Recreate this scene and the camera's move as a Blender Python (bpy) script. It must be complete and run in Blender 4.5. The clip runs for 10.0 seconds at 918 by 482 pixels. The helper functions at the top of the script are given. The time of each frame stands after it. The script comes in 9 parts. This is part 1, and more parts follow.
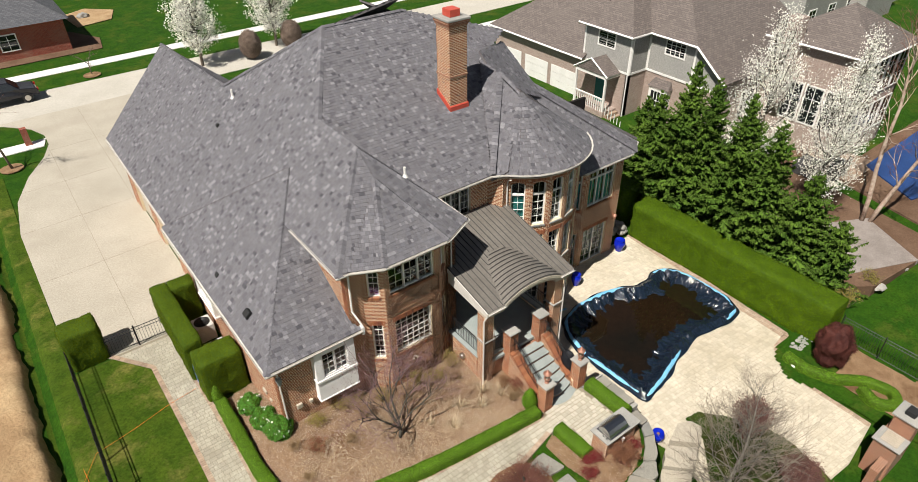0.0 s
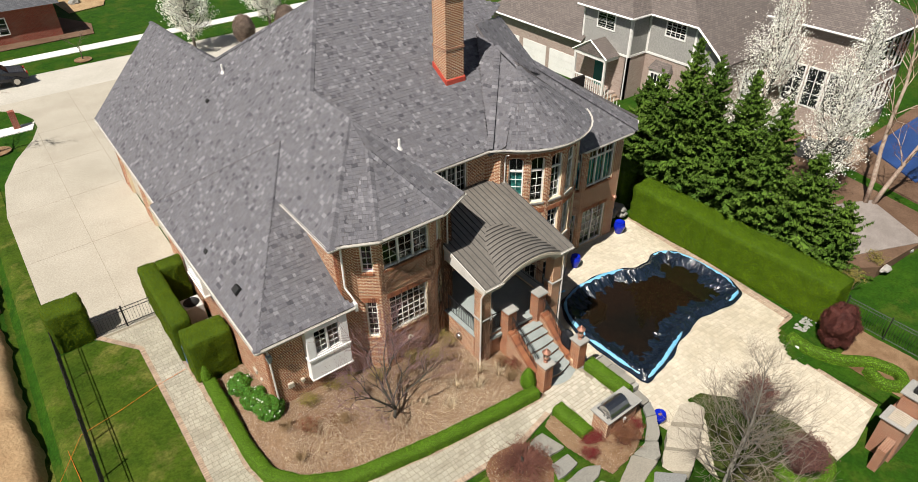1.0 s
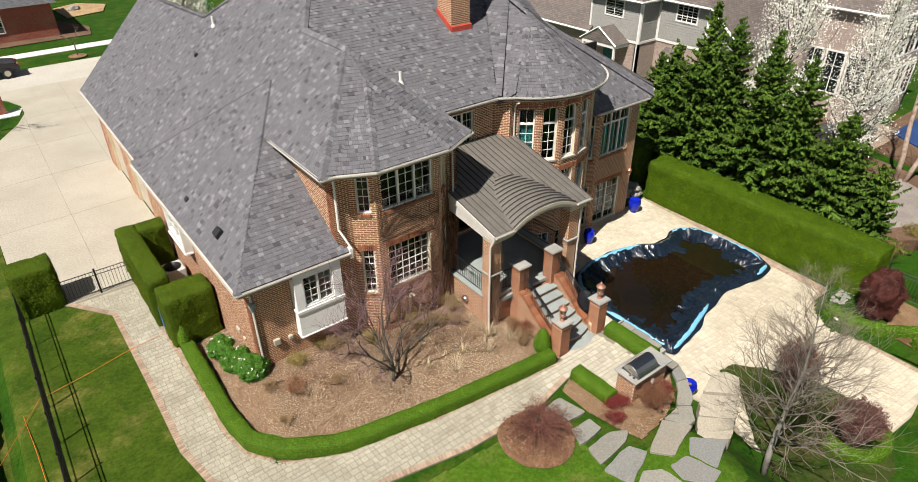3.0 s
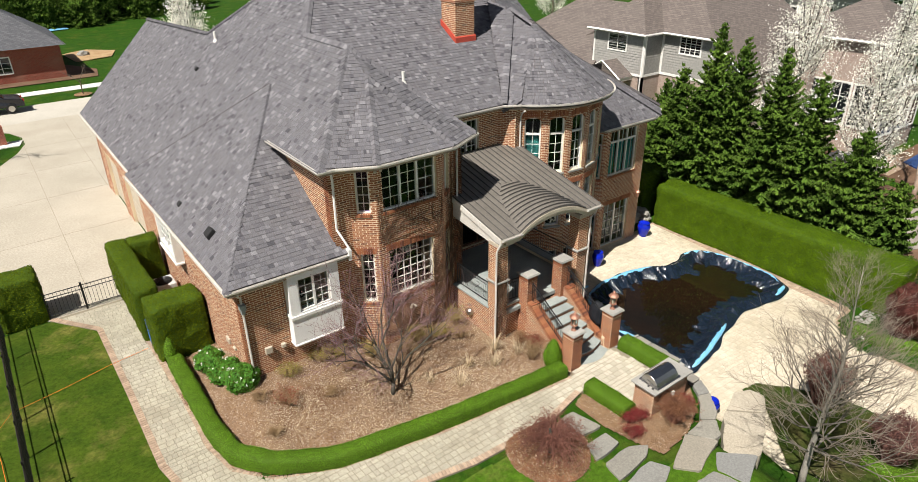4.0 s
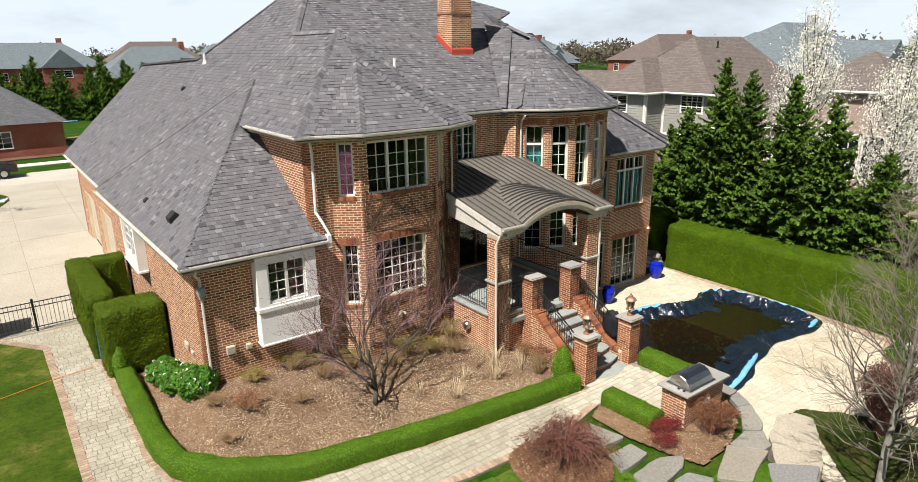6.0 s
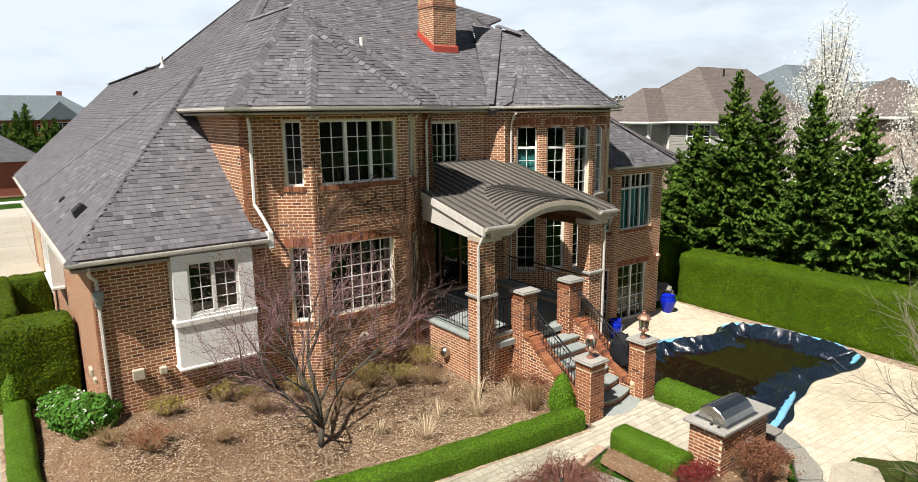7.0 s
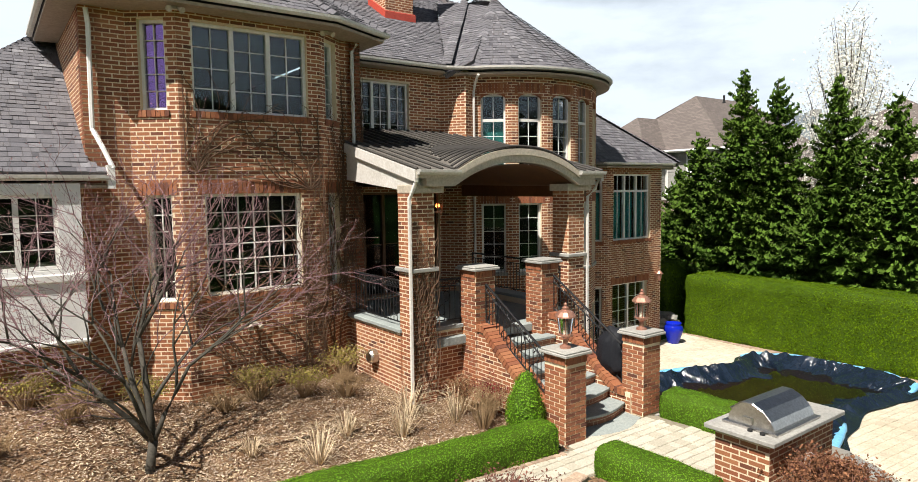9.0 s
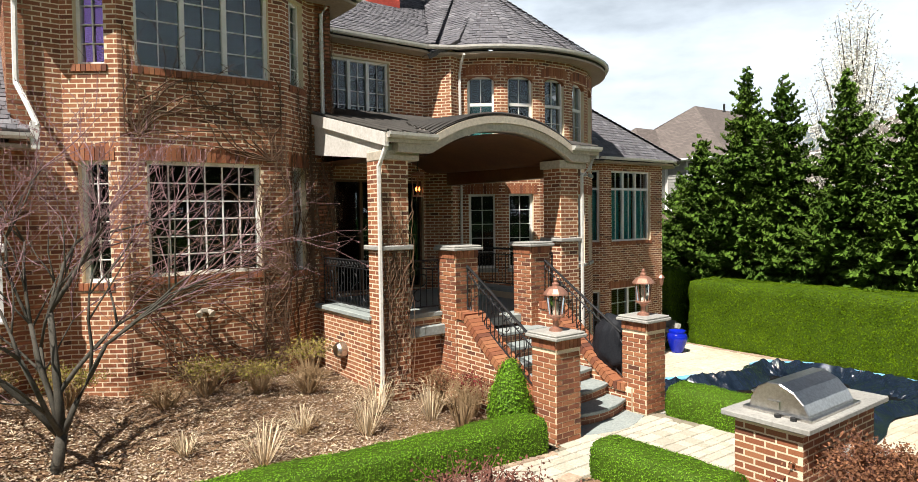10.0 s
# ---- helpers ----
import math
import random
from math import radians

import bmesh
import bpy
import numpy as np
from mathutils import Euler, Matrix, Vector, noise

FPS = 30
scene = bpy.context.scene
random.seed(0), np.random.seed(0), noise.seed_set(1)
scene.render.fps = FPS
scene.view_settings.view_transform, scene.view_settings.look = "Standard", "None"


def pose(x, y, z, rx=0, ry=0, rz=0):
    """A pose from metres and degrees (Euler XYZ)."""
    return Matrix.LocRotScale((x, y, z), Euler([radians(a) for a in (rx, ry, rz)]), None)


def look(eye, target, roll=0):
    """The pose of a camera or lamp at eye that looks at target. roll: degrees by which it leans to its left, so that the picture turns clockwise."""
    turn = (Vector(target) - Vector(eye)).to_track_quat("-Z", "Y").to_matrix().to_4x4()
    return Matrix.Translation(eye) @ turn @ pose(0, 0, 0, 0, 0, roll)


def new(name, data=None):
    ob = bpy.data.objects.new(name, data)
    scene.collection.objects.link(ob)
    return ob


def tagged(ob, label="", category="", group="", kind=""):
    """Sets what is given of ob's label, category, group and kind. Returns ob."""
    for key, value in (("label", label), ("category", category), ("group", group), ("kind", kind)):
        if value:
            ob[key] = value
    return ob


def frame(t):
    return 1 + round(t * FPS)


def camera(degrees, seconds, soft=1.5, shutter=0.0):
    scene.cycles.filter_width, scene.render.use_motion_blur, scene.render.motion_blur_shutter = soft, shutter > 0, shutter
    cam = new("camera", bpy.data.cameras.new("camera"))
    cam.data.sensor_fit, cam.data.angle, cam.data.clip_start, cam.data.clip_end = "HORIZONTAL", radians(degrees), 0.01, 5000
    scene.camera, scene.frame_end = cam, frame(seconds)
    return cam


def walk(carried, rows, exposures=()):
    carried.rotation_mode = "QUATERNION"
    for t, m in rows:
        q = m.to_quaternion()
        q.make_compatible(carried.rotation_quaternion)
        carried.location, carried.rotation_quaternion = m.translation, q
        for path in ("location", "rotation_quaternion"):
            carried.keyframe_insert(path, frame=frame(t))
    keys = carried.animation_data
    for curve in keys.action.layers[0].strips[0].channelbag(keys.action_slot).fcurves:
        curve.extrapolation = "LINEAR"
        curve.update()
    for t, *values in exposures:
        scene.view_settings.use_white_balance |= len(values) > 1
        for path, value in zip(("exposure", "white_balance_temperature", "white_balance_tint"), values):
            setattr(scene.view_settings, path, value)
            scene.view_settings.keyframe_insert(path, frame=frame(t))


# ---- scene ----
cam = camera(71.1, 10.0, soft=0.5)
PATH = [
    (0, (-3.693, -15.708, 19.98), (-2.718, -14.401, 18.822), -0.6),
    (0.5, (-3.662, -15.679, 19.475), (-2.686, -14.376, 18.314), -0.6),
    (1, (-3.588, -15.64, 18.908), (-2.611, -14.342, 17.742), -0.5),
    (1.5, (-3.538, -15.669, 18.233), (-2.562, -14.369, 17.068), -0.5),
    (2, (-3.518, -15.611, 17.306), (-2.539, -14.306, 16.149), -0.5),
    (2.5, (-3.66, -15.535, 16.096), (-2.666, -14.212, 14.972), -0.5),
    (4, (-3.727, -15.362, 12.93), (-2.662, -13.931, 12.025), -0.6),
    (4.5, (-3.682, -15.336, 11.843), (-2.595, -13.875, 11.016), -0.6),
    (5, (-3.683, -15.39, 10.734), (-2.576, -13.899, 9.991), -0.6),
    (5.5, (-3.615, -15.328, 9.761), (-2.49, -13.812, 9.102), -0.7),
    (7, (-1.014, -13.043, 6.622), (0.15, -11.465, 6.227), -0.7),
    (7.5, (0.305, -12.107, 5.504), (1.478, -10.516, 5.2), -0.7),
    (8, (1.118, -11.59, 4.753), (2.295, -9.992, 4.511), -0.7),
    (8.5, (1.621, -11.235, 4.248), (2.801, -9.633, 4.048), -0.7),
    (9, (2.121, -10.875, 3.779), (3.303, -9.27, 3.618), -0.7),
    (9.5, (2.595, -10.502, 3.283), (3.78, -8.895, 3.164), -0.7),
    (10, (3.097, -10.102, 2.894), (4.284, -8.494, 2.816), -0.8),
]
walk(cam, [(t, look(eye, target, roll)) for t, eye, target, roll in PATH], [(0, 0.42), (2.5, 0.47), (5.5, 0.62), (8, 0.62), (10, 0.86)])

# world, sun, exposure
SUN_EL, SUN_AZ = 56.0, 199.0          # degrees above the horizon; direction to the sun, counter-clockwise from +x
world = bpy.data.worlds.new("sky")
scene.world = world
world.use_nodes = True
wn = world.node_tree
sky = wn.nodes.new("ShaderNodeTexSky")
sky.sky_type, sky.sun_disc = "NISHITA", False
sky.sun_elevation = radians(SUN_EL)
sky.sun_rotation = radians(90.0 - SUN_AZ)
sky.air_density, sky.dust_density, sky.ozone_density = 1.0, 1.5, 1.0
# thin white cloud, denser towards the horizon where the eye looks through more of it
tc = wn.nodes.new("ShaderNodeTexCoord")
sep = wn.nodes.new("ShaderNodeSeparateXYZ")
wn.links.new(tc.outputs["Generated"], sep.inputs[0])
stretch = wn.nodes.new("ShaderNodeMapping")
stretch.inputs["Scale"].default_value = (1.6, 1.6, 5.0)
wn.links.new(tc.outputs["Generated"], stretch.inputs[0])
cloud = wn.nodes.new("ShaderNodeTexNoise")
cloud.inputs["Scale"].default_value, cloud.inputs["Detail"].default_value, cloud.inputs["Roughness"].default_value = 2.2, 7.0, 0.55
wn.links.new(stretch.outputs[0], cloud.inputs["Vector"])
thick = wn.nodes.new("ShaderNodeMapRange")
thick.inputs[1].default_value, thick.inputs[2].default_value = 0.25, 0.47
thick.inputs[3].default_value, thick.inputs[4].default_value = 1.0, -0.6
wn.links.new(sep.outputs[2], thick.inputs[0])
cover = wn.nodes.new("ShaderNodeMath")
cover.operation, cover.use_clamp = "MULTIPLY_ADD", True
cover.inputs[1].default_value = 1.7
wn.links.new(cloud.outputs[0], cover.inputs[0])
lower = wn.nodes.new("ShaderNodeMath")
lower.operation = "SUBTRACT"
lower.inputs[1].default_value = 0.85
wn.links.new(thick.outputs[0], lower.inputs[0])
wn.links.new(lower.outputs[0], cover.inputs[2])
blend = wn.nodes.new("ShaderNodeMix")
blend.data_type = "RGBA"
blend.inputs[7].default_value = (24.6, 27.4, 30.2, 1)
wn.links.new(cover.outputs[0], blend.inputs[0])
wn.links.new(sky.outputs[0], blend.inputs[6])
wn.links.new(blend.outputs[2], wn.nodes["Background"].inputs[0])
wn.nodes["Background"].inputs[1].default_value = 0.0225
sun_data = bpy.data.lights.new("sun", "SUN")
sun_data.energy, sun_data.angle, sun_data.color = 5.0, radians(0.53), (1.0, 0.95, 0.88)
sun = new("sun", sun_data)
to_sun = Vector((math.cos(radians(SUN_EL)) * math.cos(radians(SUN_AZ)), math.cos(radians(SUN_EL)) * math.sin(radians(SUN_AZ)), math.sin(radians(SUN_EL))))
sun.matrix_world = look(to_sun * 60, (0, 0, 0))
scene.view_settings.exposure = 0.0

# ---- materials ----
def nodes_of(name):
    m = bpy.data.materials.new(name)
    m.use_nodes = True
    nt = m.node_tree
    return m, nt, nt.nodes["Principled BSDF"]


def mix_rgb(nt, fac, a, b, kind="MIX"):
    n = nt.nodes.new("ShaderNodeMix")
    n.data_type, n.blend_type = "RGBA", kind
    for sock, v in ((n.inputs[0], fac), (n.inputs[6], a), (n.inputs[7], b)):
        if isinstance(v, bpy.types.NodeSocket):
            nt.links.new(v, sock)
        elif isinstance(v, tuple):
            sock.default_value = (*v, 1.0)
        else:
            sock.default_value = v
    return n.outputs[2]


def ramp(nt, fac, lo, hi):
    n = nt.nodes.new("ShaderNodeMapRange")
    n.inputs[1].default_value, n.inputs[2].default_value = lo, hi
    nt.links.new(fac, n.inputs[0])
    return n.outputs[0]


def noise_tex(nt, vec, scale, detail=4.0, rough=0.6):
    n = nt.nodes.new("ShaderNodeTexNoise")
    n.inputs["Scale"].default_value, n.inputs["Detail"].default_value, n.inputs["Roughness"].default_value = scale, detail, rough
    nt.links.new(vec, n.inputs["Vector"])
    return n.outputs[0]


def bump(nt, bs, height, strength, distance):
    n = nt.nodes.new("ShaderNodeBump")
    n.inputs["Strength"].default_value, n.inputs["Distance"].default_value = strength, distance
    nt.links.new(height, n.inputs["Height"])
    nt.links.new(n.outputs[0], bs.inputs["Normal"])


def coords(nt, kind="Object"):
    return nt.nodes.new("ShaderNodeTexCoord").outputs[kind]


def world_pos(nt):
    return nt.nodes.new("ShaderNodeNewGeometry").outputs["Position"]


def surface(name, a, b, scale, rough=0.8, c=None, fine=None, bump_d=0.0, bump_s=0.6, metal=0.0, spread=0.35, per="", amount=0.35):
    """Two tones mixed at a large and a fine scale; c is a stain tone; per varies each piece."""
    m, nt, bs = nodes_of(name)
    p = world_pos(nt)
    big = ramp(nt, noise_tex(nt, p, scale), 0.5 - spread / 2, 0.5 + spread / 2)
    col = mix_rgb(nt, big, a, b)
    f = noise_tex(nt, p, fine or scale * 14, 3.0, 0.7)
    col = mix_rgb(nt, 0.55, col, mix_rgb(nt, ramp(nt, f, 0.3, 0.7), (0.32, 0.32, 0.32), (0.68, 0.68, 0.68)), "OVERLAY")
    if c:
        s = ramp(nt, noise_tex(nt, p, scale * 0.37, 5.0, 0.65), 0.52, 0.72)
        col = mix_rgb(nt, s, col, c)
    if per:
        src = nt.nodes.new("ShaderNodeObjectInfo").outputs["Random"] if per == "object" else nt.nodes.new("ShaderNodeNewGeometry").outputs["Random Per Island"]
        hsv = nt.nodes.new("ShaderNodeHueSaturation")
        nt.links.new(col, hsv.inputs["Color"])
        mr = nt.nodes.new("ShaderNodeMapRange")
        mr.inputs[3].default_value, mr.inputs[4].default_value = 1 - amount, 1 + amount
        nt.links.new(src, mr.inputs[0])
        nt.links.new(mr.outputs[0], hsv.inputs["Value"])
        col = hsv.outputs[0]
    nt.links.new(col, bs.inputs["Base Color"])
    bs.inputs["Roughness"].default_value, bs.inputs["Metallic"].default_value = rough, metal
    if rough >= 0.6:
        bs.inputs["Specular IOR Level"].default_value = 0.2 if rough < 0.93 else 0.06
    if bump_d:
        bump(nt, bs, f, bump_s, bump_d)
    return m


def brick_mat(name, c1, c2, mortar, w=0.21, h=0.0677, gap=0.011, stain=(0.3, 0.2, 0.14)):
    m, nt, bs = nodes_of(name)
    uv = coords(nt, "UV")
    n = nt.nodes.new("ShaderNodeTexBrick")
    n.inputs["Scale"].default_value, n.inputs["Mortar Size"].default_value = 1.0, gap / 2
    n.inputs["Mortar Smooth"].default_value, n.inputs["Bias"].default_value = 0.15, 0.0
    n.inputs["Brick Width"].default_value, n.inputs["Row Height"].default_value = w, h
    for i, c in ((1, c1), (2, c2), (3, mortar)):
        n.inputs[i].default_value = (*c, 1)
    nt.links.new(uv, n.inputs["Vector"])
    p = world_pos(nt)
    col = mix_rgb(nt, 0.5, n.outputs[0], mix_rgb(nt, ramp(nt, noise_tex(nt, p, 90.0), 0.3, 0.7), (0.36, 0.36, 0.36), (0.64, 0.64, 0.64)), "OVERLAY")
    col = mix_rgb(nt, ramp(nt, noise_tex(nt, p, 0.5, 5.0), 0.5, 0.95), col, stain, "MIX")
    nt.links.new(col, bs.inputs["Base Color"])
    bs.inputs["Roughness"].default_value = 0.85
    inv = nt.nodes.new("ShaderNodeMath")
    inv.operation = "SUBTRACT"
    inv.inputs[0].default_value = 1.0
    nt.links.new(n.outputs[1], inv.inputs[1])
    bump(nt, bs, inv.outputs[0], 0.7, 0.008)
    return m


MAT = {}
MAT["brick"] = brick_mat("brick", (0.33, 0.13, 0.07), (0.22, 0.085, 0.05), (0.5, 0.38, 0.26))
MAT["shingle"] = surface("shingle", (0.134, 0.126, 0.136), (0.192, 0.18, 0.194), 1.2, 0.9, fine=40, bump_d=0.004, per="island", amount=0.42)
MAT["shingle_tan"] = brick_mat("shingle_tan", (0.17, 0.14, 0.125), (0.115, 0.095, 0.085), (0.09, 0.074, 0.066), 0.3, 0.15, 0.03, (0.15, 0.125, 0.11))
MAT["shingle_slate"] = brick_mat("shingle_slate", (0.12, 0.12, 0.13), (0.075, 0.077, 0.086), (0.055, 0.056, 0.062), 0.3, 0.15, 0.03, (0.1, 0.1, 0.108))
MAT["shingle_blue"] = brick_mat("shingle_blue", (0.17, 0.2, 0.22), (0.11, 0.135, 0.15), (0.08, 0.1, 0.11), 0.3, 0.15, 0.03, (0.14, 0.17, 0.185))
MAT["shingle_brown"] = brick_mat("shingle_brown", (0.16, 0.125, 0.11), (0.11, 0.085, 0.075), (0.08, 0.06, 0.055), 0.3, 0.15, 0.03, (0.14, 0.11, 0.095))
MAT["white"] = surface("white_paint", (0.72, 0.70, 0.66), (0.8, 0.78, 0.74), 1.5, 0.5)
MAT["stucco"] = surface("white_stucco", (0.76, 0.75, 0.73), (0.82, 0.81, 0.79), 1.5, 0.85, bump_d=0.003)
MAT["cream"] = surface("cream_trim", (0.43, 0.37, 0.29), (0.5, 0.44, 0.35), 1.5, 0.55)
MAT["metal_roof"] = surface("bronze_standing_seam", (0.185, 0.168, 0.146), (0.24, 0.218, 0.19), 0.9, 0.42, metal=0.3)
MAT["copper_red"] = surface("red_flashing", (0.42, 0.05, 0.03), (0.5, 0.08, 0.05), 2, 0.5)
MAT["mulch"] = surface("mulch", (0.22, 0.132, 0.072), (0.32, 0.208, 0.122), 2.2, 0.95, c=(0.145, 0.08, 0.042), fine=26, bump_d=0.05, bump_s=1.0)
MAT["concrete"] = surface("concrete", (0.37, 0.335, 0.27), (0.43, 0.39, 0.32), 0.35, 0.85, c=(0.33, 0.29, 0.23), fine=12)
MAT["walkway"] = surface("pale_concrete", (0.66, 0.64, 0.6), (0.72, 0.7, 0.66), 0.5, 0.85)
MAT["paver"] = surface("paver", (0.33, 0.305, 0.235), (0.4, 0.37, 0.295), 0.7, 0.85, c=(0.26, 0.23, 0.17), fine=15, per="island", amount=0.1)
MAT["patio"] = surface("patio_paver", (0.5, 0.44, 0.335), (0.58, 0.52, 0.41), 0.6, 0.85, c=(0.42, 0.365, 0.265), fine=15, per="island", amount=0.1)
MAT["paver_red"] = surface("red_border_paver", (0.32, 0.23, 0.165), (0.39, 0.29, 0.21), 0.7, 0.85, fine=15, per="island", amount=0.2)
MAT["stone"] = surface("limestone", (0.27, 0.265, 0.245), (0.37, 0.355, 0.32), 1.0, 0.8, c=(0.2, 0.19, 0.17), fine=25, bump_d=0.008)
MAT["bluestone"] = surface("bluestone", (0.24, 0.27, 0.26), (0.32, 0.35, 0.33), 1.3, 0.7, fine=25, bump_d=0.004)
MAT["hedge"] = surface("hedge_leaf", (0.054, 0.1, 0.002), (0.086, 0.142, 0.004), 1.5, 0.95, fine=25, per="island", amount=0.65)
# solid body under the leaves; its darker green is the shade between them
MAT["core_shade"] = surface("shaded_core", (0.04, 0.075, 0.004), (0.055, 0.1, 0.006), 1.5, 0.8, fine=25)
MAT["boxwood"] = surface("boxwood_leaf", (0.075, 0.17, 0.006), (0.12, 0.25, 0.01), 2.5, 0.65, fine=25, per="island", amount=0.4)
MAT["spruce"] = surface("spruce_needles", (0.045, 0.09, 0.013), (0.085, 0.145, 0.02), 0.8, 0.95, fine=20, per="island", amount=0.5)
MAT["bark"] = surface("bark", (0.1, 0.08, 0.06), (0.17, 0.14, 0.11), 3, 0.9, bump_d=0.01)
MAT["birch"] = surface("grey_birch_bark", (0.12, 0.105, 0.09), (0.2, 0.18, 0.155), 3, 0.85, c=(0.06, 0.05, 0.04), bump_d=0.006)
MAT["twig_pale"] = surface("pale_grey_twig", (0.19, 0.155, 0.12), (0.28, 0.235, 0.19), 3, 0.9)
MAT["pale_bark"] = surface("pale_grey_bark", (0.2, 0.18, 0.15), (0.34, 0.315, 0.275), 5, 0.85, c=(0.09, 0.075, 0.06), bump_d=0.008)
MAT["peeling_bark"] = surface("peeling_bark", (0.36, 0.25, 0.19), (0.52, 0.42, 0.34), 5, 0.85, c=(0.16, 0.09, 0.065), bump_d=0.01)
MAT["twig"] = surface("twig", (0.12, 0.085, 0.065), (0.2, 0.15, 0.12), 3, 0.9)
MAT["twig_straw"] = surface("straw_twig", (0.24, 0.155, 0.08), (0.34, 0.235, 0.13), 3, 0.9)
MAT["twig_red"] = surface("reddish_twig", (0.16, 0.07, 0.05), (0.24, 0.12, 0.09), 3, 0.9)
MAT["blossom"] = surface("white_blossom", (0.74, 0.72, 0.63), (0.84, 0.82, 0.74), 1.0, 0.8, per="island", amount=0.3)
MAT["red_leaf"] = surface("dark_red_leaf", (0.055, 0.016, 0.013), (0.1, 0.03, 0.022), 2, 0.7, per="island", amount=0.4)
MAT["iron"] = surface("black_iron", (0.015, 0.015, 0.016), (0.025, 0.025, 0.026), 4, 0.45, metal=0.4)
MAT["black_plastic"] = surface("black_liner", (0.006, 0.011, 0.02), (0.012, 0.02, 0.034), 1.5, 0.16, bump_d=0.02, fine=11)
MAT["water"] = surface("murky_water", (0.006, 0.006, 0.004), (0.014, 0.008, 0.004), 0.35, 0.03)
MAT["blue_edge"] = surface("pale_blue_water_tube", (0.14, 0.42, 0.68), (0.24, 0.54, 0.77), 1.5, 0.4)
MAT["blue_glaze"] = surface("cobalt_glaze", (0.003, 0.012, 0.3), (0.006, 0.02, 0.42), 2, 0.12)
MAT["steel"] = surface("stainless", (0.5, 0.48, 0.45), (0.58, 0.56, 0.53), 2, 0.28, metal=1.0)
MAT["copper"] = surface("copper", (0.42, 0.2, 0.14), (0.5, 0.27, 0.19), 4, 0.4, metal=0.6)
MAT["dirt"] = surface("dirt", (0.32, 0.21, 0.115), (0.42, 0.3, 0.17), 0.7, 0.95, c=(0.24, 0.15, 0.08), fine=8, bump_d=0.08)
# near-black stands in for the lack of light behind the windows
MAT["room_shade"] = surface("shaded_interior", (0.015, 0.013, 0.012), (0.022, 0.018, 0.017), 1, 0.9)
MAT["asphalt"] = surface("asphalt", (0.05, 0.05, 0.05), (0.07, 0.07, 0.07), 1, 0.9)
MAT["siding"] = surface("grey_siding", (0.3, 0.29, 0.27), (0.34, 0.33, 0.305), 0.7, 0.7)
MAT["brick_pale"] = brick_mat("pale_brick", (0.4, 0.31, 0.26), (0.3, 0.22, 0.185), (0.46, 0.4, 0.35), stain=(0.34, 0.27, 0.23))
MAT["brick_red"] = brick_mat("red_brick", (0.3, 0.07, 0.04), (0.22, 0.05, 0.03), (0.3, 0.16, 0.11))
MAT["rubber"] = surface("black_rubber", (0.02, 0.02, 0.02), (0.03, 0.03, 0.03), 2, 0.8)


def glass_mat(name, ior, tint=(1, 1, 1)):
    m, nt, bs = nodes_of(name)
    bs.inputs["Base Color"].default_value = (0.75, 0.85, 0.85, 1)
    bs.inputs["Roughness"].default_value = 0.02
    bs.inputs["Transmission Weight"].default_value = 1.0
    bs.inputs["IOR"].default_value = ior
    bs.inputs["Specular Tint"].default_value = (*tint, 1)
    return m


MAT["glass"] = glass_mat("window_glass", 1.42, (0.85, 0.95, 1.0))
MAT["violet_glass"] = glass_mat("violet_coated_glass", 2.3, (0.62, 0.33, 0.95))

def piece_mat(name, stops, rough, fine=60.0, bump_d=0.003, per="island", stain=None, grain=0.17):
    """Each piece takes one tone out of the list, with a fine grain on top."""
    m, nt, bs = nodes_of(name)
    src = nt.nodes.new("ShaderNodeObjectInfo").outputs["Random"] if per == "object" else nt.nodes.new("ShaderNodeNewGeometry").outputs["Random Per Island"]
    cr = nt.nodes.new("ShaderNodeValToRGB")
    cr.color_ramp.interpolation = "LINEAR"
    els = cr.color_ramp.elements
    while len(els) < len(stops):
        els.new(0.5)
    for i, c in enumerate(stops):
        els[i].position = i / (len(stops) - 1)
        els[i].color = (*c, 1)
    nt.links.new(src, cr.inputs[0])
    p = world_pos(nt)
    f = noise_tex(nt, p, fine, 4.0, 0.7)
    col = mix_rgb(nt, 0.6, cr.outputs[0], mix_rgb(nt, ramp(nt, f, 0.3, 0.7), (0.5 - grain,) * 3, (0.5 + grain,) * 3), "OVERLAY")
    big = ramp(nt, noise_tex(nt, p, 0.8, 5.0, 0.6), 0.3, 0.75)
    col = mix_rgb(nt, 0.3, col, mix_rgb(nt, big, (0.38, 0.38, 0.38), (0.62, 0.62, 0.62)), "OVERLAY")
    if stain:
        col = mix_rgb(nt, ramp(nt, noise_tex(nt, p, 0.6, 6.0, 0.65), 0.55, 0.9), col, stain)
    nt.links.new(col, bs.inputs["Base Color"])
    bs.inputs["Roughness"].default_value = rough
    bump(nt, bs, f, 0.6, bump_d)
    return m


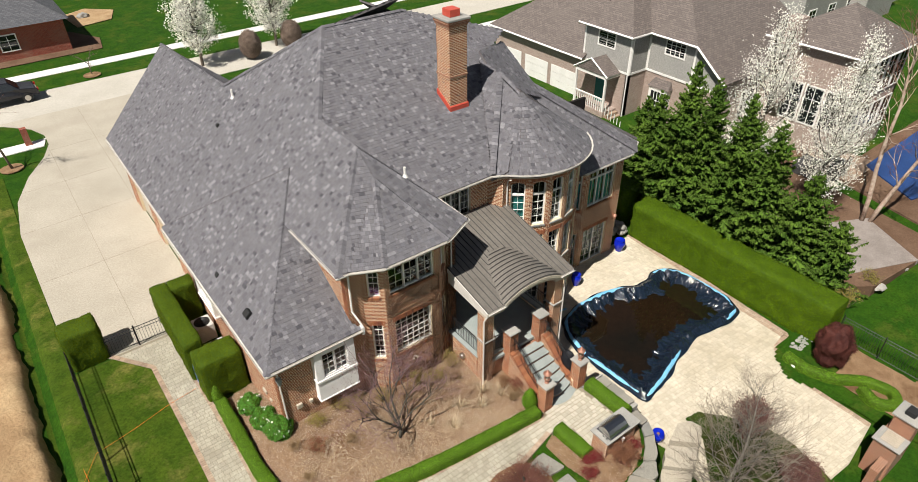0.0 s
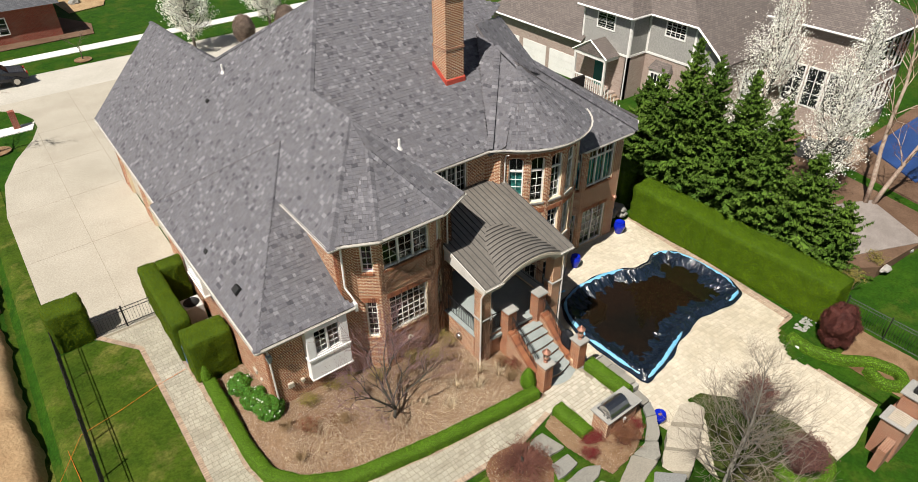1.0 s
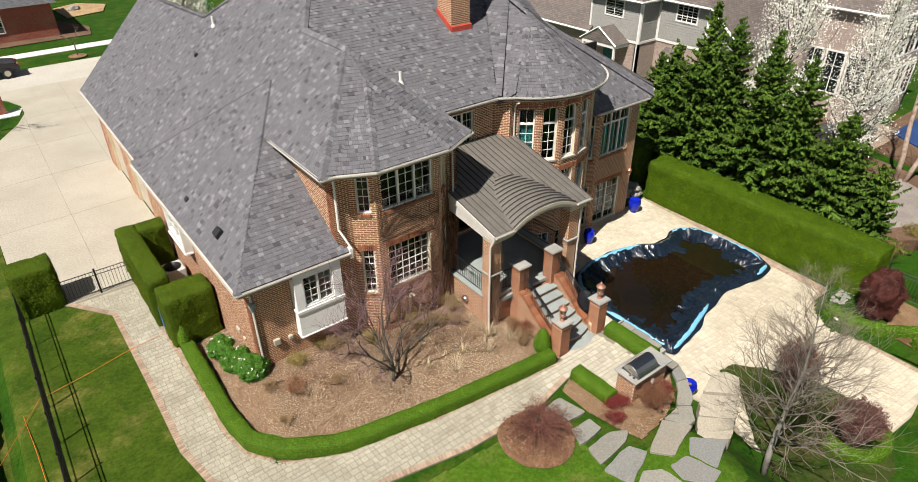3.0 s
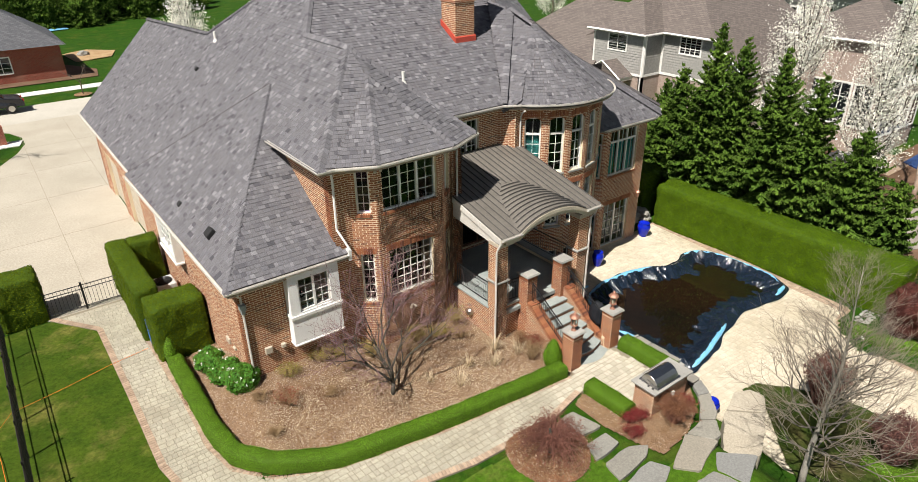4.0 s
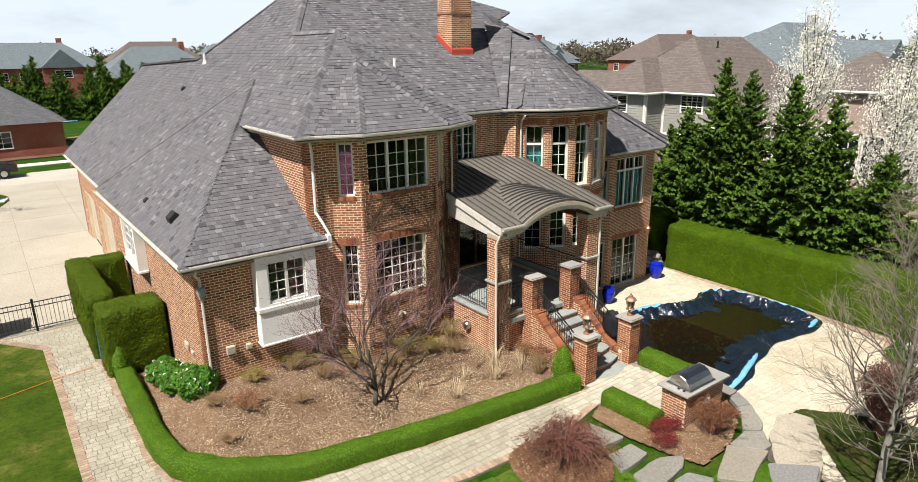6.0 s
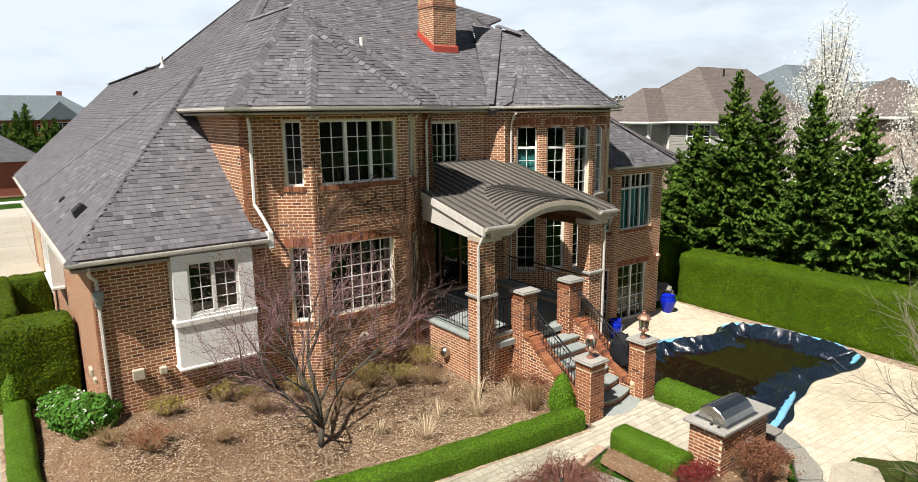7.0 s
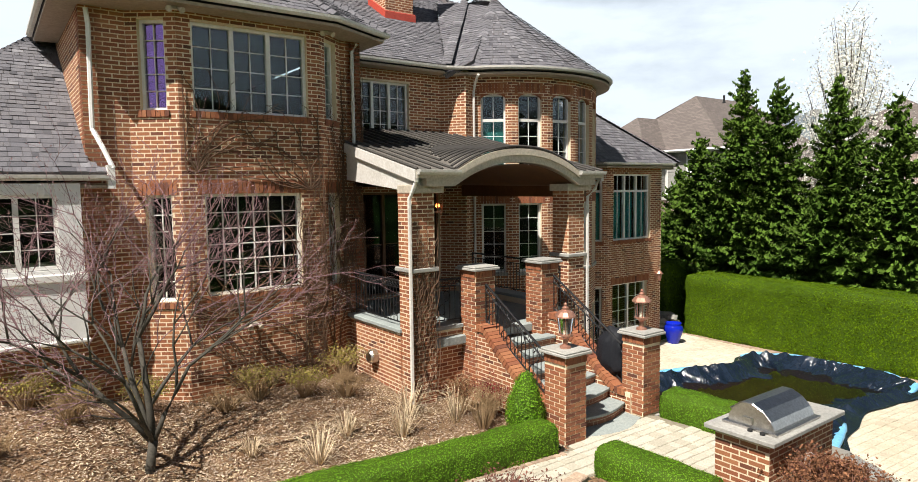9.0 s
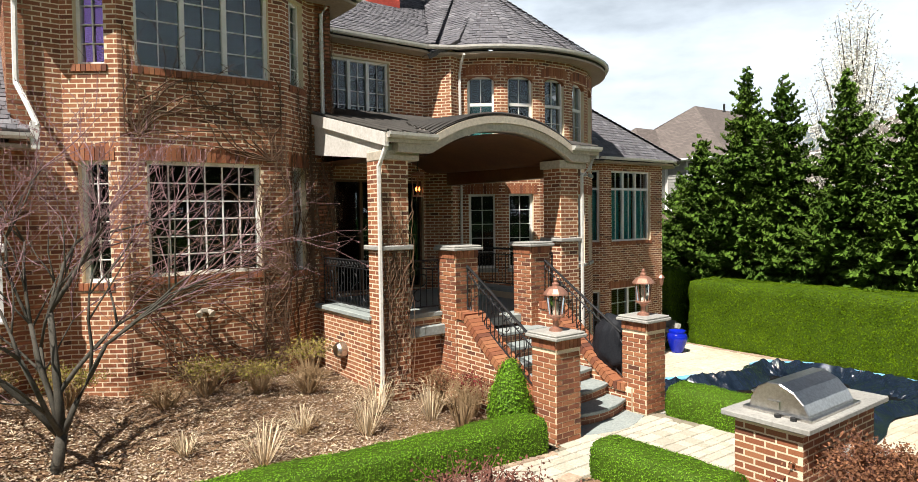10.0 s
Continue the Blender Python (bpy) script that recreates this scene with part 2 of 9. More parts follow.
BRICK_TONES = [(0.1, 0.036, 0.021), (0.25, 0.08, 0.036), (0.31, 0.112, 0.047), (0.27, 0.092, 0.04), (0.36, 0.15, 0.066), (0.2, 0.062, 0.03)]
MAT["brick_piece"] = piece_mat("brick_piece", BRICK_TONES, 0.85, 70)
MAT["brick_single"] = piece_mat("brick_single", BRICK_TONES, 0.85, 70, per="object")
MAT["mortar"] = surface("mortar", (0.66, 0.53, 0.37), (0.76, 0.64, 0.46), 1.5, 0.95, fine=60, bump_d=0.003)
SHINGLE_TONES = [(0.06, 0.058, 0.066), (0.113, 0.109, 0.12), (0.124, 0.119, 0.128), (0.131, 0.126, 0.137), (0.12, 0.117, 0.13), (0.136, 0.13, 0.139), (0.142, 0.137, 0.15), (0.127, 0.121, 0.128), (0.152, 0.147, 0.16), (0.215, 0.209, 0.22)]
MAT["shingle_tab"] = piece_mat("shingle_tab", SHINGLE_TONES, 0.92, 75, 0.006, grain=0.36)
MAT["shingle_single"] = piece_mat("shingle_single", SHINGLE_TONES, 0.92, 75, 0.006, per="object", grain=0.36)
MAT["shingle_base"] = surface("shingle_base", (0.1, 0.09, 0.095), (0.13, 0.12, 0.12), 2, 0.95)
MAT["wood_ceiling"] = surface("stained_wood_boards", (0.1, 0.04, 0.015), (0.16, 0.07, 0.025), 1.2, 0.5)
MAT["teal_blind"] = surface("teal_blind", (0.06, 0.31, 0.3), (0.09, 0.38, 0.37), 1.0, 0.8)
MAT["plastic_grey"] = surface("grey_plastic", (0.5, 0.49, 0.46), (0.56, 0.55, 0.52), 3, 0.6)
MAT["black_cloth"] = surface("black_grill_cover", (0.008, 0.009, 0.012), (0.015, 0.016, 0.02), 3, 0.6, bump_d=0.01)
MAT["vine"] = surface("bare_vine", (0.09, 0.05, 0.03), (0.16, 0.095, 0.06), 3, 0.9)
# brown instead of cream: the shade under the eaves is in this colour
MAT["soffit"] = surface("shaded_soffit", (0.3, 0.24, 0.18), (0.36, 0.29, 0.22), 1.5, 0.6)
MAT["gutter"] = surface("off_white_gutter", (0.55, 0.52, 0.47), (0.63, 0.6, 0.55), 1.5, 0.45)
MAT["patio_sand"] = surface("patio_joint_sand", (0.4, 0.35, 0.265), (0.46, 0.41, 0.315), 1.5, 0.95)
MAT["joint_sand"] = surface("joint_sand", (0.22, 0.19, 0.14), (0.27, 0.235, 0.175), 1.5, 0.95)
MAT["patio_single"] = piece_mat("patio_single", [(0.48, 0.425, 0.325), (0.54, 0.48, 0.375), (0.59, 0.53, 0.42)], 0.85, 30, per="object")
MAT["paver_single"] = piece_mat("paver_single", [(0.4, 0.365, 0.285), (0.46, 0.42, 0.335), (0.52, 0.475, 0.385)], 0.85, 30, per="object")
MAT["grass_blade"] = surface("dry_grass", (0.5, 0.39, 0.25), (0.62, 0.5, 0.34), 3, 0.8, per="island", amount=0.3)
MAT["leaf_light"] = surface("fresh_leaf", (0.04, 0.13, 0.01), (0.07, 0.19, 0.02), 3, 0.6, per="island", amount=0.4)
MAT["leaf_yellow"] = surface("yellow_leaf", (0.2, 0.17, 0.03), (0.28, 0.24, 0.05), 3, 0.7, per="island", amount=0.4)
MAT["leaf_brown"] = surface("russet_leaf", (0.14, 0.06, 0.03), (0.22, 0.1, 0.05), 3, 0.8, per="island", amount=0.4)
MAT["leaf_rust"] = surface("rust_red_leaf", (0.2, 0.06, 0.035), (0.3, 0.1, 0.06), 3, 0.8, per="island", amount=0.4)
MAT["leaf_crimson"] = surface("crimson_leaf", (0.13, 0.012, 0.015), (0.2, 0.022, 0.022), 3, 0.7, per="island", amount=0.4)
MAT["flower"] = surface("white_flower", (0.75, 0.73, 0.66), (0.8, 0.79, 0.74), 3, 0.7)
MAT["bare_wood"] = surface("bare_far_wood", (0.1, 0.08, 0.06), (0.16, 0.135, 0.095), 0.4, 0.9, per="island", amount=0.4)
MAT["willow"] = surface("budding_willow", (0.26, 0.26, 0.04), (0.36, 0.34, 0.06), 0.4, 0.9, per="island", amount=0.35)
MAT["far_tree"] = surface("far_tree", (0.05, 0.07, 0.02), (0.1, 0.12, 0.04), 0.4, 0.9, per="island", amount=0.5)
MAT["car_paint"] = surface("dark_car_paint", (0.012, 0.012, 0.016), (0.016, 0.016, 0.02), 2, 0.15)
MAT["dark_glass"] = surface("dark_car_glass", (0.01, 0.012, 0.014), (0.014, 0.016, 0.018), 2, 0.05)
MAT["tail_red"] = surface("tail_lamp_red", (0.35, 0.01, 0.01), (0.42, 0.02, 0.02), 2, 0.2)
MAT["blue_cover"] = surface("blue_pool_cover", (0.012, 0.04, 0.14), (0.02, 0.06, 0.2), 0.8, 0.5)
MAT["rock"] = surface("boulder", (0.35, 0.33, 0.3), (0.46, 0.43, 0.39), 1.5, 0.85, bump_d=0.02)
MAT["orange_cord"] = surface("orange_cord", (0.6, 0.15, 0.02), (0.7, 0.2, 0.03), 2, 0.6)
MAT["blue_bin"] = surface("blue_plastic", (0.01, 0.09, 0.4), (0.015, 0.12, 0.5), 2, 0.4)
MAT["dark_bark"] = surface("dark_bark", (0.05, 0.045, 0.035), (0.09, 0.08, 0.065), 4, 0.9, bump_d=0.01)
MAT["soil_brown"] = surface("brown_soil", (0.11, 0.066, 0.042), (0.165, 0.105, 0.07), 0.5, 0.95, fine=10)
MAT["gravel"] = surface("pale_gravel", (0.22, 0.19, 0.17), (0.3, 0.265, 0.24), 1.0, 0.95, fine=14, bump_d=0.03)


def turf(name, a, b, dry):
    """Mown grass: blades, tufts, mower bands and dry patches at their own scales."""
    m, nt, bs = nodes_of(name)
    p = world_pos(nt)
    tuft = noise_tex(nt, p, 9.0, 5.0, 0.75)
    blade = noise_tex(nt, p, 70.0, 3.0, 0.8)
    col = mix_rgb(nt, ramp(nt, noise_tex(nt, p, 1.1, 5.0, 0.6), 0.35, 0.65), a, b)
    col = mix_rgb(nt, ramp(nt, noise_tex(nt, p, 0.45, 7.0, 0.7), 0.52, 0.68), col, dry)
    col = mix_rgb(nt, 0.75, col, mix_rgb(nt, ramp(nt, tuft, 0.3, 0.7), (0.25, 0.25, 0.25), (0.72, 0.72, 0.72)), "OVERLAY")
    col = mix_rgb(nt, 0.6, col, mix_rgb(nt, ramp(nt, blade, 0.3, 0.7), (0.25, 0.25, 0.25), (0.75, 0.75, 0.75)), "OVERLAY")
    nt.links.new(col, bs.inputs["Base Color"])
    bs.inputs["Roughness"].default_value = 0.9
    add = nt.nodes.new("ShaderNodeMath")
    add.operation = "ADD"
    nt.links.new(tuft, add.inputs[0])
    nt.links.new(blade, add.inputs[1])
    bump(nt, bs, add.outputs[0], 0.6, 0.012)
    bs.inputs["Specular IOR Level"].default_value = 0.1
    return m


MAT["lawn"] = turf("lawn", (0.014, 0.052, 0.003), (0.028, 0.075, 0.004), (0.06, 0.085, 0.01))
MAT["lawn_dry"] = turf("lawn_dry", (0.03, 0.06, 0.004), (0.055, 0.088, 0.007), (0.14, 0.135, 0.03))
MAT["front_turf"] = turf("front_turf", (0.045, 0.105, 0.006), (0.07, 0.135, 0.01), (0.13, 0.15, 0.03))
MAT["chip"] = piece_mat("bark_chip", [(0.09, 0.045, 0.026), (0.2, 0.115, 0.064), (0.3, 0.2, 0.125), (0.56, 0.45, 0.34), (0.17, 0.095, 0.052)], 0.95, 40)
MAT["twig_pink"] = surface("pinkish_twig", (0.2, 0.115, 0.125), (0.3, 0.185, 0.195), 3, 0.9)
MAT["bud_pink"] = surface("pink_bud", (0.26, 0.14, 0.135), (0.37, 0.22, 0.21), 3, 0.8, per="island", amount=0.3)
MAT["leaf_purple"] = surface("purple_brown_twig", (0.1, 0.045, 0.04), (0.16, 0.08, 0.07), 3, 0.8, per="island", amount=0.4)
MAT["maple_leaf"] = surface("maple_leaf", (0.13, 0.05, 0.036), (0.2, 0.085, 0.06), 3, 0.8, per="island", amount=0.4)
MAT["seam_metal"] = surface("dark_seam_metal", (0.06, 0.055, 0.05), (0.085, 0.078, 0.07), 2, 0.45, metal=0.3)
MAT["pale_road"] = surface("pale_street_concrete", (0.43, 0.4, 0.34), (0.49, 0.46, 0.4), 0.3, 0.85, fine=10)
MAT["bed_ground"] = turf("bed_ground", (0.026, 0.055, 0.006), (0.065, 0.06, 0.02), (0.11, 0.078, 0.048))
MAT["yew"] = surface("yew_leaf", (0.056, 0.085, 0.004), (0.085, 0.118, 0.006), 1.5, 0.95, fine=25, per="island", amount=0.4)
MAT["maple_twig"] = surface("maple_twig", (0.12, 0.05, 0.038), (0.19, 0.085, 0.064), 3, 0.9)
MAT["flag_tan"] = piece_mat("tan_flagstone", [(0.36, 0.315, 0.24), (0.42, 0.37, 0.29), (0.33, 0.3, 0.24)], 0.85, 18, 0.012, per="object", stain=(0.24, 0.205, 0.16), grain=0.2)
MAT["flag"] = piece_mat("flagstone", [(0.2, 0.19, 0.165), (0.26, 0.245, 0.205), (0.2, 0.2, 0.19), (0.27, 0.24, 0.19)], 0.85, 18, 0.012, per="object", stain=(0.2, 0.19, 0.155), grain=0.2)
flame_mat, flame_nt, flame_bs = nodes_of("gas_flame")
flame_bs.inputs["Base Color"].default_value = (1.0, 0.3, 0.05, 1)
flame_bs.inputs["Emission Color"].default_value = (1.0, 0.22, 0.04, 1)
flame_bs.inputs["Emission Strength"].default_value = 6.0
MAT["flame"] = flame_mat
MAT["teal_dark"] = surface("dark_teal_blind", (0.018, 0.1, 0.09), (0.03, 0.14, 0.13), 1.0, 0.8)
# ---- mesh helpers ----
def metric_uv(me):
    """Lay each face out in metres: u level, v up the slope."""
    if not me.polygons:
        return
    layer = me.uv_layers.new(name="uv")
    up = Vector((0, 0, 1))
    vs, ls = me.vertices, me.loops
    for p in me.polygons:
        n = p.normal
        t = up.cross(n)
        t = t.normalized() if t.length > 0.15 else Vector((1, 0, 0))
        if t.x < -1e-6 or (abs(t.x) < 1e-6 and t.y < 0):
            t = -t
        b = n.cross(t)
        if b.z < 0:
            b = -b
        for li in p.loop_indices:
            co = vs[ls[li].vertex_index].co
            layer.data[li].uv = (co.dot(t), co.dot(b))


def link_mesh(name, me, material, parent=None, label="", uv=False, smooth=False):
    if uv:
        metric_uv(me)
    if material:
        me.materials.append(MAT[material])
    if smooth:
        me.polygons.foreach_set("use_smooth", [True] * len(me.polygons))
    ob = new(name, me)
    if parent:
        ob.parent = parent
        ob.matrix_parent_inverse = parent.matrix_basis.inverted()
    if label:
        tagged(ob, label)
    return ob


def part(name, bm, material, parent, label="", uv=False, smooth=False, bevel=0.0):
    bmesh.ops.recalc_face_normals(bm, faces=bm.faces)
    if bevel:
        bmesh.ops.bevel(bm, geom=[e for e in bm.edges if e.is_manifold and e.calc_face_angle(0) > 0.6], offset=bevel, segments=1, affect="EDGES", profile=0.5)
    me = bpy.data.meshes.new(name)
    bm.to_mesh(me)
    bm.free()
    return link_mesh(name, me, material, parent, label, uv, smooth)


def raw(name, verts, faces, material, parent=None, label="", uv=False, smooth=False):
    me = bpy.data.meshes.new(name)
    me.from_pydata(verts, [], faces)
    me.update()
    return link_mesh(name, me, material, parent, label, uv, smooth)


def thing(name, at, label, category, group="", kind=""):
    ob = new(name)
    ob.empty_display_size = 0.1
    ob.location = at
    ob.matrix_basis = Matrix.Translation(at)
    return tagged(ob, label, category, group, kind)


def box(bm, x0, x1, y0, y1, z0, z1, m=None):
    vs = [bm.verts.new(((m @ Vector(c)) if m else c)) for c in ((x0, y0, z0), (x1, y0, z0), (x1, y1, z0), (x0, y1, z0), (x0, y0, z1), (x1, y0, z1), (x1, y1, z1), (x0, y1, z1))]
    for f in ((3, 2, 1, 0), (4, 5, 6, 7), (0, 1, 5, 4), (1, 2, 6, 5), (2, 3, 7, 6), (3, 0, 4, 7)):
        bm.faces.new([vs[i] for i in f])
    return vs


def boxes(*dims):
    bm = bmesh.new()
    for d in dims:
        box(bm, *d)
    return bm


def prism(bm, poly, z0, z1):
    """z0 and z1: a height, or a function of (x, y)."""
    lo = [bm.verts.new((x, y, z0(x, y) if callable(z0) else z0)) for x, y in poly]
    hi = [bm.verts.new((x, y, z1(x, y) if callable(z1) else z1)) for x, y in poly]
    n = len(poly)
    bm.faces.new(hi)
    bm.faces.new(lo[::-1])
    for i in range(n):
        bm.faces.new((lo[i], lo[(i + 1) % n], hi[(i + 1) % n], hi[i]))


def tube(bm, pts, radii, n=6, caps=True):
    """A tapered tube along a line of points."""
    rings = []
    pts = [Vector(p) for p in pts]
    for i, p in enumerate(pts):
        d = (pts[min(i + 1, len(pts) - 1)] - pts[max(i - 1, 0)]).normalized()
        a = d.orthogonal().normalized()
        if abs(d.z) < 0.9:
            a = d.cross(Vector((0, 0, 1))).normalized()
        b = d.cross(a)
        r = radii[i] if isinstance(radii, (list, tuple)) else radii
        rings.append([bm.verts.new(p + r * (math.cos(6.28319 * k / n) * a + math.sin(6.28319 * k / n) * b)) for k in range(n)])
    for r0, r1 in zip(rings, rings[1:]):
        for k in range(n):
            bm.faces.new((r0[k], r0[(k + 1) % n], r1[(k + 1) % n], r1[k]))
    if caps:
        bm.faces.new(rings[0][::-1])
        bm.faces.new(rings[-1])


def lathe(bm, profile, at=(0, 0, 0), n=16):
    """Turn (radius, height) pairs about the upright axis."""
    rings = []
    for r, z in profile:
        if r < 1e-5:
            rings.append([bm.verts.new((at[0], at[1], at[2] + z))])
        else:
            rings.append([bm.verts.new((at[0] + r * math.cos(6.28319 * k / n), at[1] + r * math.sin(6.28319 * k / n), at[2] + z)) for k in range(n)])
    for r0, r1 in zip(rings, rings[1:]):
        for k in range(n):
            q = [r0[k % len(r0)], r0[(k + 1) % len(r0)], r1[(k + 1) % len(r1)], r1[k % len(r1)]]
            q = list(dict.fromkeys(q))
            if len(q) > 2:
                bm.faces.new(q)


def wall_mesh(bm, p0, p1, z0, z1, thick, holes=()):
    """An upright wall from p0 to p1 (outer face on the right-hand side of the way), with holes (u0, u1, z0, z1) through it. z1 may be a function of u."""
    p0, p1 = Vector((*p0, 0)), Vector((*p1, 0))
    d = (p1 - p0)
    length = d.length
    d.normalize()
    inward = Vector((-d.y, d.x, 0))
    us = sorted({0.0, length, *(h[0] for h in holes), *(h[1] for h in holes)})
    top = z1 if callable(z1) else (lambda u: z1)
    zs = sorted({z0, *(h[2] for h in holes), *(h[3] for h in holes)})

    def vert(u, z, s):
        return bm.verts.new(p0 + d * u + inward * (thick * s) + Vector((0, 0, z)))

    def solid(i, j):
        if i < 0 or j < 0 or i >= len(us) - 1 or j >= len(zs):
            return False
        uc = (us[i] + us[i + 1]) / 2
        zc = (zs[j] + (zs[j + 1] if j + 1 < len(zs) else top(uc))) / 2
        return not any(h[0] < uc < h[1] and h[2] < zc < h[3] for h in holes)

    for i in range(len(us) - 1):
        for j in range(len(zs)):
            if not solid(i, j):
                continue
            a, b = us[i], us[i + 1]
            lo = zs[j]
            ha, hb = (zs[j + 1], zs[j + 1]) if j + 1 < len(zs) else (top(a), top(b))
            bm.faces.new((vert(a, lo, 0), vert(b, lo, 0), vert(b, hb, 0), vert(a, ha, 0)))
            bm.faces.new((vert(b, lo, 1), vert(a, lo, 1), vert(a, ha, 1), vert(b, hb, 1)))
            if not solid(i - 1, j):
                bm.faces.new((vert(a, lo, 1), vert(a, lo, 0), vert(a, ha, 0), vert(a, ha, 1)))
            if not solid(i + 1, j):
                bm.faces.new((vert(b, lo, 0), vert(b, lo, 1), vert(b, hb, 1), vert(b, hb, 0)))
            if not solid(i, j - 1):
                bm.faces.new((vert(a, lo, 1), vert(b, lo, 1), vert(b, lo, 0), vert(a, lo, 0)))
            if not solid(i, j + 1):
                bm.faces.new((vert(a, ha, 0), vert(b, hb, 0), vert(b, hb, 1), vert(a, ha, 1)))


def flat(name, poly, z, material, label, category="", kind="structure", parent=None, thick=0.05):
    bm = bmesh.new()
    prism(bm, poly, (lambda x, y: (z(x, y) if callable(z) else z) - thick), z)
    ob = part(name, bm, material, parent, "", uv=True)
    return tagged(ob, label, category, "", kind)

# ---- ground ----
PATIO_Z = -1.65


def smooth(a, b, v):
    t = min(1.0, max(0.0, (v - a) / (b - a)))
    return t * t * (3 - 2 * t)


def ground_z(x, y):
    """The lie of the land: a level plot that drops to the pool terrace in the east."""
    if y > -4.3:
        edge0, edge1 = 10.5, 10.95
        low = smooth(edge0, edge1, x) * (1 - smooth(3.0, 14.0, y))
    else:
        # south of the stairs the ground falls away outside the round garden wall
        low = smooth(3.5, 3.85, math.hypot(x - 8.4, y + 5.4)) * smooth(9.2, 12.0, x)
    low *= 1 - 0.4 * smooth(24.6, 34.0, x)
    z = PATIO_Z * low
    mound = smooth(-3.5, -0.3, y) * (1 - smooth(0.3, 1.2, y)) * smooth(-1.2, 0.2, x) * (1 - smooth(1.5, 5.2, x) * 0.6) * (1 - smooth(7.0, 10.5, x))
    mound += smooth(-1.0, 0.4, x) * (1 - smooth(0.5, 1.0, x)) * smooth(0.3, 0.8, y) * (1 - smooth(1.5, 4.0, y))
    z += 0.78 * min(1.0, mound)
    if x < -6.2:
        z += -0.5 * smooth(-6.2, -6.7, x) * (1 - smooth(-6.8, -7.3, x)) * (1 - smooth(26, 34, y))
    return z


def in_pool(x, y):
    return ((x - 17.9) / 4.6) ** 4 + ((y + 2.45) / 3.0) ** 4 < 1 and y < 0.35


def grid_steps(spans):
    out = []
    for a, b, s in spans:
        out += list(np.arange(a, b - 1e-6, s))
    return out + [spans[-1][1]]


gx = grid_steps([(-2500, -400, 700), (-400, -60, 85), (-60, -10, 5), (-10, 26, 0.4), (26, 60, 2), (60, 400, 42), (400, 2500, 700)])
gy = grid_steps([(-2500, -400, 700), (-400, -60, 85), (-60, -16, 5), (-16, 8, 0.4), (8, 60, 2), (60, 400, 42), (400, 2500, 700)])
gv = [(x, y, -2.7 if in_pool(x, y) else ground_z(x, y) - 0.06) for y in gy for x in gx]
nx_ = len(gx)
gf = [(j * nx_ + i, j * nx_ + i + 1, (j + 1) * nx_ + i + 1, (j + 1) * nx_ + i) for j in range(len(gy) - 1) for i in range(nx_ - 1)]
tagged(raw("ground", gv, gf, "lawn", smooth=True), "green lawn over gently sloping ground", "ground", "", "structure")


def sheet(name, inside, bounds, step, material, label, category, lift=0.03, rough=0.0):
    """A ground cover laid on the land wherever inside(x, y) holds."""
    x0, x1, y0, y1 = bounds
    vs, fs, idx = [], [], {}

    def vid(i, j):
        if (i, j) not in idx:
            x, y = x0 + i * step, y0 + j * step
            idx[i, j] = len(vs)
            vs.append((x, y, ground_z(x, y) + lift + rough * noise.noise(Vector((x * 3, y * 3, 0)))))
        return idx[i, j]

    for i in range(int((x1 - x0) / step)):
        for j in range(int((y1 - y0) / step)):
            if inside(x0 + (i + 0.5) * step, y0 + (j + 0.5) * step):
                fs.append((vid(i, j), vid(i + 1, j), vid(i + 1, j + 1), vid(i, j + 1)))
    return tagged(raw(name, vs, fs, material, smooth=True), label, category, "", "structure")


def point_in(poly):
    def test(x, y):
        r = False
        j = len(poly) - 1
        for i in range(len(poly)):
            (xi, yi), (xj, yj) = poly[i], poly[j]
            if (yi > y) != (yj > y) and x < (xj - xi) * (y - yi) / (yj - yi) + xi:
                r = not r
            j = i
        return r
    return test


# driveway, street and walks
DRIVE = [(-1.45, 9.1), (-4.0, 9.1), (-5.3, 9.7), (-5.45, 13), (-5.6, 22), (-5.2, 26), (-4.2, 29), (-2.9, 31.5), (-2.3, 33.4), (-2.3, 35.2), (-2.9, 36.9), (-4.4, 38.6), (-5.2, 39.1), (6.5, 39.3), (4.6, 37.4), (3.5, 35.5), (3.0, 30), (3.0, 23), (0.6, 22), (0.6, 10.2)]
driveway = flat("driveway", DRIVE, 0.0, "concrete", "broad pale concrete driveway beside the house", "driveway")
for k, (p, q) in enumerate((((-5.5, 16.6), (0.55, 16.9)), ((-5.6, 22.0), (0.6, 22.4)), ((-5.0, 27.0), (3.0, 27.4)), ((-2.6, 32.3), (3.1, 32.6)), ((-2.5, 10.0), (-2.4, 35.0)), ((0.45, 22.2), (0.6, 38.8)))):
    d = Vector((q[0] - p[0], q[1] - p[1])).normalized() * 0.007
    jb = bmesh.new()
    prism(jb, [(p[0] + d.y, p[1] - d.x), (q[0] + d.y, q[1] - d.x), (q[0] - d.y, q[1] + d.x), (p[0] - d.y, p[1] + d.x)], 0.0, 0.004)
    part("joint", jb, "joint_sand", driveway)
flat("road", [(-150, 36.8), (160, 41), (160, 46.5), (-150, 42.5)], -0.02, "pale_road", "pale concrete residential street", "road")
flat("pavement", [(-150, 45.6), (160, 50.5), (160, 52.0), (-150, 47.1)], 0.0, "walkway", "bright white concrete walk across the street", "pavement")
flat("pavement", [(-150, 32.0), (-2.6, 33.3), (-2.3, 34.6), (-150, 33.2)], 0.0, "walkway", "pale concrete walk beside the street", "pavement")
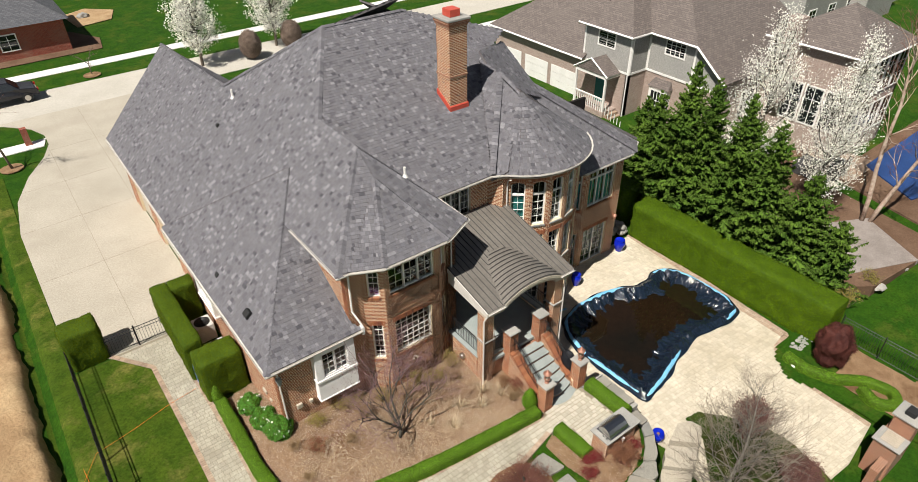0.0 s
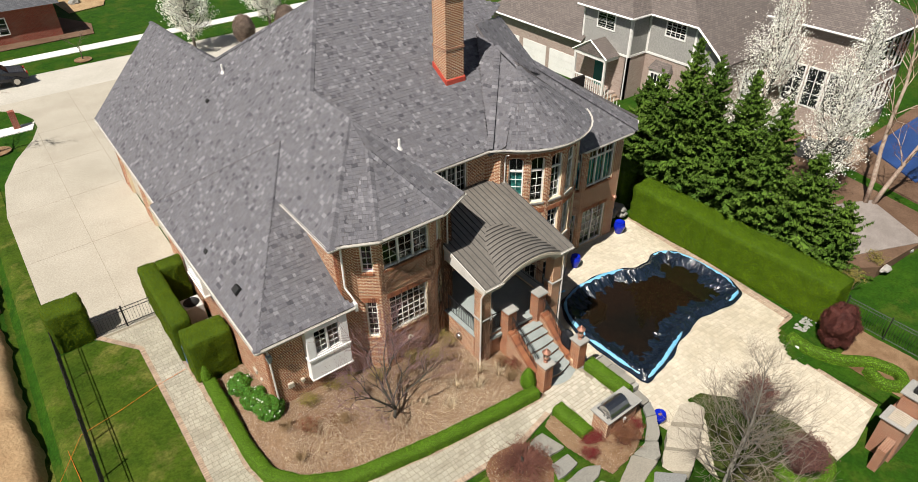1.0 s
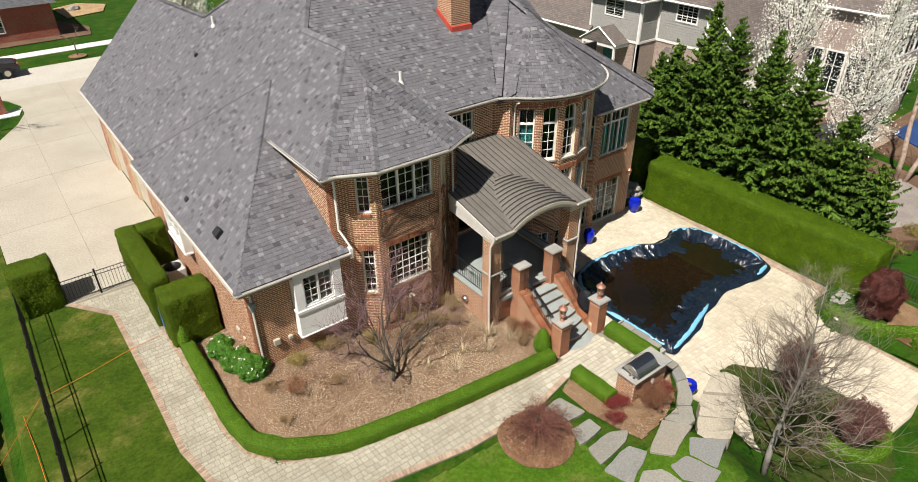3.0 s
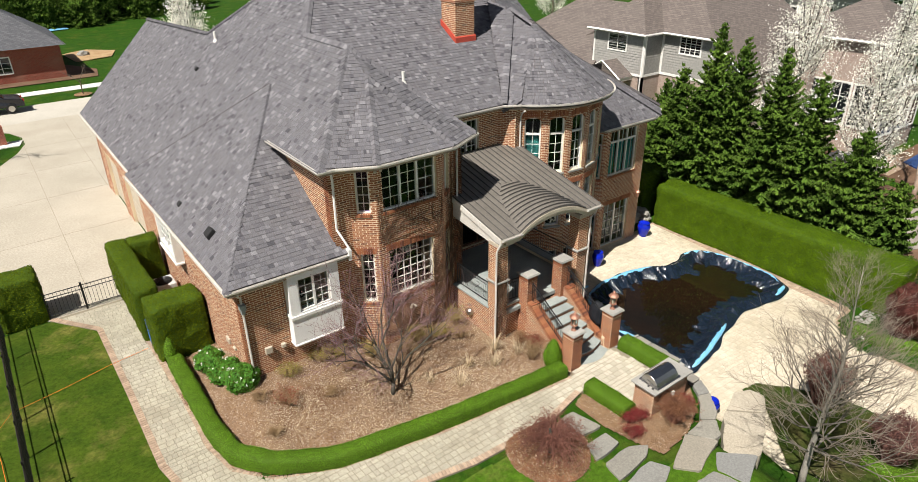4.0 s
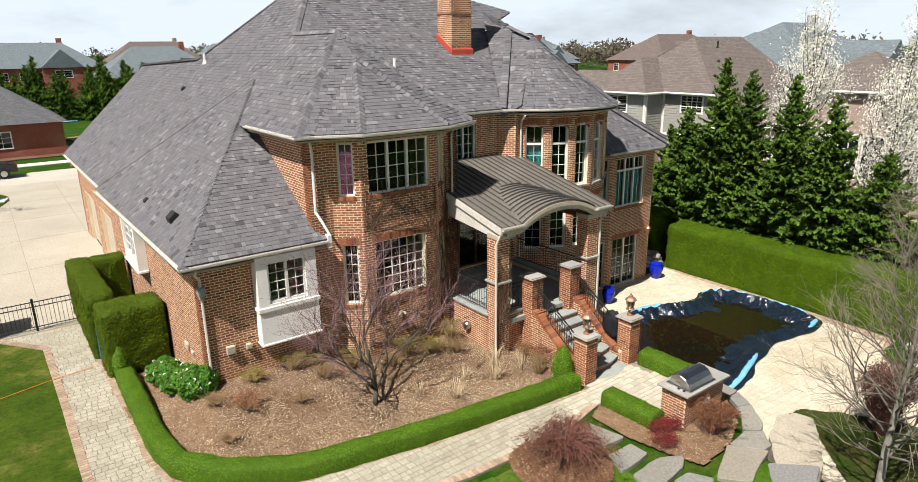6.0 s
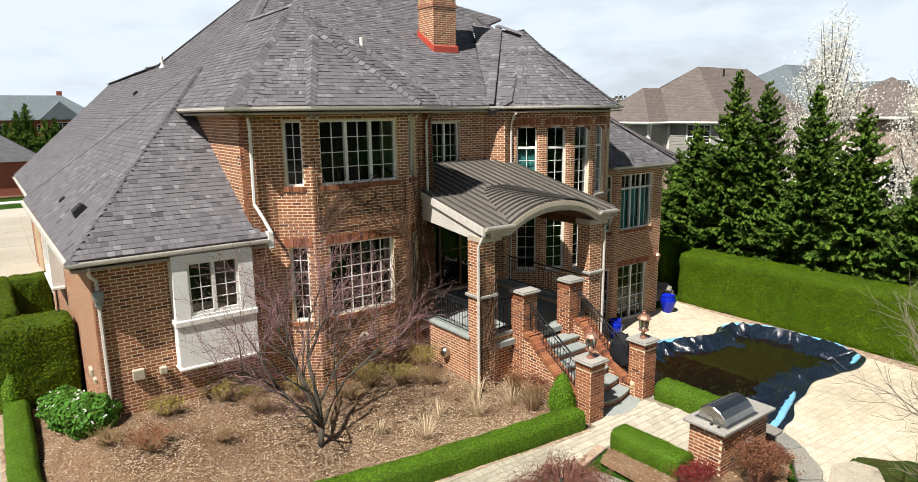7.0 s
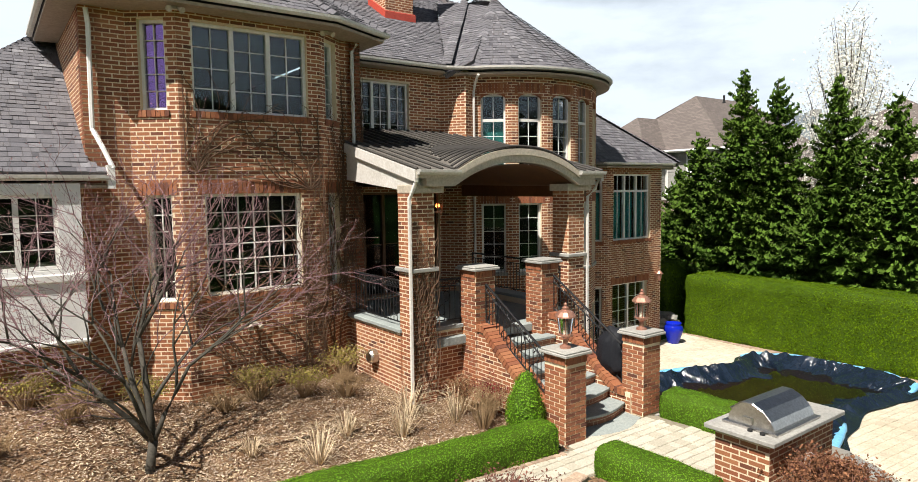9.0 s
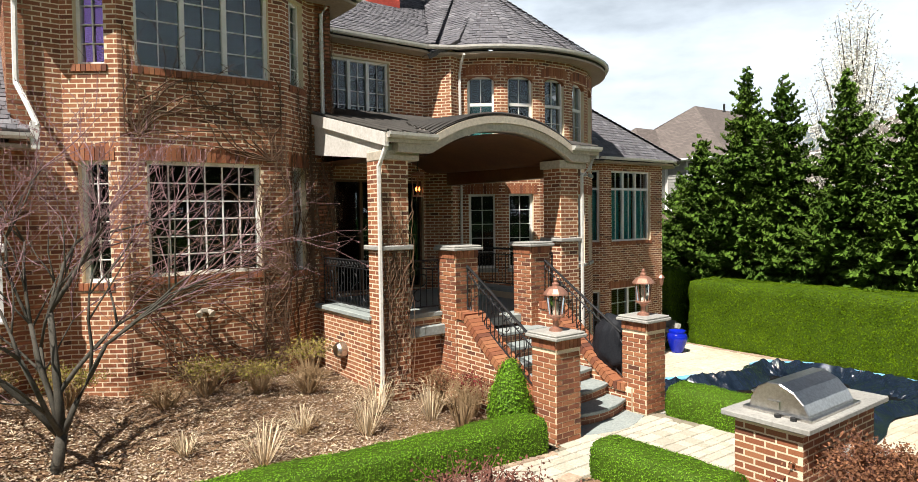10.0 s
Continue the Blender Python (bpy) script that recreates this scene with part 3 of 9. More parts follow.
flat("pavement", [(3.2, 33.8), (160, 38.4), (160, 39.6), (3.2, 35.2)], 0.0, "walkway", "pale concrete walk beside the street", "pavement")

# garden path round the bed, as a ribbon
PATH_IN = [(-1.35, 9.1), (-1.35, 6.0), (-1.25, 2.0), (-1.28, -0.6), (-1.05, -1.8), (-0.3, -2.7), (1.2, -3.4), (4.0, -3.95), (8.6, -4.45), (9.2, -4.2), (10.7, -4.2), (10.95, -4.5), (10.95, -6.6)]
PATH_OUT = [(-4.0, 9.1), (-2.75, 7.4), (-2.7, 3.0), (-2.7, -0.6), (-2.4, -2.2), (-1.0, -4.1), (0.8, -5.0), (4.0, -5.6), (6.5, -5.7), (8.3, -5.3), (8.9, -5.35), (8.95, -6.6), (10.9, -6.6)]
garden_path = flat("garden_path", PATH_IN + PATH_OUT[::-1], -0.012, "joint_sand", "tan concrete paver garden path", "path")
BED = [(-0.8, 3.8), (-0.95, 0.0), (-0.8, -1.6), (0.0, -2.6), (1.4, -3.2), (4.0, -3.65), (8.75, -4.1), (8.9, -1.7), (8.2, 0.5), (0.4, 0.6), (0.4, 4.0)]
sheet("garden_bed", point_in(BED), (-1.2, 9.2, -4.4, 4.2), 0.1, "mulch", "brown bark mulch covering the planting bed", "garden bed", 0.02, 0.02)


def chips(inside, bounds, n, parent, seed, mat="chip", name="bark_chip"):
    """Loose bark chips over the mulch."""
    rng = random.Random(seed)
    x0, x1, y0, y1 = bounds
    vs, fs = [], []
    while len(fs) < n:
        x, y = rng.uniform(x0, x1), rng.uniform(y0, y1)
        if not inside(x, y):
            continue
        a = rng.uniform(0, 6.28)
        l, w = rng.uniform(0.009, 0.027), rng.uniform(0.004, 0.009)
        t, s = Vector((math.cos(a), math.sin(a), rng.gauss(0, 0.22))) * l, Vector((-math.sin(a), math.cos(a), rng.gauss(0, 0.3))) * w
        c = Vector((x, y, ground_z(x, y) + rng.uniform(0.028, 0.048)))
        i = len(vs)
        vs += [c - t - s, c + t - s, c + t + s, c - t + s]
        fs.append((i, i + 1, i + 2, i + 3))
    tagged(raw(name, [tuple(v) for v in vs], fs, mat, parent), kind="stuff")


chips(point_in(BED), (-1.2, 9.2, -4.4, 4.2), 62000, None, 3)
chips(lambda x, y: point_in(BED)(x, y) and y < -0.9 and noise.noise(Vector((x * 0.9, y * 0.9, 3.0))) > -0.15, (-0.4, 8.0, -4.2, -0.8), 7000, None, 14, "grass_blade", "straw_litter")
sheet("side_lawn", lambda x, y: -6.9 < x < -2.5 and -14 < y < 9.0, (-7, -2.4, -14, 9.0), 0.25, "lawn_dry", "mown lawn with dry yellowish patches", "lawn", -0.035)
sheet("verge", lambda x, y: True, (-7.0, -5.4, 8.4, 30), 0.25, "lawn_dry", "rough grass strip beside the bare soil", "lawn", -0.03, 0.05)


sheet("front_lawn", point_in([(2.2, -5.75), (6.6, -5.95), (6.9, -6.4), (6.7, -8.6), (8.0, -8.7), (9.4, -8.8), (10.4, -9.3), (10.5, -10.2), (9.6, -11.0), (7.6, -11.6), (3.0, -11.5), (0.5, -8.0)]), (0.0, 10.6, -12.0, -5.5), 0.06, "front_turf", "bright green spring lawn by the flagstones", "lawn", -0.03, 0.02)


def dirt_edge(y):
    return -6.95 + 0.32 * noise.noise(Vector((0, y * 0.35, 0))) + 0.14 * noise.noise(Vector((3, y * 1.6, 0)))


def dirt_bank():
    """Graded soil beside the plot: a lumpy bank that starts at a wandering edge."""
    vs, fs = [], []
    offs = [0, 0.08, 0.2, 0.35, 0.55, 0.8, 1.1, 1.5, 2.0, 2.6, 3.4, 4.5, 6.5, 10, 17]
    ys = [-30 + 0.25 * k for k in range(241)]
    for y in ys:
        for o in offs:
            x = dirt_edge(y) - o
            p = Vector((x, y, 0))
            lump = 0.12 * noise.noise(p * 1.1) + 0.1 * abs(noise.noise(p * 2.7)) + 0.05 * noise.noise(p * 6.0)
            vs.append((x, y, ground_z(x, y) - 0.08 + 0.3 * min(1.0, o * 2.2) + lump * min(1.0, o * 3)))
    n = len(offs)
    for j in range(len(ys) - 1):
        for i in range(n - 1):
            a = j * n + i
            fs.append((a, a + n, a + n + 1, a + 1))
    return tagged(raw("dirt_bank", vs, fs, "dirt", smooth=True), "lumpy bare tan soil bank beside the plot", "dirt", "", "structure")


dirt_bank()

# pool terrace
POOL = [(13.75, -5.65), (13.6, -3.8), (13.55, -2.25), (13.85, -0.95), (14.5, 0.05), (15.9, 0.42), (17.5, 0.34), (18.7, 0.0), (19.35, -0.42), (20.25, -0.45), (20.9, -0.15), (21.5, -0.2), (22.05, -0.65), (22.3, -2.1), (22.27, -3.7), (21.9, -4.7), (20.8, -4.85), (18.8, -4.45), (17.3, -4.75), (15.3, -5.35)]
PATIO = [(11.0, 2.9), (11.0, -4.35), (12.2, -4.35), (12.2, -6.5), (12.5, -8.0), (12.1, -10.0), (12.6, -12.6), (15.9, -12.4), (17.5, -12.5), (20.1, -12.1), (20.15, -9.6), (20.2, -8.6), (20.4, -8.0), (21.15, -7.35), (22.4, -7.1), (23.1, 3.1), (21.0, 3.0)]


def sheet_with_hole(name, outer, hole, z, material, label, category):
    bm = bmesh.new()
    edges = []
    for loop in (outer, hole):
        vs = [bm.verts.new((x, y, z)) for x, y in loop]
        edges += [bm.edges.new((vs[i], vs[(i + 1) % len(vs)])) for i in range(len(vs))]
    bmesh.ops.triangle_fill(bm, use_beauty=True, edges=edges)
    for f in bm.faces:
        if f.normal.z < 0:
            f.normal_flip()
    ext = bmesh.ops.extrude_face_region(bm, geom=bm.faces[:])
    for v in ext["geom"]:
        if isinstance(v, bmesh.types.BMVert):
            v.co.z -= 0.12
    return tagged(part(name, bm, material, None, "", uv=True), label, category, "", "structure")


terrace = sheet_with_hole("terrace", PATIO, POOL, PATIO_Z - 0.012, "patio_sand", "sunlit tan paver terrace round the pool", "terrace")



def pave(name, inside, bounds, z, material, parent, row=0.205, widths=(0.14, 0.2, 0.27), keep=None, seed=3, turn=0.0):
    """Pavers in broken courses, each with its own chamfered edge; keep(x, y) leaves out some."""
    rng = random.Random(seed)
    x0, x1, y0, y1 = bounds
    vs, fs, left = [], [], []
    c, s = math.cos(radians(turn)), math.sin(radians(turn))
    v = y0
    while v < y1:
        u = x0 - rng.random() * 0.2
        h = rng.choice((row, row, row * 0.7))
        while u < x1:
            w = rng.choice(widths)
            mx, my = u + w / 2, v + h / 2
            px, py = c * mx - s * my, s * mx + c * my
            if inside(px, py) and all(inside(c * (mx + i * w * 0.46) - s * (my + j * h * 0.46), s * (mx + i * w * 0.46) + c * (my + j * h * 0.46)) for i in (-1, 1) for j in (-1, 1)):
                if keep and keep(px, py):
                    left.append((u, v, w, h))
                else:
                    e, g = 0.012, 0.004
                    zt = z + rng.uniform(-0.002, 0.003)
                    i = len(vs)
                    for a, b, zz in ((u + g, v + g, z - 0.02), (u + w - g, v + g, z - 0.02), (u + w - g, v + h - g, z - 0.02), (u + g, v + h - g, z - 0.02), (u + e, v + e, zt), (u + w - e, v + e, zt), (u + w - e, v + h - e, zt), (u + e, v + h - e, zt)):
                        vs.append((c * a - s * b, s * a + c * b, zz))
                    fs += [(i + 4, i + 5, i + 6, i + 7), (i, i + 1, i + 5, i + 4), (i + 1, i + 2, i + 6, i + 5), (i + 2, i + 3, i + 7, i + 6), (i + 3, i, i + 4, i + 7)]
            u += w
        v += h
    ob = tagged(raw(name, vs, fs, material, parent), kind="stuff")
    return left


def border(pts, z, material, parent, length=0.2, width=0.1):
    """A soldier course of border pavers along a line."""
    vs, fs = [], []
    for a, b in zip(pts, pts[1:]):
        a, b = Vector((*a, 0)), Vector((*b, 0))
        d = (b - a)
        n = max(1, round(d.length / width))
        t = d.normalized()
        s = Vector((-t.y, t.x, 0))
        for k in range(n):
            p = a + d * (k / n) + t * 0.004
            q = a + d * ((k + 1) / n) - t * 0.004
            i = len(vs)
            for c, zz in ((p - s * length / 2, z - 0.02), (q - s * length / 2, z - 0.02), (q + s * length / 2, z - 0.02), (p + s * length / 2, z - 0.02)):
                vs.append((c.x, c.y, zz))
            for c in (p + t * 0.008 - s * (length / 2 - 0.008), q - t * 0.008 - s * (length / 2 - 0.008), q - t * 0.008 + s * (length / 2 - 0.008), p + t * 0.008 + s * (length / 2 - 0.008)):
                vs.append((c.x, c.y, z))
            fs += [(i + 4, i + 5, i + 6, i + 7), (i, i + 1, i + 5, i + 4), (i + 1, i + 2, i + 6, i + 5), (i + 2, i + 3, i + 7, i + 6), (i + 3, i, i + 4, i + 7)]
    tagged(raw("border", vs, fs, material, parent), kind="stuff")


def inset(line, d):
    out = []
    for i, p in enumerate(line):
        a, b = Vector(line[max(i - 1, 0)]), Vector(line[min(i + 1, len(line) - 1)])
        t = (b - a).normalized()
        out.append((p[0] - t.y * d, p[1] + t.x * d))
    return out


in_path = point_in(PATH_IN + PATH_OUT[::-1])
NEAR_PAVERS = pave("pavers", in_path, (-4.2, 12, -6.6, 9.2), 0.0, "paver", garden_path, keep=lambda x, y: 7.6 < x < 11.7)
in_patio, in_pool_edge = point_in(PATIO), point_in(POOL)
PATIO_NEAR = pave("pavers", lambda x, y: in_patio(x, y) and not in_pool_edge(x, y), (4, 30, -22, 16), PATIO_Z, "patio", terrace, row=0.22, widths=(0.16, 0.22, 0.3), seed=5, turn=-4, keep=lambda x, y: 12.2 < x < 15.2 and -8.6 < y < -5.4)


def by_hedge(x, y):
    """A narrow band along the inner edge of the garden path."""
    for a, b in zip(PATH_IN[2:9], PATH_IN[3:9]):
        d = Vector(b) - Vector(a)
        u = max(0.0, min(1.0, (Vector((x, y)) - Vector(a)).dot(d) / d.length_squared))
        near = (Vector((x, y)) - Vector(a) - d * u).length
        if near < 0.16 + 0.12 * noise.noise(Vector((x * 1.3, y * 1.3, 2))):
            return noise.noise(Vector((x * 0.9, y * 0.9, 8))) > -0.1
    return False


chips(by_hedge, (-1.7, 9.0, -4.9, 4.0), 1500, None, 12, "leaf_brown", "leaf_litter")
border(inset(PATH_IN[:9], -0.1), 0.014, "paver_red", garden_path)
border(inset(PATH_OUT[:10], 0.1), 0.014, "paver_red", garden_path)
border(inset(PATIO[12:16], 0.1), PATIO_Z + 0.012, "paver_red", terrace, 0.24)
border(inset([PATIO[14], PATIO[15]], 0.36), PATIO_Z + 0.012, "paver_red", terrace, 0.24)
border(inset(PATIO[9:13], 0.1), PATIO_Z + 0.012, "paver_red", terrace, 0.24)
# ---- the brick house ----
house = thing("house", (8, 8, 0), "large brown brick house with steep grey shingle roofs", "house")
EAVE1, EAVE2 = 4.04, 6.78
COURSE, BRICK_L, JOINT = 0.0677, 0.196, 0.017


def frame_at(p0, p1):
    """Along the wall from p0 to p1: x along it, y inward, z up."""
    d = (Vector((*p1, 0)) - Vector((*p0, 0))).normalized()
    return Matrix(((d.x, -d.y, 0, p0[0]), (d.y, d.x, 0, p0[1]), (0, 0, 1, 0), (0, 0, 0, 1)))


def holed(p0, p1, z0, z1, thick, holes):
    bm = bmesh.new()
    wall_mesh(bm, p0, p1, z0, z1, thick, holes)
    bmesh.ops.remove_doubles(bm, verts=bm.verts, dist=1e-4)
    return bm


BRICK_BOX = {}


def loose_brick(parent, m, u0, u1, y0, y1, z0, z1):
    """One brick as an object of its own, sharing its mesh with bricks of that size."""
    key = (round(u1 - u0, 3), round(y1 - y0, 3), round(z1 - z0, 3))
    if key not in BRICK_BOX:
        bm = boxes((0, key[0], 0, key[1], 0, key[2]))
        me = bpy.data.meshes.new("brick")
        bm.to_mesh(me)
        bm.free()
        me.materials.append(MAT["brick_single"])
        BRICK_BOX[key] = me
    ob = new("brick", BRICK_BOX[key])
    ob.parent = parent
    w = parent
    base = Matrix.Identity(4)
    chain = []
    while w:
        chain.append(w)
        w = w.parent
    for o in reversed(chain):
        base = base @ o.matrix_parent_inverse @ o.matrix_basis
    ob.matrix_parent_inverse = base.inverted()
    ob.matrix_basis = m @ Matrix.Translation((u0, y0, z0))
    return ob


def brick_spans(length, z0, z1, holes, top=None):
    """The bricks of a running bond wall: (u0, u1, z0, z1), cut at the holes."""
    rng = random.Random(int(length * 1000) + int(z0 * 77))
    k0, k1 = math.ceil(z0 / COURSE), math.floor(z1 / COURSE)
    for k in range(k0, k1):
        lo, hi = k * COURSE + JOINT / 2, (k + 1) * COURSE - JOINT / 2
        zc = (lo + hi) / 2
        if top and zc > top(0) and zc > top(length):
            continue
        gaps = sorted((h[0], h[1]) for h in holes if h[2] - 0.03 < zc < h[3] + 0.03)
        runs, a = [], 0.0
        for g0, g1 in gaps:
            if g0 > a:
                runs.append((a, g0))
            a = max(a, g1)
        if length > a:
            runs.append((a, length))
        off = (k % 2) * (BRICK_L + JOINT) / 2
        for r0, r1 in runs:
            n = math.floor((r0 + off) / (BRICK_L + JOINT))
            u = n * (BRICK_L + JOINT) - off
            while u < r1:
                a, b = max(u, r0) + 0.001, min(u + BRICK_L, r1) - 0.001
                if b - a > 0.03 and not (top and zc > top((a + b) / 2)):
                    yield a, b, lo, hi, rng.uniform(0.0006, 0.0016)
                u += BRICK_L + JOINT


def brick_skin(p0, p1, z0, z1, holes, parent, top=None):
    """Proud bricks over a mortar wall, joined."""
    m = frame_at(p0, p1)
    vs, fs = [], []
    for a, b, lo, hi, e in brick_spans(math.dist(p0, p1), z0, z1, holes, top):
        i = len(vs)
        for y in (-e, 0.002):
            vs += [m @ Vector(c) for c in ((a, y, lo), (b, y, lo), (b, y, hi), (a, y, hi))]
        fs += [(i, i + 1, i + 2, i + 3), (i + 1, i, i + 4, i + 5), (i + 2, i + 1, i + 5, i + 6), (i + 3, i + 2, i + 6, i + 7), (i, i + 3, i + 7, i + 4)]
    if vs:
        tagged(raw("bricks", vs, fs, "brick_piece", parent), kind="stuff")


def wall_part(p0, p1, z0, z1, holes=(), thick=0.3, parent=None, name="wall", skin=True, skin_from=None):
    bm = bmesh.new()
    wall_mesh(bm, p0, p1, z0, z1, thick, holes)
    ob = part(name, bm, "mortar" if skin else "brick", parent or house, "", uv=not skin)
    if skin:
        brick_skin(p0, p1, z0 if skin_from is None else skin_from, z1, holes, ob)
    return ob


def window(p0, p1, u0, u1, z0, z1, lights=1, cols=2, rows=4, transom=0.0, parent=None, frame_mat="white", sill="brick", lintel=False, depth=0.09, bar=0.014, arch=0.0, blind="", glass="glass", label="white-framed window with divided panes"):
    """A window in the wall p0-p1: lights side by side, each with cols by rows panes."""
    w = new("window")
    w.parent = parent or house
    w.matrix_parent_inverse = (parent or house).matrix_basis.inverted()
    w.matrix_basis = frame_at(p0, p1) @ Matrix.Translation((u0, 0, z0))
    tagged(w, label)
    W, Hh, F = u1 - u0, z1 - z0, 0.05

    def bit(name, bm, mat, bevel=0.0):
        bmesh.ops.transform(bm, matrix=w.matrix_basis, verts=bm.verts)
        return part(name, bm, mat, w, "", bevel=bevel)

    bit("frame", boxes((0, F, depth, depth + 0.1, 0, Hh), (W - F, W, depth, depth + 0.1, 0, Hh), (F, W - F, depth, depth + 0.1, 0, F), (F, W - F, depth, depth + 0.1, Hh - F, Hh)), frame_mat)
    step = (W - 2 * F) / lights
    for i in range(1, lights):
        bit("mullion", boxes((F + i * step - 0.035, F + i * step + 0.035, depth - 0.005, depth + 0.095, F, Hh - F)), frame_mat)
    zt = Hh - F - transom if transom else None
    if transom:
        bit("transom", boxes((F, W - F, depth - 0.004, depth + 0.092, zt - 0.035, zt + 0.035)), frame_mat)
    spans = [(F, zt - 0.035 if transom else Hh - F, rows)] + ([(zt + 0.035, Hh - F, 1)] if transom else [])
    for i in range(lights):
        a = F + i * step + (0.045 if i else 0)
        b = F + (i + 1) * step - (0.045 if i < lights - 1 else 0)
        bars = bmesh.new()
        for lo, hi, n in spans:
            for k in range(1, cols):
                u = a + (b - a) * k / cols
                box(bars, u - bar / 2, u + bar / 2, depth + 0.02, depth + 0.05, lo, hi)
            for k in range(1, n):
                z = lo + (hi - lo) * k / n
                box(bars, a, b, depth + 0.022, depth + 0.048, z - bar / 2, z + bar / 2)
        bit("muntin", bars, frame_mat)
        g = bit("pane", boxes((F + i * step, F + (i + 1) * step, depth + 0.056, depth + 0.062, F, Hh - F)), glass)
        if blind:
            g.visible_shadow = False
            bm = bmesh.new()
            n = 26
            top = Hh - F - (transom + 0.03 if transom else 0.0)
            vs = [[bm.verts.new((a + (b - a) * k / n, depth + 0.14 + 0.003 * (k % 2), z)) for k in range(n + 1)] for z in (F, top)]
            for k in range(n):
                bm.faces.new((vs[0][k], vs[0][k + 1], vs[1][k + 1], vs[1][k]))
            bit("blind", bm, blind)
    if arch:
        for s in (0, 1):
            bm = bmesh.new()
            ring = [(W / 2 - W / 2 * math.cos(t * math.pi / 16), Hh - arch + arch * math.sin(t * math.pi / 16)) for t in range(9)]
            pts = [(0, Hh + 0.002)] + ring
            if s:
                pts = [(W - u, z) for u, z in pts]
            vs = [[bm.verts.new((u, y, z)) for u, z in pts] for y in (-0.004, depth + 0.11)]
            bm.faces.new(vs[0])
            bm.faces.new(vs[1][::-1])
            for k in range(len(pts)):
                bm.faces.new((vs[0][k], vs[1][k], vs[1][(k + 1) % len(pts)], vs[0][(k + 1) % len(pts)]))
            bit("spandrel", bm, "brick_piece")
    if sill == "brick":
        n = max(2, round((W + 0.08) / 0.072))
        for k in range(n):
            loose_brick(w, w.matrix_basis, -0.04 + (W + 0.08) * k / n + 0.004, -0.04 + (W + 0.08) * (k + 1) / n - 0.004, -0.028, depth, -0.1, 0.0)
    elif sill == "stone":
        bit("sill", boxes((-0.05, W + 0.05, -0.05, depth, -0.09, -0.002)), "stone", 0.012)
    if lintel:
        n = max(2, round((W + 0.2) / 0.072))
        for k in range(n):
            u = -0.1 + (W + 0.2) * k / n
            dz = arch * 0.5 * math.sin(math.pi * k / n) if arch else 0.0
            loose_brick(w, w.matrix_basis, u + 0.005, u + (W + 0.2) / n - 0.005, -0.012, 0.02, Hh + dz, Hh + 0.2 + dz)
    return w


G0 = -2.2
# low wing: west side with two garage doors, south side with the boxed bay
wall_part((0.5, 22.0), (0.5, 11.2), G0, 3.95, [(5.8, 8.6, -0.2, 2.4), (1.6, 4.4, -0.2, 2.4)], skin_from=0)
wall_part((0.35, 11.2), (0.35, 0.35), G0, 3.95, [(3.35, 5.0, 2.55, 3.75)], skin_from=0)
wall_part((0.35, 0.35), (3.4, 0.35), G0, 3.95, [(1.45, 2.75, 2.75, 3.75)], skin_from=0.2)
for u in (5.8, 1.6):
    bm, panels = bmesh.new(), []
    for r in range(4):
        for c in range(4):
            panels.append(boxes((u + 0.05 + c * 0.68, u + 0.68 + c * 0.68, 0.14, 0.17, 0.02 + r * 0.6, 0.57 + r * 0.6)))
    box(bm, u, u + 2.8, 0.17, 0.22, -0.1, 2.42)
    bmesh.ops.transform(bm, matrix=frame_at((0.5, 22.0), (0.5, 11.2)), verts=bm.verts)
    door = part("garage_door", bm, "cream", house, "cream panelled garage door")
    for pb in panels:
        bmesh.ops.transform(pb, matrix=frame_at((0.5, 22.0), (0.5, 11.2)), verts=pb.verts)
        part("panel", pb, "cream", door)

# boxed bay in white stucco
bay = part("bay", holed((1.68, 0.0), (3.26, 0.0), 1.62, 3.93, 0.34, [(0.28, 1.28, 2.68, 3.77)]), "stucco", house, "white stucco boxed bay hung on the wall")
part("trim", boxes((1.64, 3.3, -0.04, 0.33, 2.5, 2.62)), "white", bay, bevel=0.015)
part("trim", boxes((1.65, 3.29, -0.03, 0.33, 1.58, 1.64)), "white", bay, bevel=0.015)
window((0, 0), (1, 0), 1.96, 2.96, 2.69, 3.77, 2, 2, 4, sill="", depth=0.04)
# second boxed bay on the west side, as the eave shows it
bay2 = part("bay", holed((0.06, 8.05), (0.06, 6.0), 2.28, 3.9, 0.28, [(0.2, 1.85, 2.55, 3.75)]), "white", house, "white boxed bay under the eave")
part("trim", boxes((0.02, 0.33, 5.96, 8.09, 2.24, 2.32)), "white", bay2, bevel=0.015)
window((0.06, 7.85), (0.06, 6.2), 0, 1.65, 2.55, 3.75, 2, 2, 4, sill="", depth=0.05)

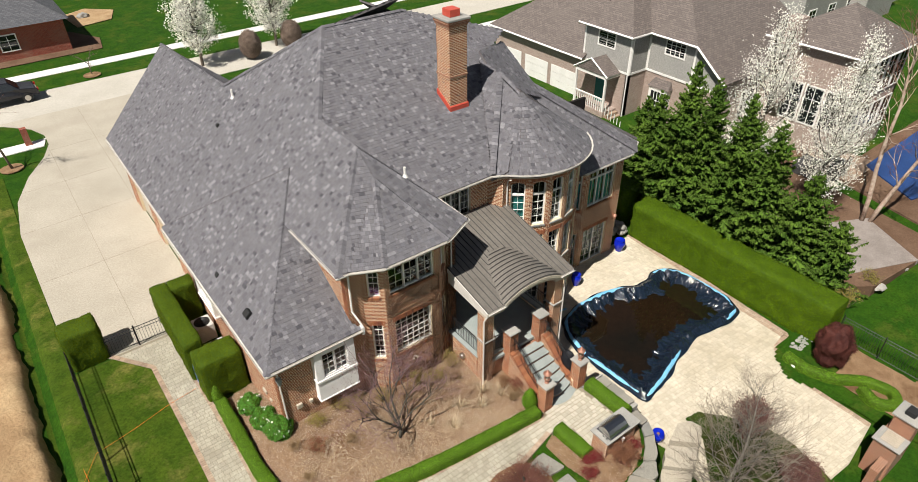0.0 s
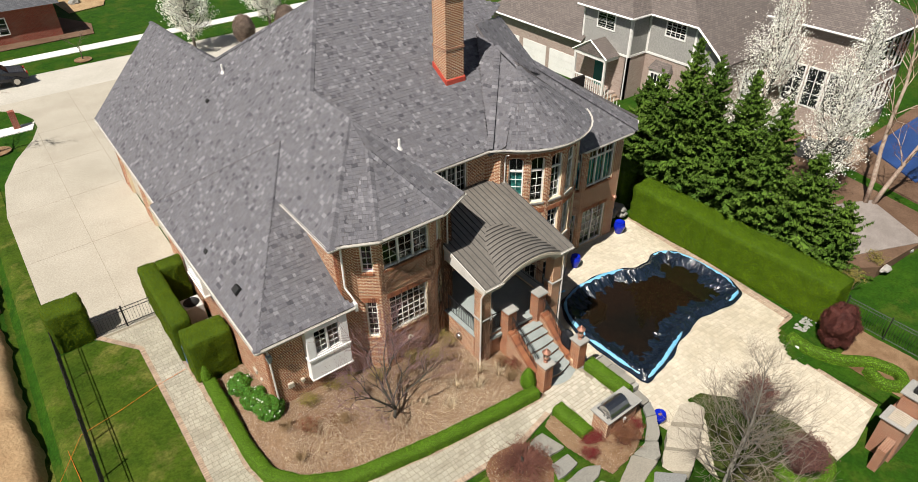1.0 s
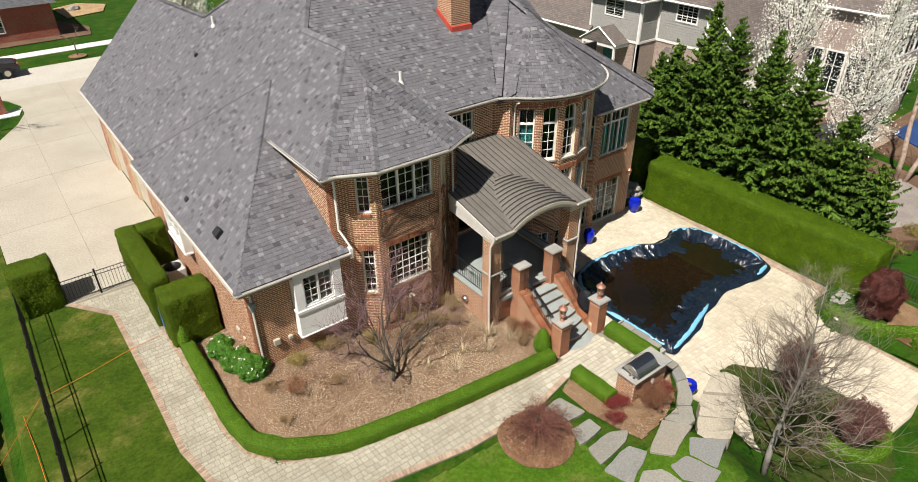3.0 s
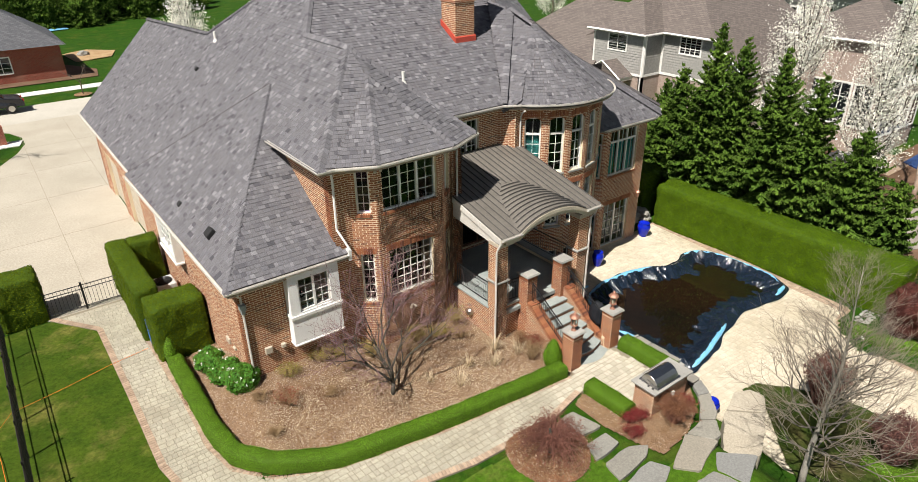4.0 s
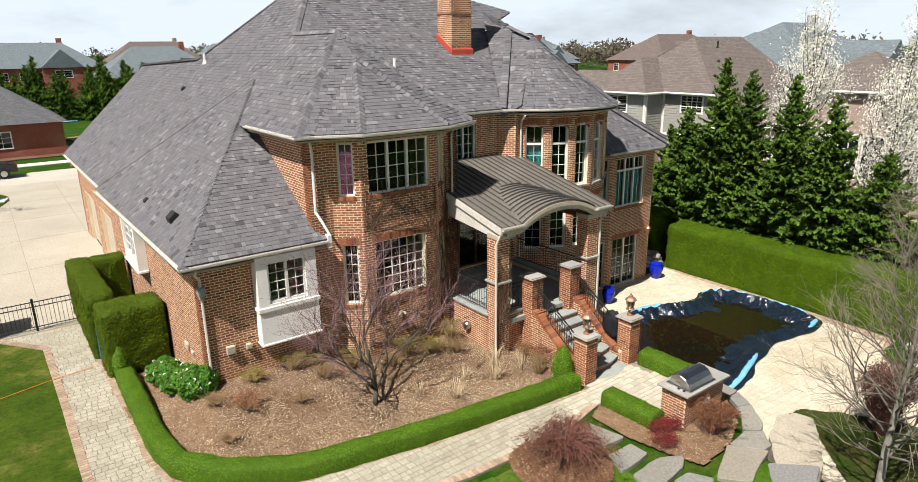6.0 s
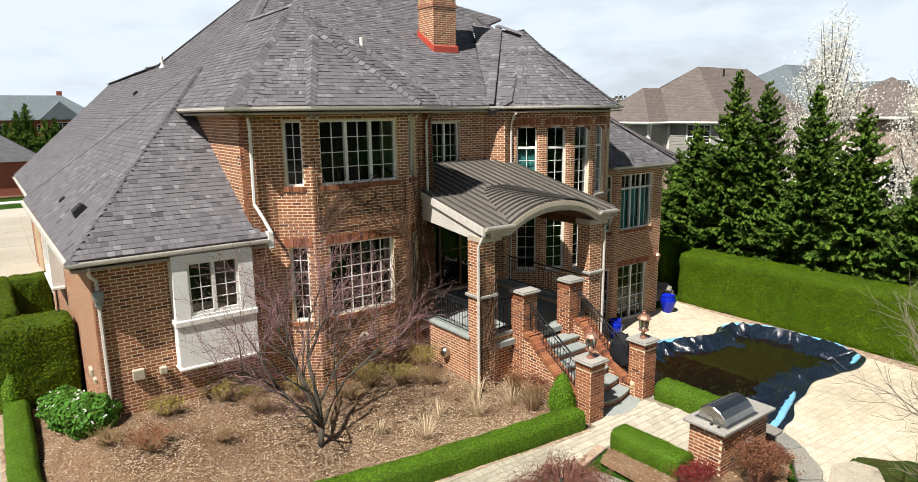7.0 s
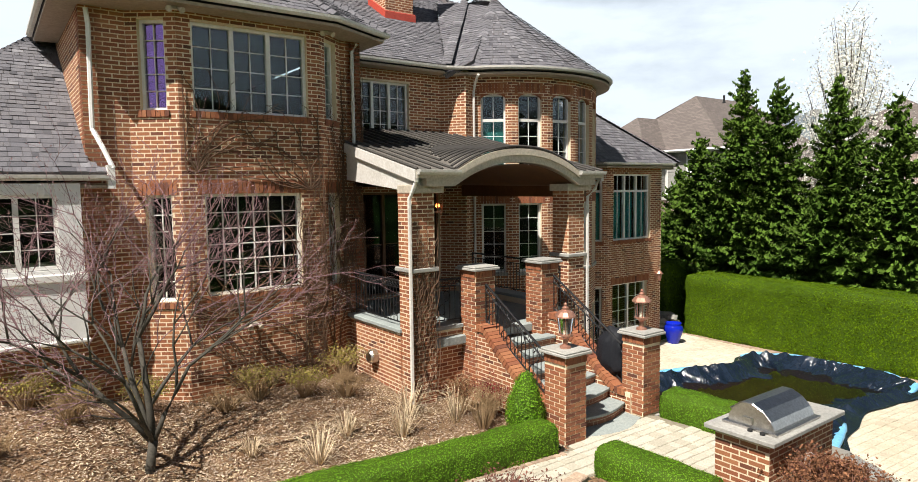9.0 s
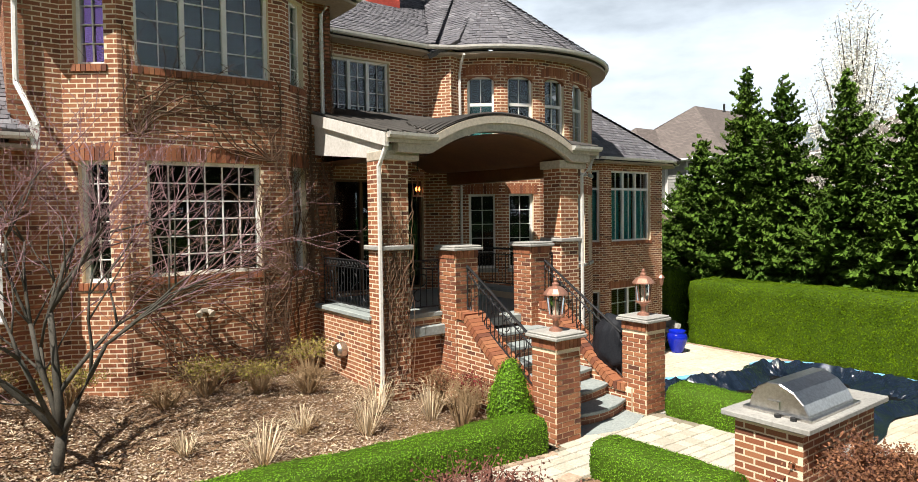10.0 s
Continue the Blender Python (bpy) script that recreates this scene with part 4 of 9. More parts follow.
# turret wing
T = [(3.4, 3.9), (3.4, 0.4), (4.03, 0.4), (4.66, -0.06), (7.05, -0.06), (7.68, 0.4), (8.1, 0.4), (8.1, 2.5)]
nw = (0.18, 0.6)
UP, LOW = (5.07, 6.48), (2.02, 3.74)
wall_part(T[0], T[1], G0, 6.7, skin_from=3.6)
wall_part(T[1], T[2], G0, 6.7, skin_from=0)
wall_part(T[2], T[3], G0, 6.7, [(*nw, *UP), (*nw, *LOW)], skin_from=0)
wall_part(T[3], T[4], G0, 6.7, [(0.22, 2.16, *UP), (0.33, 1.98, 2.07, 3.75)], skin_from=0)
wall_part(T[4], T[5], G0, 6.7, [(*nw, *UP), (*nw, *LOW)], skin_from=0)
wall_part(T[5], T[6], G0, 6.7, skin_from=0)
wall_part(T[6], T[7], G0, 6.7, skin_from=0)
window(T[2], T[3], *nw, *UP, 1, 2, 5, glass="violet_glass", label="narrow white-framed window with violet-tinted reflecting glass")
window(T[2], T[3], *nw, *LOW, 1, 2, 6, lintel=True)
window(T[4], T[5], *nw, *UP, 1, 2, 5)
window(T[4], T[5], *nw, *LOW, 1, 2, 6, lintel=True)
window(T[3], T[4], 0.22, 2.16, *UP, 3, 2, 4, label="white-framed triple window under the eave")
window(T[3], T[4], 0.33, 1.98, 2.07, 3.75, 1, 6, 6, lintel=True, bar=0.018, label="large white-framed picture window with a fine square grid")
# main south wall; wide dark doors to the porch are added for its deep shade
wall_part((8.1, 2.5), (11.45, 2.5), G0, 6.7, [(0.95, 2.42, 4.97, 6.33), (0.12, 3.28, 1.24, 3.72)], skin_from=0.9)
window((8.1, 2.5), (11.45, 2.5), 0.95, 2.42, 4.97, 6.33, 3, 2, 4)
window((8.1, 2.5), (11.45, 2.5), 0.12, 3.28, 1.24, 3.72, 4, 1, 2, sill="", frame_mat="wood_ceiling", label="dark glazed doors added in place of the deep porch shade")
wall_part((11.45, 2.5), (11.85, 1.98), G0, 6.7, skin_from=0.9)
wall_part((11.85, 1.98), (12.16, 2.06), G0, 6.7, skin_from=0.9)
# bow
BC, BR, NB = (14.4, 3.9), 2.9, 6
A0, A1 = radians(219.5), radians(333)
bow = [(BC[0] + BR * math.cos(A0 + (A1 - A0) * k / NB), BC[1] + BR * math.sin(A0 + (A1 - A0) * k / NB)) for k in range(NB + 1)]
for k in range(NB):
    c, ww = math.dist(bow[k], bow[k + 1]) / 2, 0.31
    wall_part(bow[k], bow[k + 1], G0, 6.7, [(c - ww, c + ww, 3.95, 6.15), (c - ww, c + ww, 1.65, 3.4), (c - ww, c + ww, -1.3, 0.5)], skin_from=-1.7)
    window(bow[k], bow[k + 1], c - ww, c + ww, 3.95, 6.15, 1, 2, 4, 0.6, sill="stone", arch=0.14, lintel=True, blind="teal_dark" if k == 0 else "", label="tall arched white-framed window in the bow")
    window(bow[k], bow[k + 1], c - ww, c + ww, 1.65, 3.4, 1, 2, 5, sill="stone", lintel=True)
    window(bow[k], bow[k + 1], c - ww, c + ww, -1.3, 0.5, 1, 2, 4, sill="stone")
# sunroom over the walk-out
S = [(16.98, 2.6), (17.3, 3.3), (18.05, 2.8), (20.85, 2.8), (21.75, 3.6), (21.75, 12.0)]
wall_part(S[0], S[1], G0, 6.0, skin_from=-1.7)
wall_part(S[1], S[2], G0, 4.5, [(0.3, 0.76, 2.05, 4.2), (0.3, 0.76, -1.6, 0.55)], skin_from=-1.7)
window(S[1], S[2], 0.3, 0.76, 2.05, 4.2, 1, 2, 1, 0.5, blind="teal_blind")
window(S[1], S[2], 0.3, 0.76, -1.6, 0.55, 1, 2, 5, sill="")
wall_part(S[2], S[3], G0, 4.5, [(0.32, 2.2, 2.05, 4.2), (0.3, 2.05, -1.63, 0.62)], skin_from=-1.7)
window(S[2], S[3], 0.32, 2.2, 2.05, 4.2, 3, 2, 1, 0.5, blind="teal_blind", label="white-framed triple window with teal blinds and transoms")
window(S[2], S[3], 0.3, 2.05, -1.63, 0.62, 2, 2, 5, sill="", lintel=True, label="glazed sliding door to the terrace")
wall_part(S[3], S[4], G0, 4.5, skin_from=-1.7)
wall_part(S[4], S[5], G0, 4.5, skin=False)
wall_part((21.75, 12.0), (21.75, 20.0), G0, 4.5, skin=False)
wall_part((21.75, 20.0), (0.5, 22.0), G0, 4.0, skin=False)
# added floors, ceilings and partitions keep the rooms dark; near-black paints in missing light
bow_in = [(BC[0] + 2.55 * math.cos(A0 + (A1 - A0) * k / 12), BC[1] + 2.55 * math.sin(A0 + (A1 - A0) * k / 12)) for k in range(13)]
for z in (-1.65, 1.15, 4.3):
    part("floor", boxes((0.7, 3.6, 0.7, 20, z - 0.15, z), (3.75, 8.0, 0.75, 20, z - 0.16, z), (8.2, 11.7, 2.85, 20, z - 0.15, z), (11.7, 21.3, 3.7, 19.5, z - 0.16, z)), "room_shade", house)
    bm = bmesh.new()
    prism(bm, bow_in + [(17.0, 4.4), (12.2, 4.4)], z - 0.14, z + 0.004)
    part("floor", bm, "room_shade", house)
part("ceiling", boxes((3.75, 8.0, 0.45, 12, 6.56, 6.62), (8.2, 17.0, 2.85, 12, 6.55, 6.61), (0.7, 3.35, 0.7, 20, 3.86, 3.92), (17.4, 21.4, 3.1, 12, 4.4, 4.46)), "room_shade", house)
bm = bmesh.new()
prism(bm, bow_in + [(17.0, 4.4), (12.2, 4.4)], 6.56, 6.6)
part("ceiling", bm, "room_shade", house)
part("partition", boxes((3.75, 21.0, 6.0, 6.15, G0, 6.4), (10.9, 11.05, 3.0, 6.0, G0, 6.4), (17.2, 17.35, 3.7, 6.0, G0, 4.3), (0.7, 3.5, 4.2, 4.35, G0, 3.84), (3.62, 3.74, 0.75, 6.0, G0, 6.5), (8.02, 8.16, 0.75, 6.0, G0, 6.5), (3.6, 3.74, 6.0, 20, G0, 6.5), (0.7, 3.6, 12.0, 12.15, G0, 3.84)), "room_shade", house)

# ---- roofs: slabs, shingle courses and hip caps ----
PLANES = []


def roof_plane(pts, lift=0.0):
    """A flat slab through the given corners."""
    pts = [Vector(p) + Vector((0, 0, lift)) for p in pts]
    n = Vector((0, 0, 0))
    for p, q in zip(pts, pts[1:] + pts[:1]):
        n += Vector(((p.y - q.y) * (p.z + q.z), (p.z - q.z) * (p.x + q.x), (p.x - q.x) * (p.y + q.y)))
    n.normalize()
    if n.z < 0:
        n = -n
    c = sum(pts, Vector((0, 0, 0))) / len(pts)
    for p in pts:
        p.z = c.z - (n.x * (p.x - c.x) + n.y * (p.y - c.y)) / n.z
    PLANES.append((pts, n))
    bm = bmesh.new()
    f = bm.faces.new([bm.verts.new(p) for p in pts])
    f.normal_update()
    if f.normal.z < 0:
        f.normal_flip()
    ext = bmesh.ops.extrude_face_region(bm, geom=[f])
    for v in ext["geom"]:
        if isinstance(v, bmesh.types.BMVert):
            v.co -= n * 0.1
    return part("roof", bm, "shingle_base", house)


SW, H1, STEP = (0, 0, EAVE1), (4.2, 5.9, 7.87), (-0.12, 11.15, EAVE1)
TB, TC, HP = (3.0, 3.5, 6.74), (3.0, 0.0, 6.74), (3.0, 4.21, 6.74)
A0_, A1_, A2_ = (5.83, 6.2, 9.3), (5.83, 3.15, 9.3), (5.8, 2.0, 8.6)
R0, R1 = (8.3, 10.05, 11.56), (12.4, 10.05, 11.56)
GV, GP = (4.9, 14.3, 8.47), (4.55, 23.4, 8.15)
B1, B2 = (14.3, 5.2, 9.55), (14.2, 3.7, 9.1)
SE = (22.15, 3.15, 4.56)
arc = [(BC[0] + 3.27 * math.cos(A0 + 0.02 + (A1 - A0 + 0.05) * k / 14), BC[1] + 3.27 * math.sin(A0 + 0.02 + (A1 - A0 + 0.05) * k / 14), 6.74) for k in range(15)]
roof_plane([SW, H1, STEP], 0.05)
roof_plane([(0.1, 11.2, EAVE1), H1, HP, TC, A1_, A0_, R0, GV, GP, (0.1, 22.2, EAVE1)])
roof_plane([SW, (3.66, 0, EAVE1), (3.42, 0.3, EAVE1 + 0.195), (3.42, 4.8, 7.13)], 0.05)
roof_plane([TC, (3.45, -0.02, EAVE2), A2_, A1_])
roof_plane([(3.45, -0.02, EAVE2), (4.5, -0.52, EAVE2), A2_])
roof_plane([(4.5, -0.52, EAVE2), (7.2, -0.52, EAVE2), A2_])
roof_plane([(7.2, -0.52, EAVE2), (8.25, 0.0, EAVE2), A2_])
roof_plane([(8.25, 0.0, EAVE2), (8.5, 0.1, EAVE2), A1_, A2_])
roof_plane([(8.5, 0.1, EAVE2), (8.5, 2.1, EAVE2), A0_, A1_])
BV, BE = (14.3, 6.7, 9.55), (16.8, 8.0, 10.33)
roof_plane([(8.5, 2.1, EAVE2), (11.3, 2.1, EAVE2), BV, BE, R1, R0, A0_])
roof_plane([(11.3, 2.1, EAVE2), arc[0], B2, B1, BV])
for k in range(14):
    roof_plane([arc[k], arc[k + 1], B2])
roof_plane([arc[14], (17.6, 5.6, 6.74), B1, B2])
roof_plane([(17.6, 5.6, 6.74), BE, BV, B1])
roof_plane([(16.7, 2.4, 4.56), (21.3, 2.4, 4.56), R1])
roof_plane([(21.3, 2.4, 4.56), SE, R1])
roof_plane([SE, (22.15, 20.0, 4.56), (12.4, 14.0, 11.0), R1])
roof_plane([R0, R1, (12.4, 14.0, 11.0), (12.4, 20.5, 5.5), (4.9, 20.5, 5.5), GV])
roof_plane([GP, GV, (9.0, 20.5, 4.5), (8.5, 24.0, 4.5)])


def shingle_rows(pts, n):
    """Courses of tabs over one plane: (origin, along, up, u0, u1) per tab, in scan lines."""
    t = Vector((0, 0, 1)).cross(n).normalized()
    b = n.cross(t)
    if b.z < 0:
        t, b = -t, -b
    o = min(pts, key=lambda p: p.z)
    uv = [((p - o).dot(t), (p - o).dot(b)) for p in pts]
    vmax = max(v for _, v in uv)
    rng = random.Random(int(abs(o.x) * 100 + abs(o.y) * 10 + len(pts)))
    EXPO = 0.14
    for r in range(int(vmax / EXPO) + 1):
        v = (r + 0.5) * EXPO
        xs = []
        for (ua, va), (ub, vb) in zip(uv, uv[1:] + uv[:1]):
            if (va > v) != (vb > v):
                xs.append(ua + (ub - ua) * (v - va) / (vb - va))
        xs.sort()
        for a, c in zip(xs[::2], xs[1::2]):
            u = a - rng.uniform(0, 0.2)
            while u < c:
                w = rng.choice((0.08, 0.11, 0.14, 0.18, 0.22))
                p, q = max(a, u), min(c, u + w - 0.01)
                if q - p > 0.03:
                    yield o, t, b, r * EXPO, p, q, rng.choice((0.011, 0.011, 0.02))
                u += w


tab_v, tab_f = [], []
near_tabs = []
for k, (pts, n) in enumerate(PLANES):
    for o, t, b, v, p, q, e in shingle_rows(pts, n):
        if k == 2 and v < 2.0 and len(near_tabs) < 290:
            near_tabs.append((o, t, b, n, v, p, q, e))
            continue
        i = len(tab_v)
        base = o + b * v
        tab_v += [base + t * p + n * e, base + t * q + n * e, base + t * q + b * 0.16 + n * 0.003, base + t * p + b * 0.16 + n * 0.003, base + t * p, base + t * q]
        tab_f += [(i, i + 1, i + 2, i + 3), (i + 4, i + 5, i + 1, i)]
roof_cover = tagged(raw("shingles", [tuple(v) for v in tab_v], tab_f, "shingle_tab", house), "weathered grey architectural shingles", kind="stuff")
TAB_MESHES = {}
for o, t, b, n, v, p, q, e in near_tabs:
    w = round(q - p, 2)
    key = (max(w, 0.03), e)
    if key not in TAB_MESHES:
        w = key[0]
        me = bpy.data.meshes.new("shingle")
        me.from_pydata([(0, 0, e), (w, 0, e), (w, 0.16, 0.003), (0, 0.16, 0.003), (0, 0, 0), (w, 0, 0)], [], [(0, 1, 2, 3), (4, 5, 1, 0)])
        me.materials.append(MAT["shingle_single"])
        TAB_MESHES[key] = me
    ob = new("shingle", TAB_MESHES[key])
    at = o + b * v + t * p
    ob.parent = house
    ob.matrix_parent_inverse = house.matrix_basis.inverted()
    ob.matrix_basis = Matrix(((t.x, b.x, n.x, at.x), (t.y, b.y, n.y, at.y), (t.z, b.z, n.z, at.z), (0, 0, 0, 1)))


def ridge_caps(a, b, width=0.14, drop=0.08):
    a, b = Vector(a), Vector(b)
    d = (b - a).normalized()
    s = d.cross(Vector((0, 0, 1))).normalized()
    n = max(1, round((b - a).length / 0.17))
    vs, fs = [], []
    for k in range(n):
        p, q = a + (b - a) * (k / n), a + (b - a) * ((k + 1.15) / n)
        up0, up1 = Vector((0, 0, 0.075)), Vector((0, 0, 0.05))
        i = len(vs)
        down = Vector((0, 0, drop))
        vs += [p + up0, p + s * width + up0 - down, p - s * width + up0 - down, q + up1, q + s * width + up1 - down, q - s * width + up1 - down]
        fs += [(i, i + 1, i + 4, i + 3), (i + 2, i, i + 3, i + 5), (i, i + 2, i + 1)]
    return tagged(raw("ridge_cap", [tuple(v) for v in vs], fs, "shingle_tab", house), kind="stuff")


for a, b, dr in ((SW, H1, 0.1), (TC, A1_, 0.1), (A0_, A1_, 0.1), ((8.5, 0.1, EAVE2), A1_, 0.1), ((4.5, -0.52, EAVE2), A2_, 0.08), ((7.2, -0.52, EAVE2), A2_, 0.08), (R0, A0_, 0.08), (R0, R1, 0.07), (GV, GP, 0.09), (R0, GV, 0.1), ((11.35, 2.1, EAVE2), B1, 0.03), (arc[0], B2, 0.06), (arc[3], B2, 0.03), (arc[6], B2, 0.03), (arc[9], B2, 0.03), (B1, B2, 0.05), (SE, R1, 0.1), ((21.3, 2.4, 4.56), R1, 0.04)):
    ridge_caps(a, b, 0.13, dr)

# the low wing's roof lies over the main slope along this line
step_line = bmesh.new()
tube(step_line, [Vector(STEP) + Vector((0, 0, 0.06)), Vector(H1) + Vector((0, 0, 0.062))], 0.012, 5)
part("drip_edge", step_line, "shingle_base", house, "dark drip edge where two roof slopes meet")
# eaves: soffits, gutters and downpipes
def soffit(poly, z):
    bm = bmesh.new()
    prism(bm, poly, z, z + 0.05)
    return part("soffit", bm, "soffit", house)


soffit([(0.02, 0.02), (0.7, 0.02), (0.7, 11.1), (0.02, 11.1)], 3.86)
soffit([(0.7, 0.02), (3.62, 0.02), (3.62, 0.6), (0.7, 0.6)], 3.86)
soffit([(0.14, 11.2), (0.8, 11.2), (0.8, 22.1), (0.14, 22.1)], 3.86)
soffit([(3.02, 3.5), (3.02, 0.02), (3.46, 0.0), (4.5, -0.5), (7.2, -0.5), (8.24, 0.02), (8.48, 0.12), (8.48, 3.0), (4.0, 3.5)], 6.6)
soffit([(8.48, 2.12), (11.3, 2.12), (12.2, 3.0), (8.48, 3.0)], 6.6)
soffit([(11.32, 2.15)] + [(p[0], p[1]) for p in arc] + [(17.4, 4.5), (12.0, 4.5)], 6.57)
soffit([(16.9, 3.4), (17.6, 2.42), (20.9, 2.42), (22.1, 3.2), (22.1, 12), (21.4, 12), (21.0, 4.0)], 4.4)


def gutter(pts, z, size=0.085):
    """An ogee gutter along an eave; the house lies to the left of the way."""
    P = [Vector((*p[:2], z)) for p in pts]
    prof = [(0.0, 0.0), (0.07, 0.0), (0.11, 0.05), (0.115, 0.11), (0.10, 0.11), (0.095, 0.03), (0.01, 0.02), (0.0, 0.12)]
    bm = bmesh.new()
    rings = []
    for i, p in enumerate(P):
        d0 = (P[i] - P[i - 1]).normalized() if i else (P[1] - P[0]).normalized()
        d1 = (P[i + 1] - P[i]).normalized() if i < len(P) - 1 else d0
        n0, n1 = Vector((d0.y, -d0.x, 0)), Vector((d1.y, -d1.x, 0))
        m = (n0 + n1).normalized()
        m /= max(0.4, m.dot(n0))
        rings.append([bm.verts.new(p + m * u * size / 0.11 + Vector((0, 0, w * 0.72 - 0.1))) for u, w in prof])
    for r0, r1 in zip(rings, rings[1:]):
        for k in range(len(prof)):
            bm.faces.new((r0[k], r1[k], r1[(k + 1) % len(prof)], r0[(k + 1) % len(prof)]))
    bm.faces.new(rings[0])
    bm.faces.new(rings[-1][::-1])
    return part("gutter", bm, "gutter", house, "off-white metal gutter")


gutter([STEP, SW, (3.66, 0)], EAVE1 + 0.03)
gutter([(0.1, 22.2), (0.1, 11.2)], EAVE1)
gutter([(3.0, 3.6), TC, (3.45, -0.02), (4.5, -0.52), (7.2, -0.52), (8.25, 0.0), (8.5, 0.1), (8.5, 2.1), (11.3, 2.1), *arc], EAVE2)
gutter([(17.0, 3.1), (17.6, 2.4), (20.9, 2.4), SE, (22.15, 12)], 4.58)
# rake board where the low roof dies into the turret
part("rake_board", boxes((3.62, 3.72, -0.06, 0.12, 3.85, 4.2)), "white", house)
bm = bmesh.new()
tube(bm, [(3.5, 0.35, 6.55), (3.52, 0.33, 6.3), (3.5, 0.32, 5.0), (3.5, 0.32, 4.75), (3.6, 0.1, 4.45), (3.7, -0.04, 4.15)], 0.036, 6)
part("downpipe", bm, "white", house, "white downpipe")
for pts in ([(0.3, 0.02, 3.9), (0.3, 0.2, 3.75), (0.42, 0.3, 3.6), (0.42, 0.3, 0.75), (0.45, 0.12, 0.7)], [(11.95, 1.6, 6.55), (12.05, 1.85, 6.4), (12.1, 1.98, 6.2), (12.1, 1.98, 1.2)], [(17.25, 2.7, 6.5), (17.1, 2.75, 6.3), (17.05, 2.75, 4.6)], [(8.0, 0.32, 6.55), (7.9, 0.34, 6.4), (7.9, 0.34, 4.4)], [(7.75, -2.1, 3.95), (7.72, -2.05, 3.8), (7.68, -1.98, 3.62), (7.68, -1.98, 0.2)], [(12.15, -2.05, 3.95), (12.1, -2.0, 3.75), (11.9, -1.98, 3.6), (11.9, -1.98, -1.5)]):
    bm = bmesh.new()
    tube(bm, pts, 0.034, 6)
    part("downpipe", bm, "gutter", house, "off-white downpipe")
lead = part("hopper", boxes((0.33, 0.5, 0.17, 0.34, 3.25, 3.42), (0.36, 0.47, 0.2, 0.33, 3.12, 3.25)), "bluestone", house, "weathered copper rainwater hopper")

# chimney with brick bands, stone crown and red pot
CX0, CX1, CY0, CY1 = 11.43, 12.33, 5.08, 5.98
chimney = part("chimney", boxes((CX0, CX1, CY0, CY1, 7.6, 12.25)), "mortar", house, "tall tan brick chimney")
for a, b in (((CX0, CY1), (CX0, CY0)), ((CX0, CY0), (CX1, CY0)), ((CX1, CY0), (CX1, CY1))):
    brick_skin(a, b, 8.3, 12.22, [], chimney)
part("band", boxes((CX0 - 0.03, CX1 + 0.03, CY0 - 0.03, CY1 + 0.03, 10.0, 10.08), (CX0 - 0.04, CX1 + 0.04, CY0 - 0.04, CY1 + 0.04, 12.1, 12.25), (CX0 - 0.08, CX1 + 0.08, CY0 - 0.08, CY1 + 0.08, 12.2, 12.32)), "brick", chimney, uv=True)
part("crown", boxes((CX0 - 0.12, CX1 + 0.12, CY0 - 0.12, CY1 + 0.12, 12.32, 12.42)), "stone", chimney, "stone chimney crown", bevel=0.02)
part("cap", boxes((11.62, 12.14, 5.27, 5.8, 12.42, 12.72)), "copper_red", chimney, "red metal flue cap", bevel=0.02)
bm = bmesh.new()
for x0, x1, y0, y1 in ((CX0 - 0.05, CX1 + 0.05, CY0 - 0.06, CY0 - 0.005), (CX0 - 0.06, CX0 - 0.005, CY0, CY1), (CX1 + 0.005, CX1 + 0.06, CY0, CY1)):
    vs = []
    for x, y in ((x0, y0), (x1, y0), (x1, y1), (x0, y1)):
        z = 6.78 + 0.605 * (y - 2.1)
        vs.append((x, y, z))
    lo = [bm.verts.new((x, y, z - 0.05)) for x, y, z in vs]
    hi = [bm.verts.new((x, y, z + 0.2)) for x, y, z in vs]
    bm.faces.new(hi)
    for i in range(4):
        bm.faces.new((lo[i], lo[(i + 1) % 4], hi[(i + 1) % 4], hi[i]))
part("flashing", bm, "copper_red", chimney, "red painted chimney flashing")

# vents and pipes on the roof
for x, y, z, kind in ((0.5, 5.58, 4.55, 0), (0.55, 2.62, 4.62, 1), (3.7, 12.55, 7.36, 0)):
    s = 0.1 if kind == 0 else 0.17
    bm = bmesh.new()
    box(bm, -s, s, -s, s, 0, 0.09 + 0.05 * kind)
    for v in bm.verts:
        if v.co.z > 0.01:
            v.co.x = v.co.x * 0.75 + 0.03
    bmesh.ops.transform(bm, matrix=pose(x, y, z, 0, -42, 0), verts=bm.verts)
    part("roof_vent", bm, "rubber", house, "black roof vent", bevel=0.015)
for x, y, z in ((4.75, 12.9, 8.3), (7.2, 2.2, 8.1)):
    bm = bmesh.new()
    lathe(bm, [(0.12, 0), (0.06, 0.12), (0.05, 0.14), (0.05, 0.42), (0.035, 0.42), (0.03, 0.3)], (x, y, z), 10)
    part("vent_pipe", bm, "white", house, "white plumbing vent pipe")
for x, z, s in ((0.95, 1.62, 0.11), (1.4, 1.6, 0.07)):
    part("wall_vent", boxes((x - s, x + s, 0.25, 0.35, z - s, z + s)), "cream", house, "cream square wall vent", bevel=0.015)
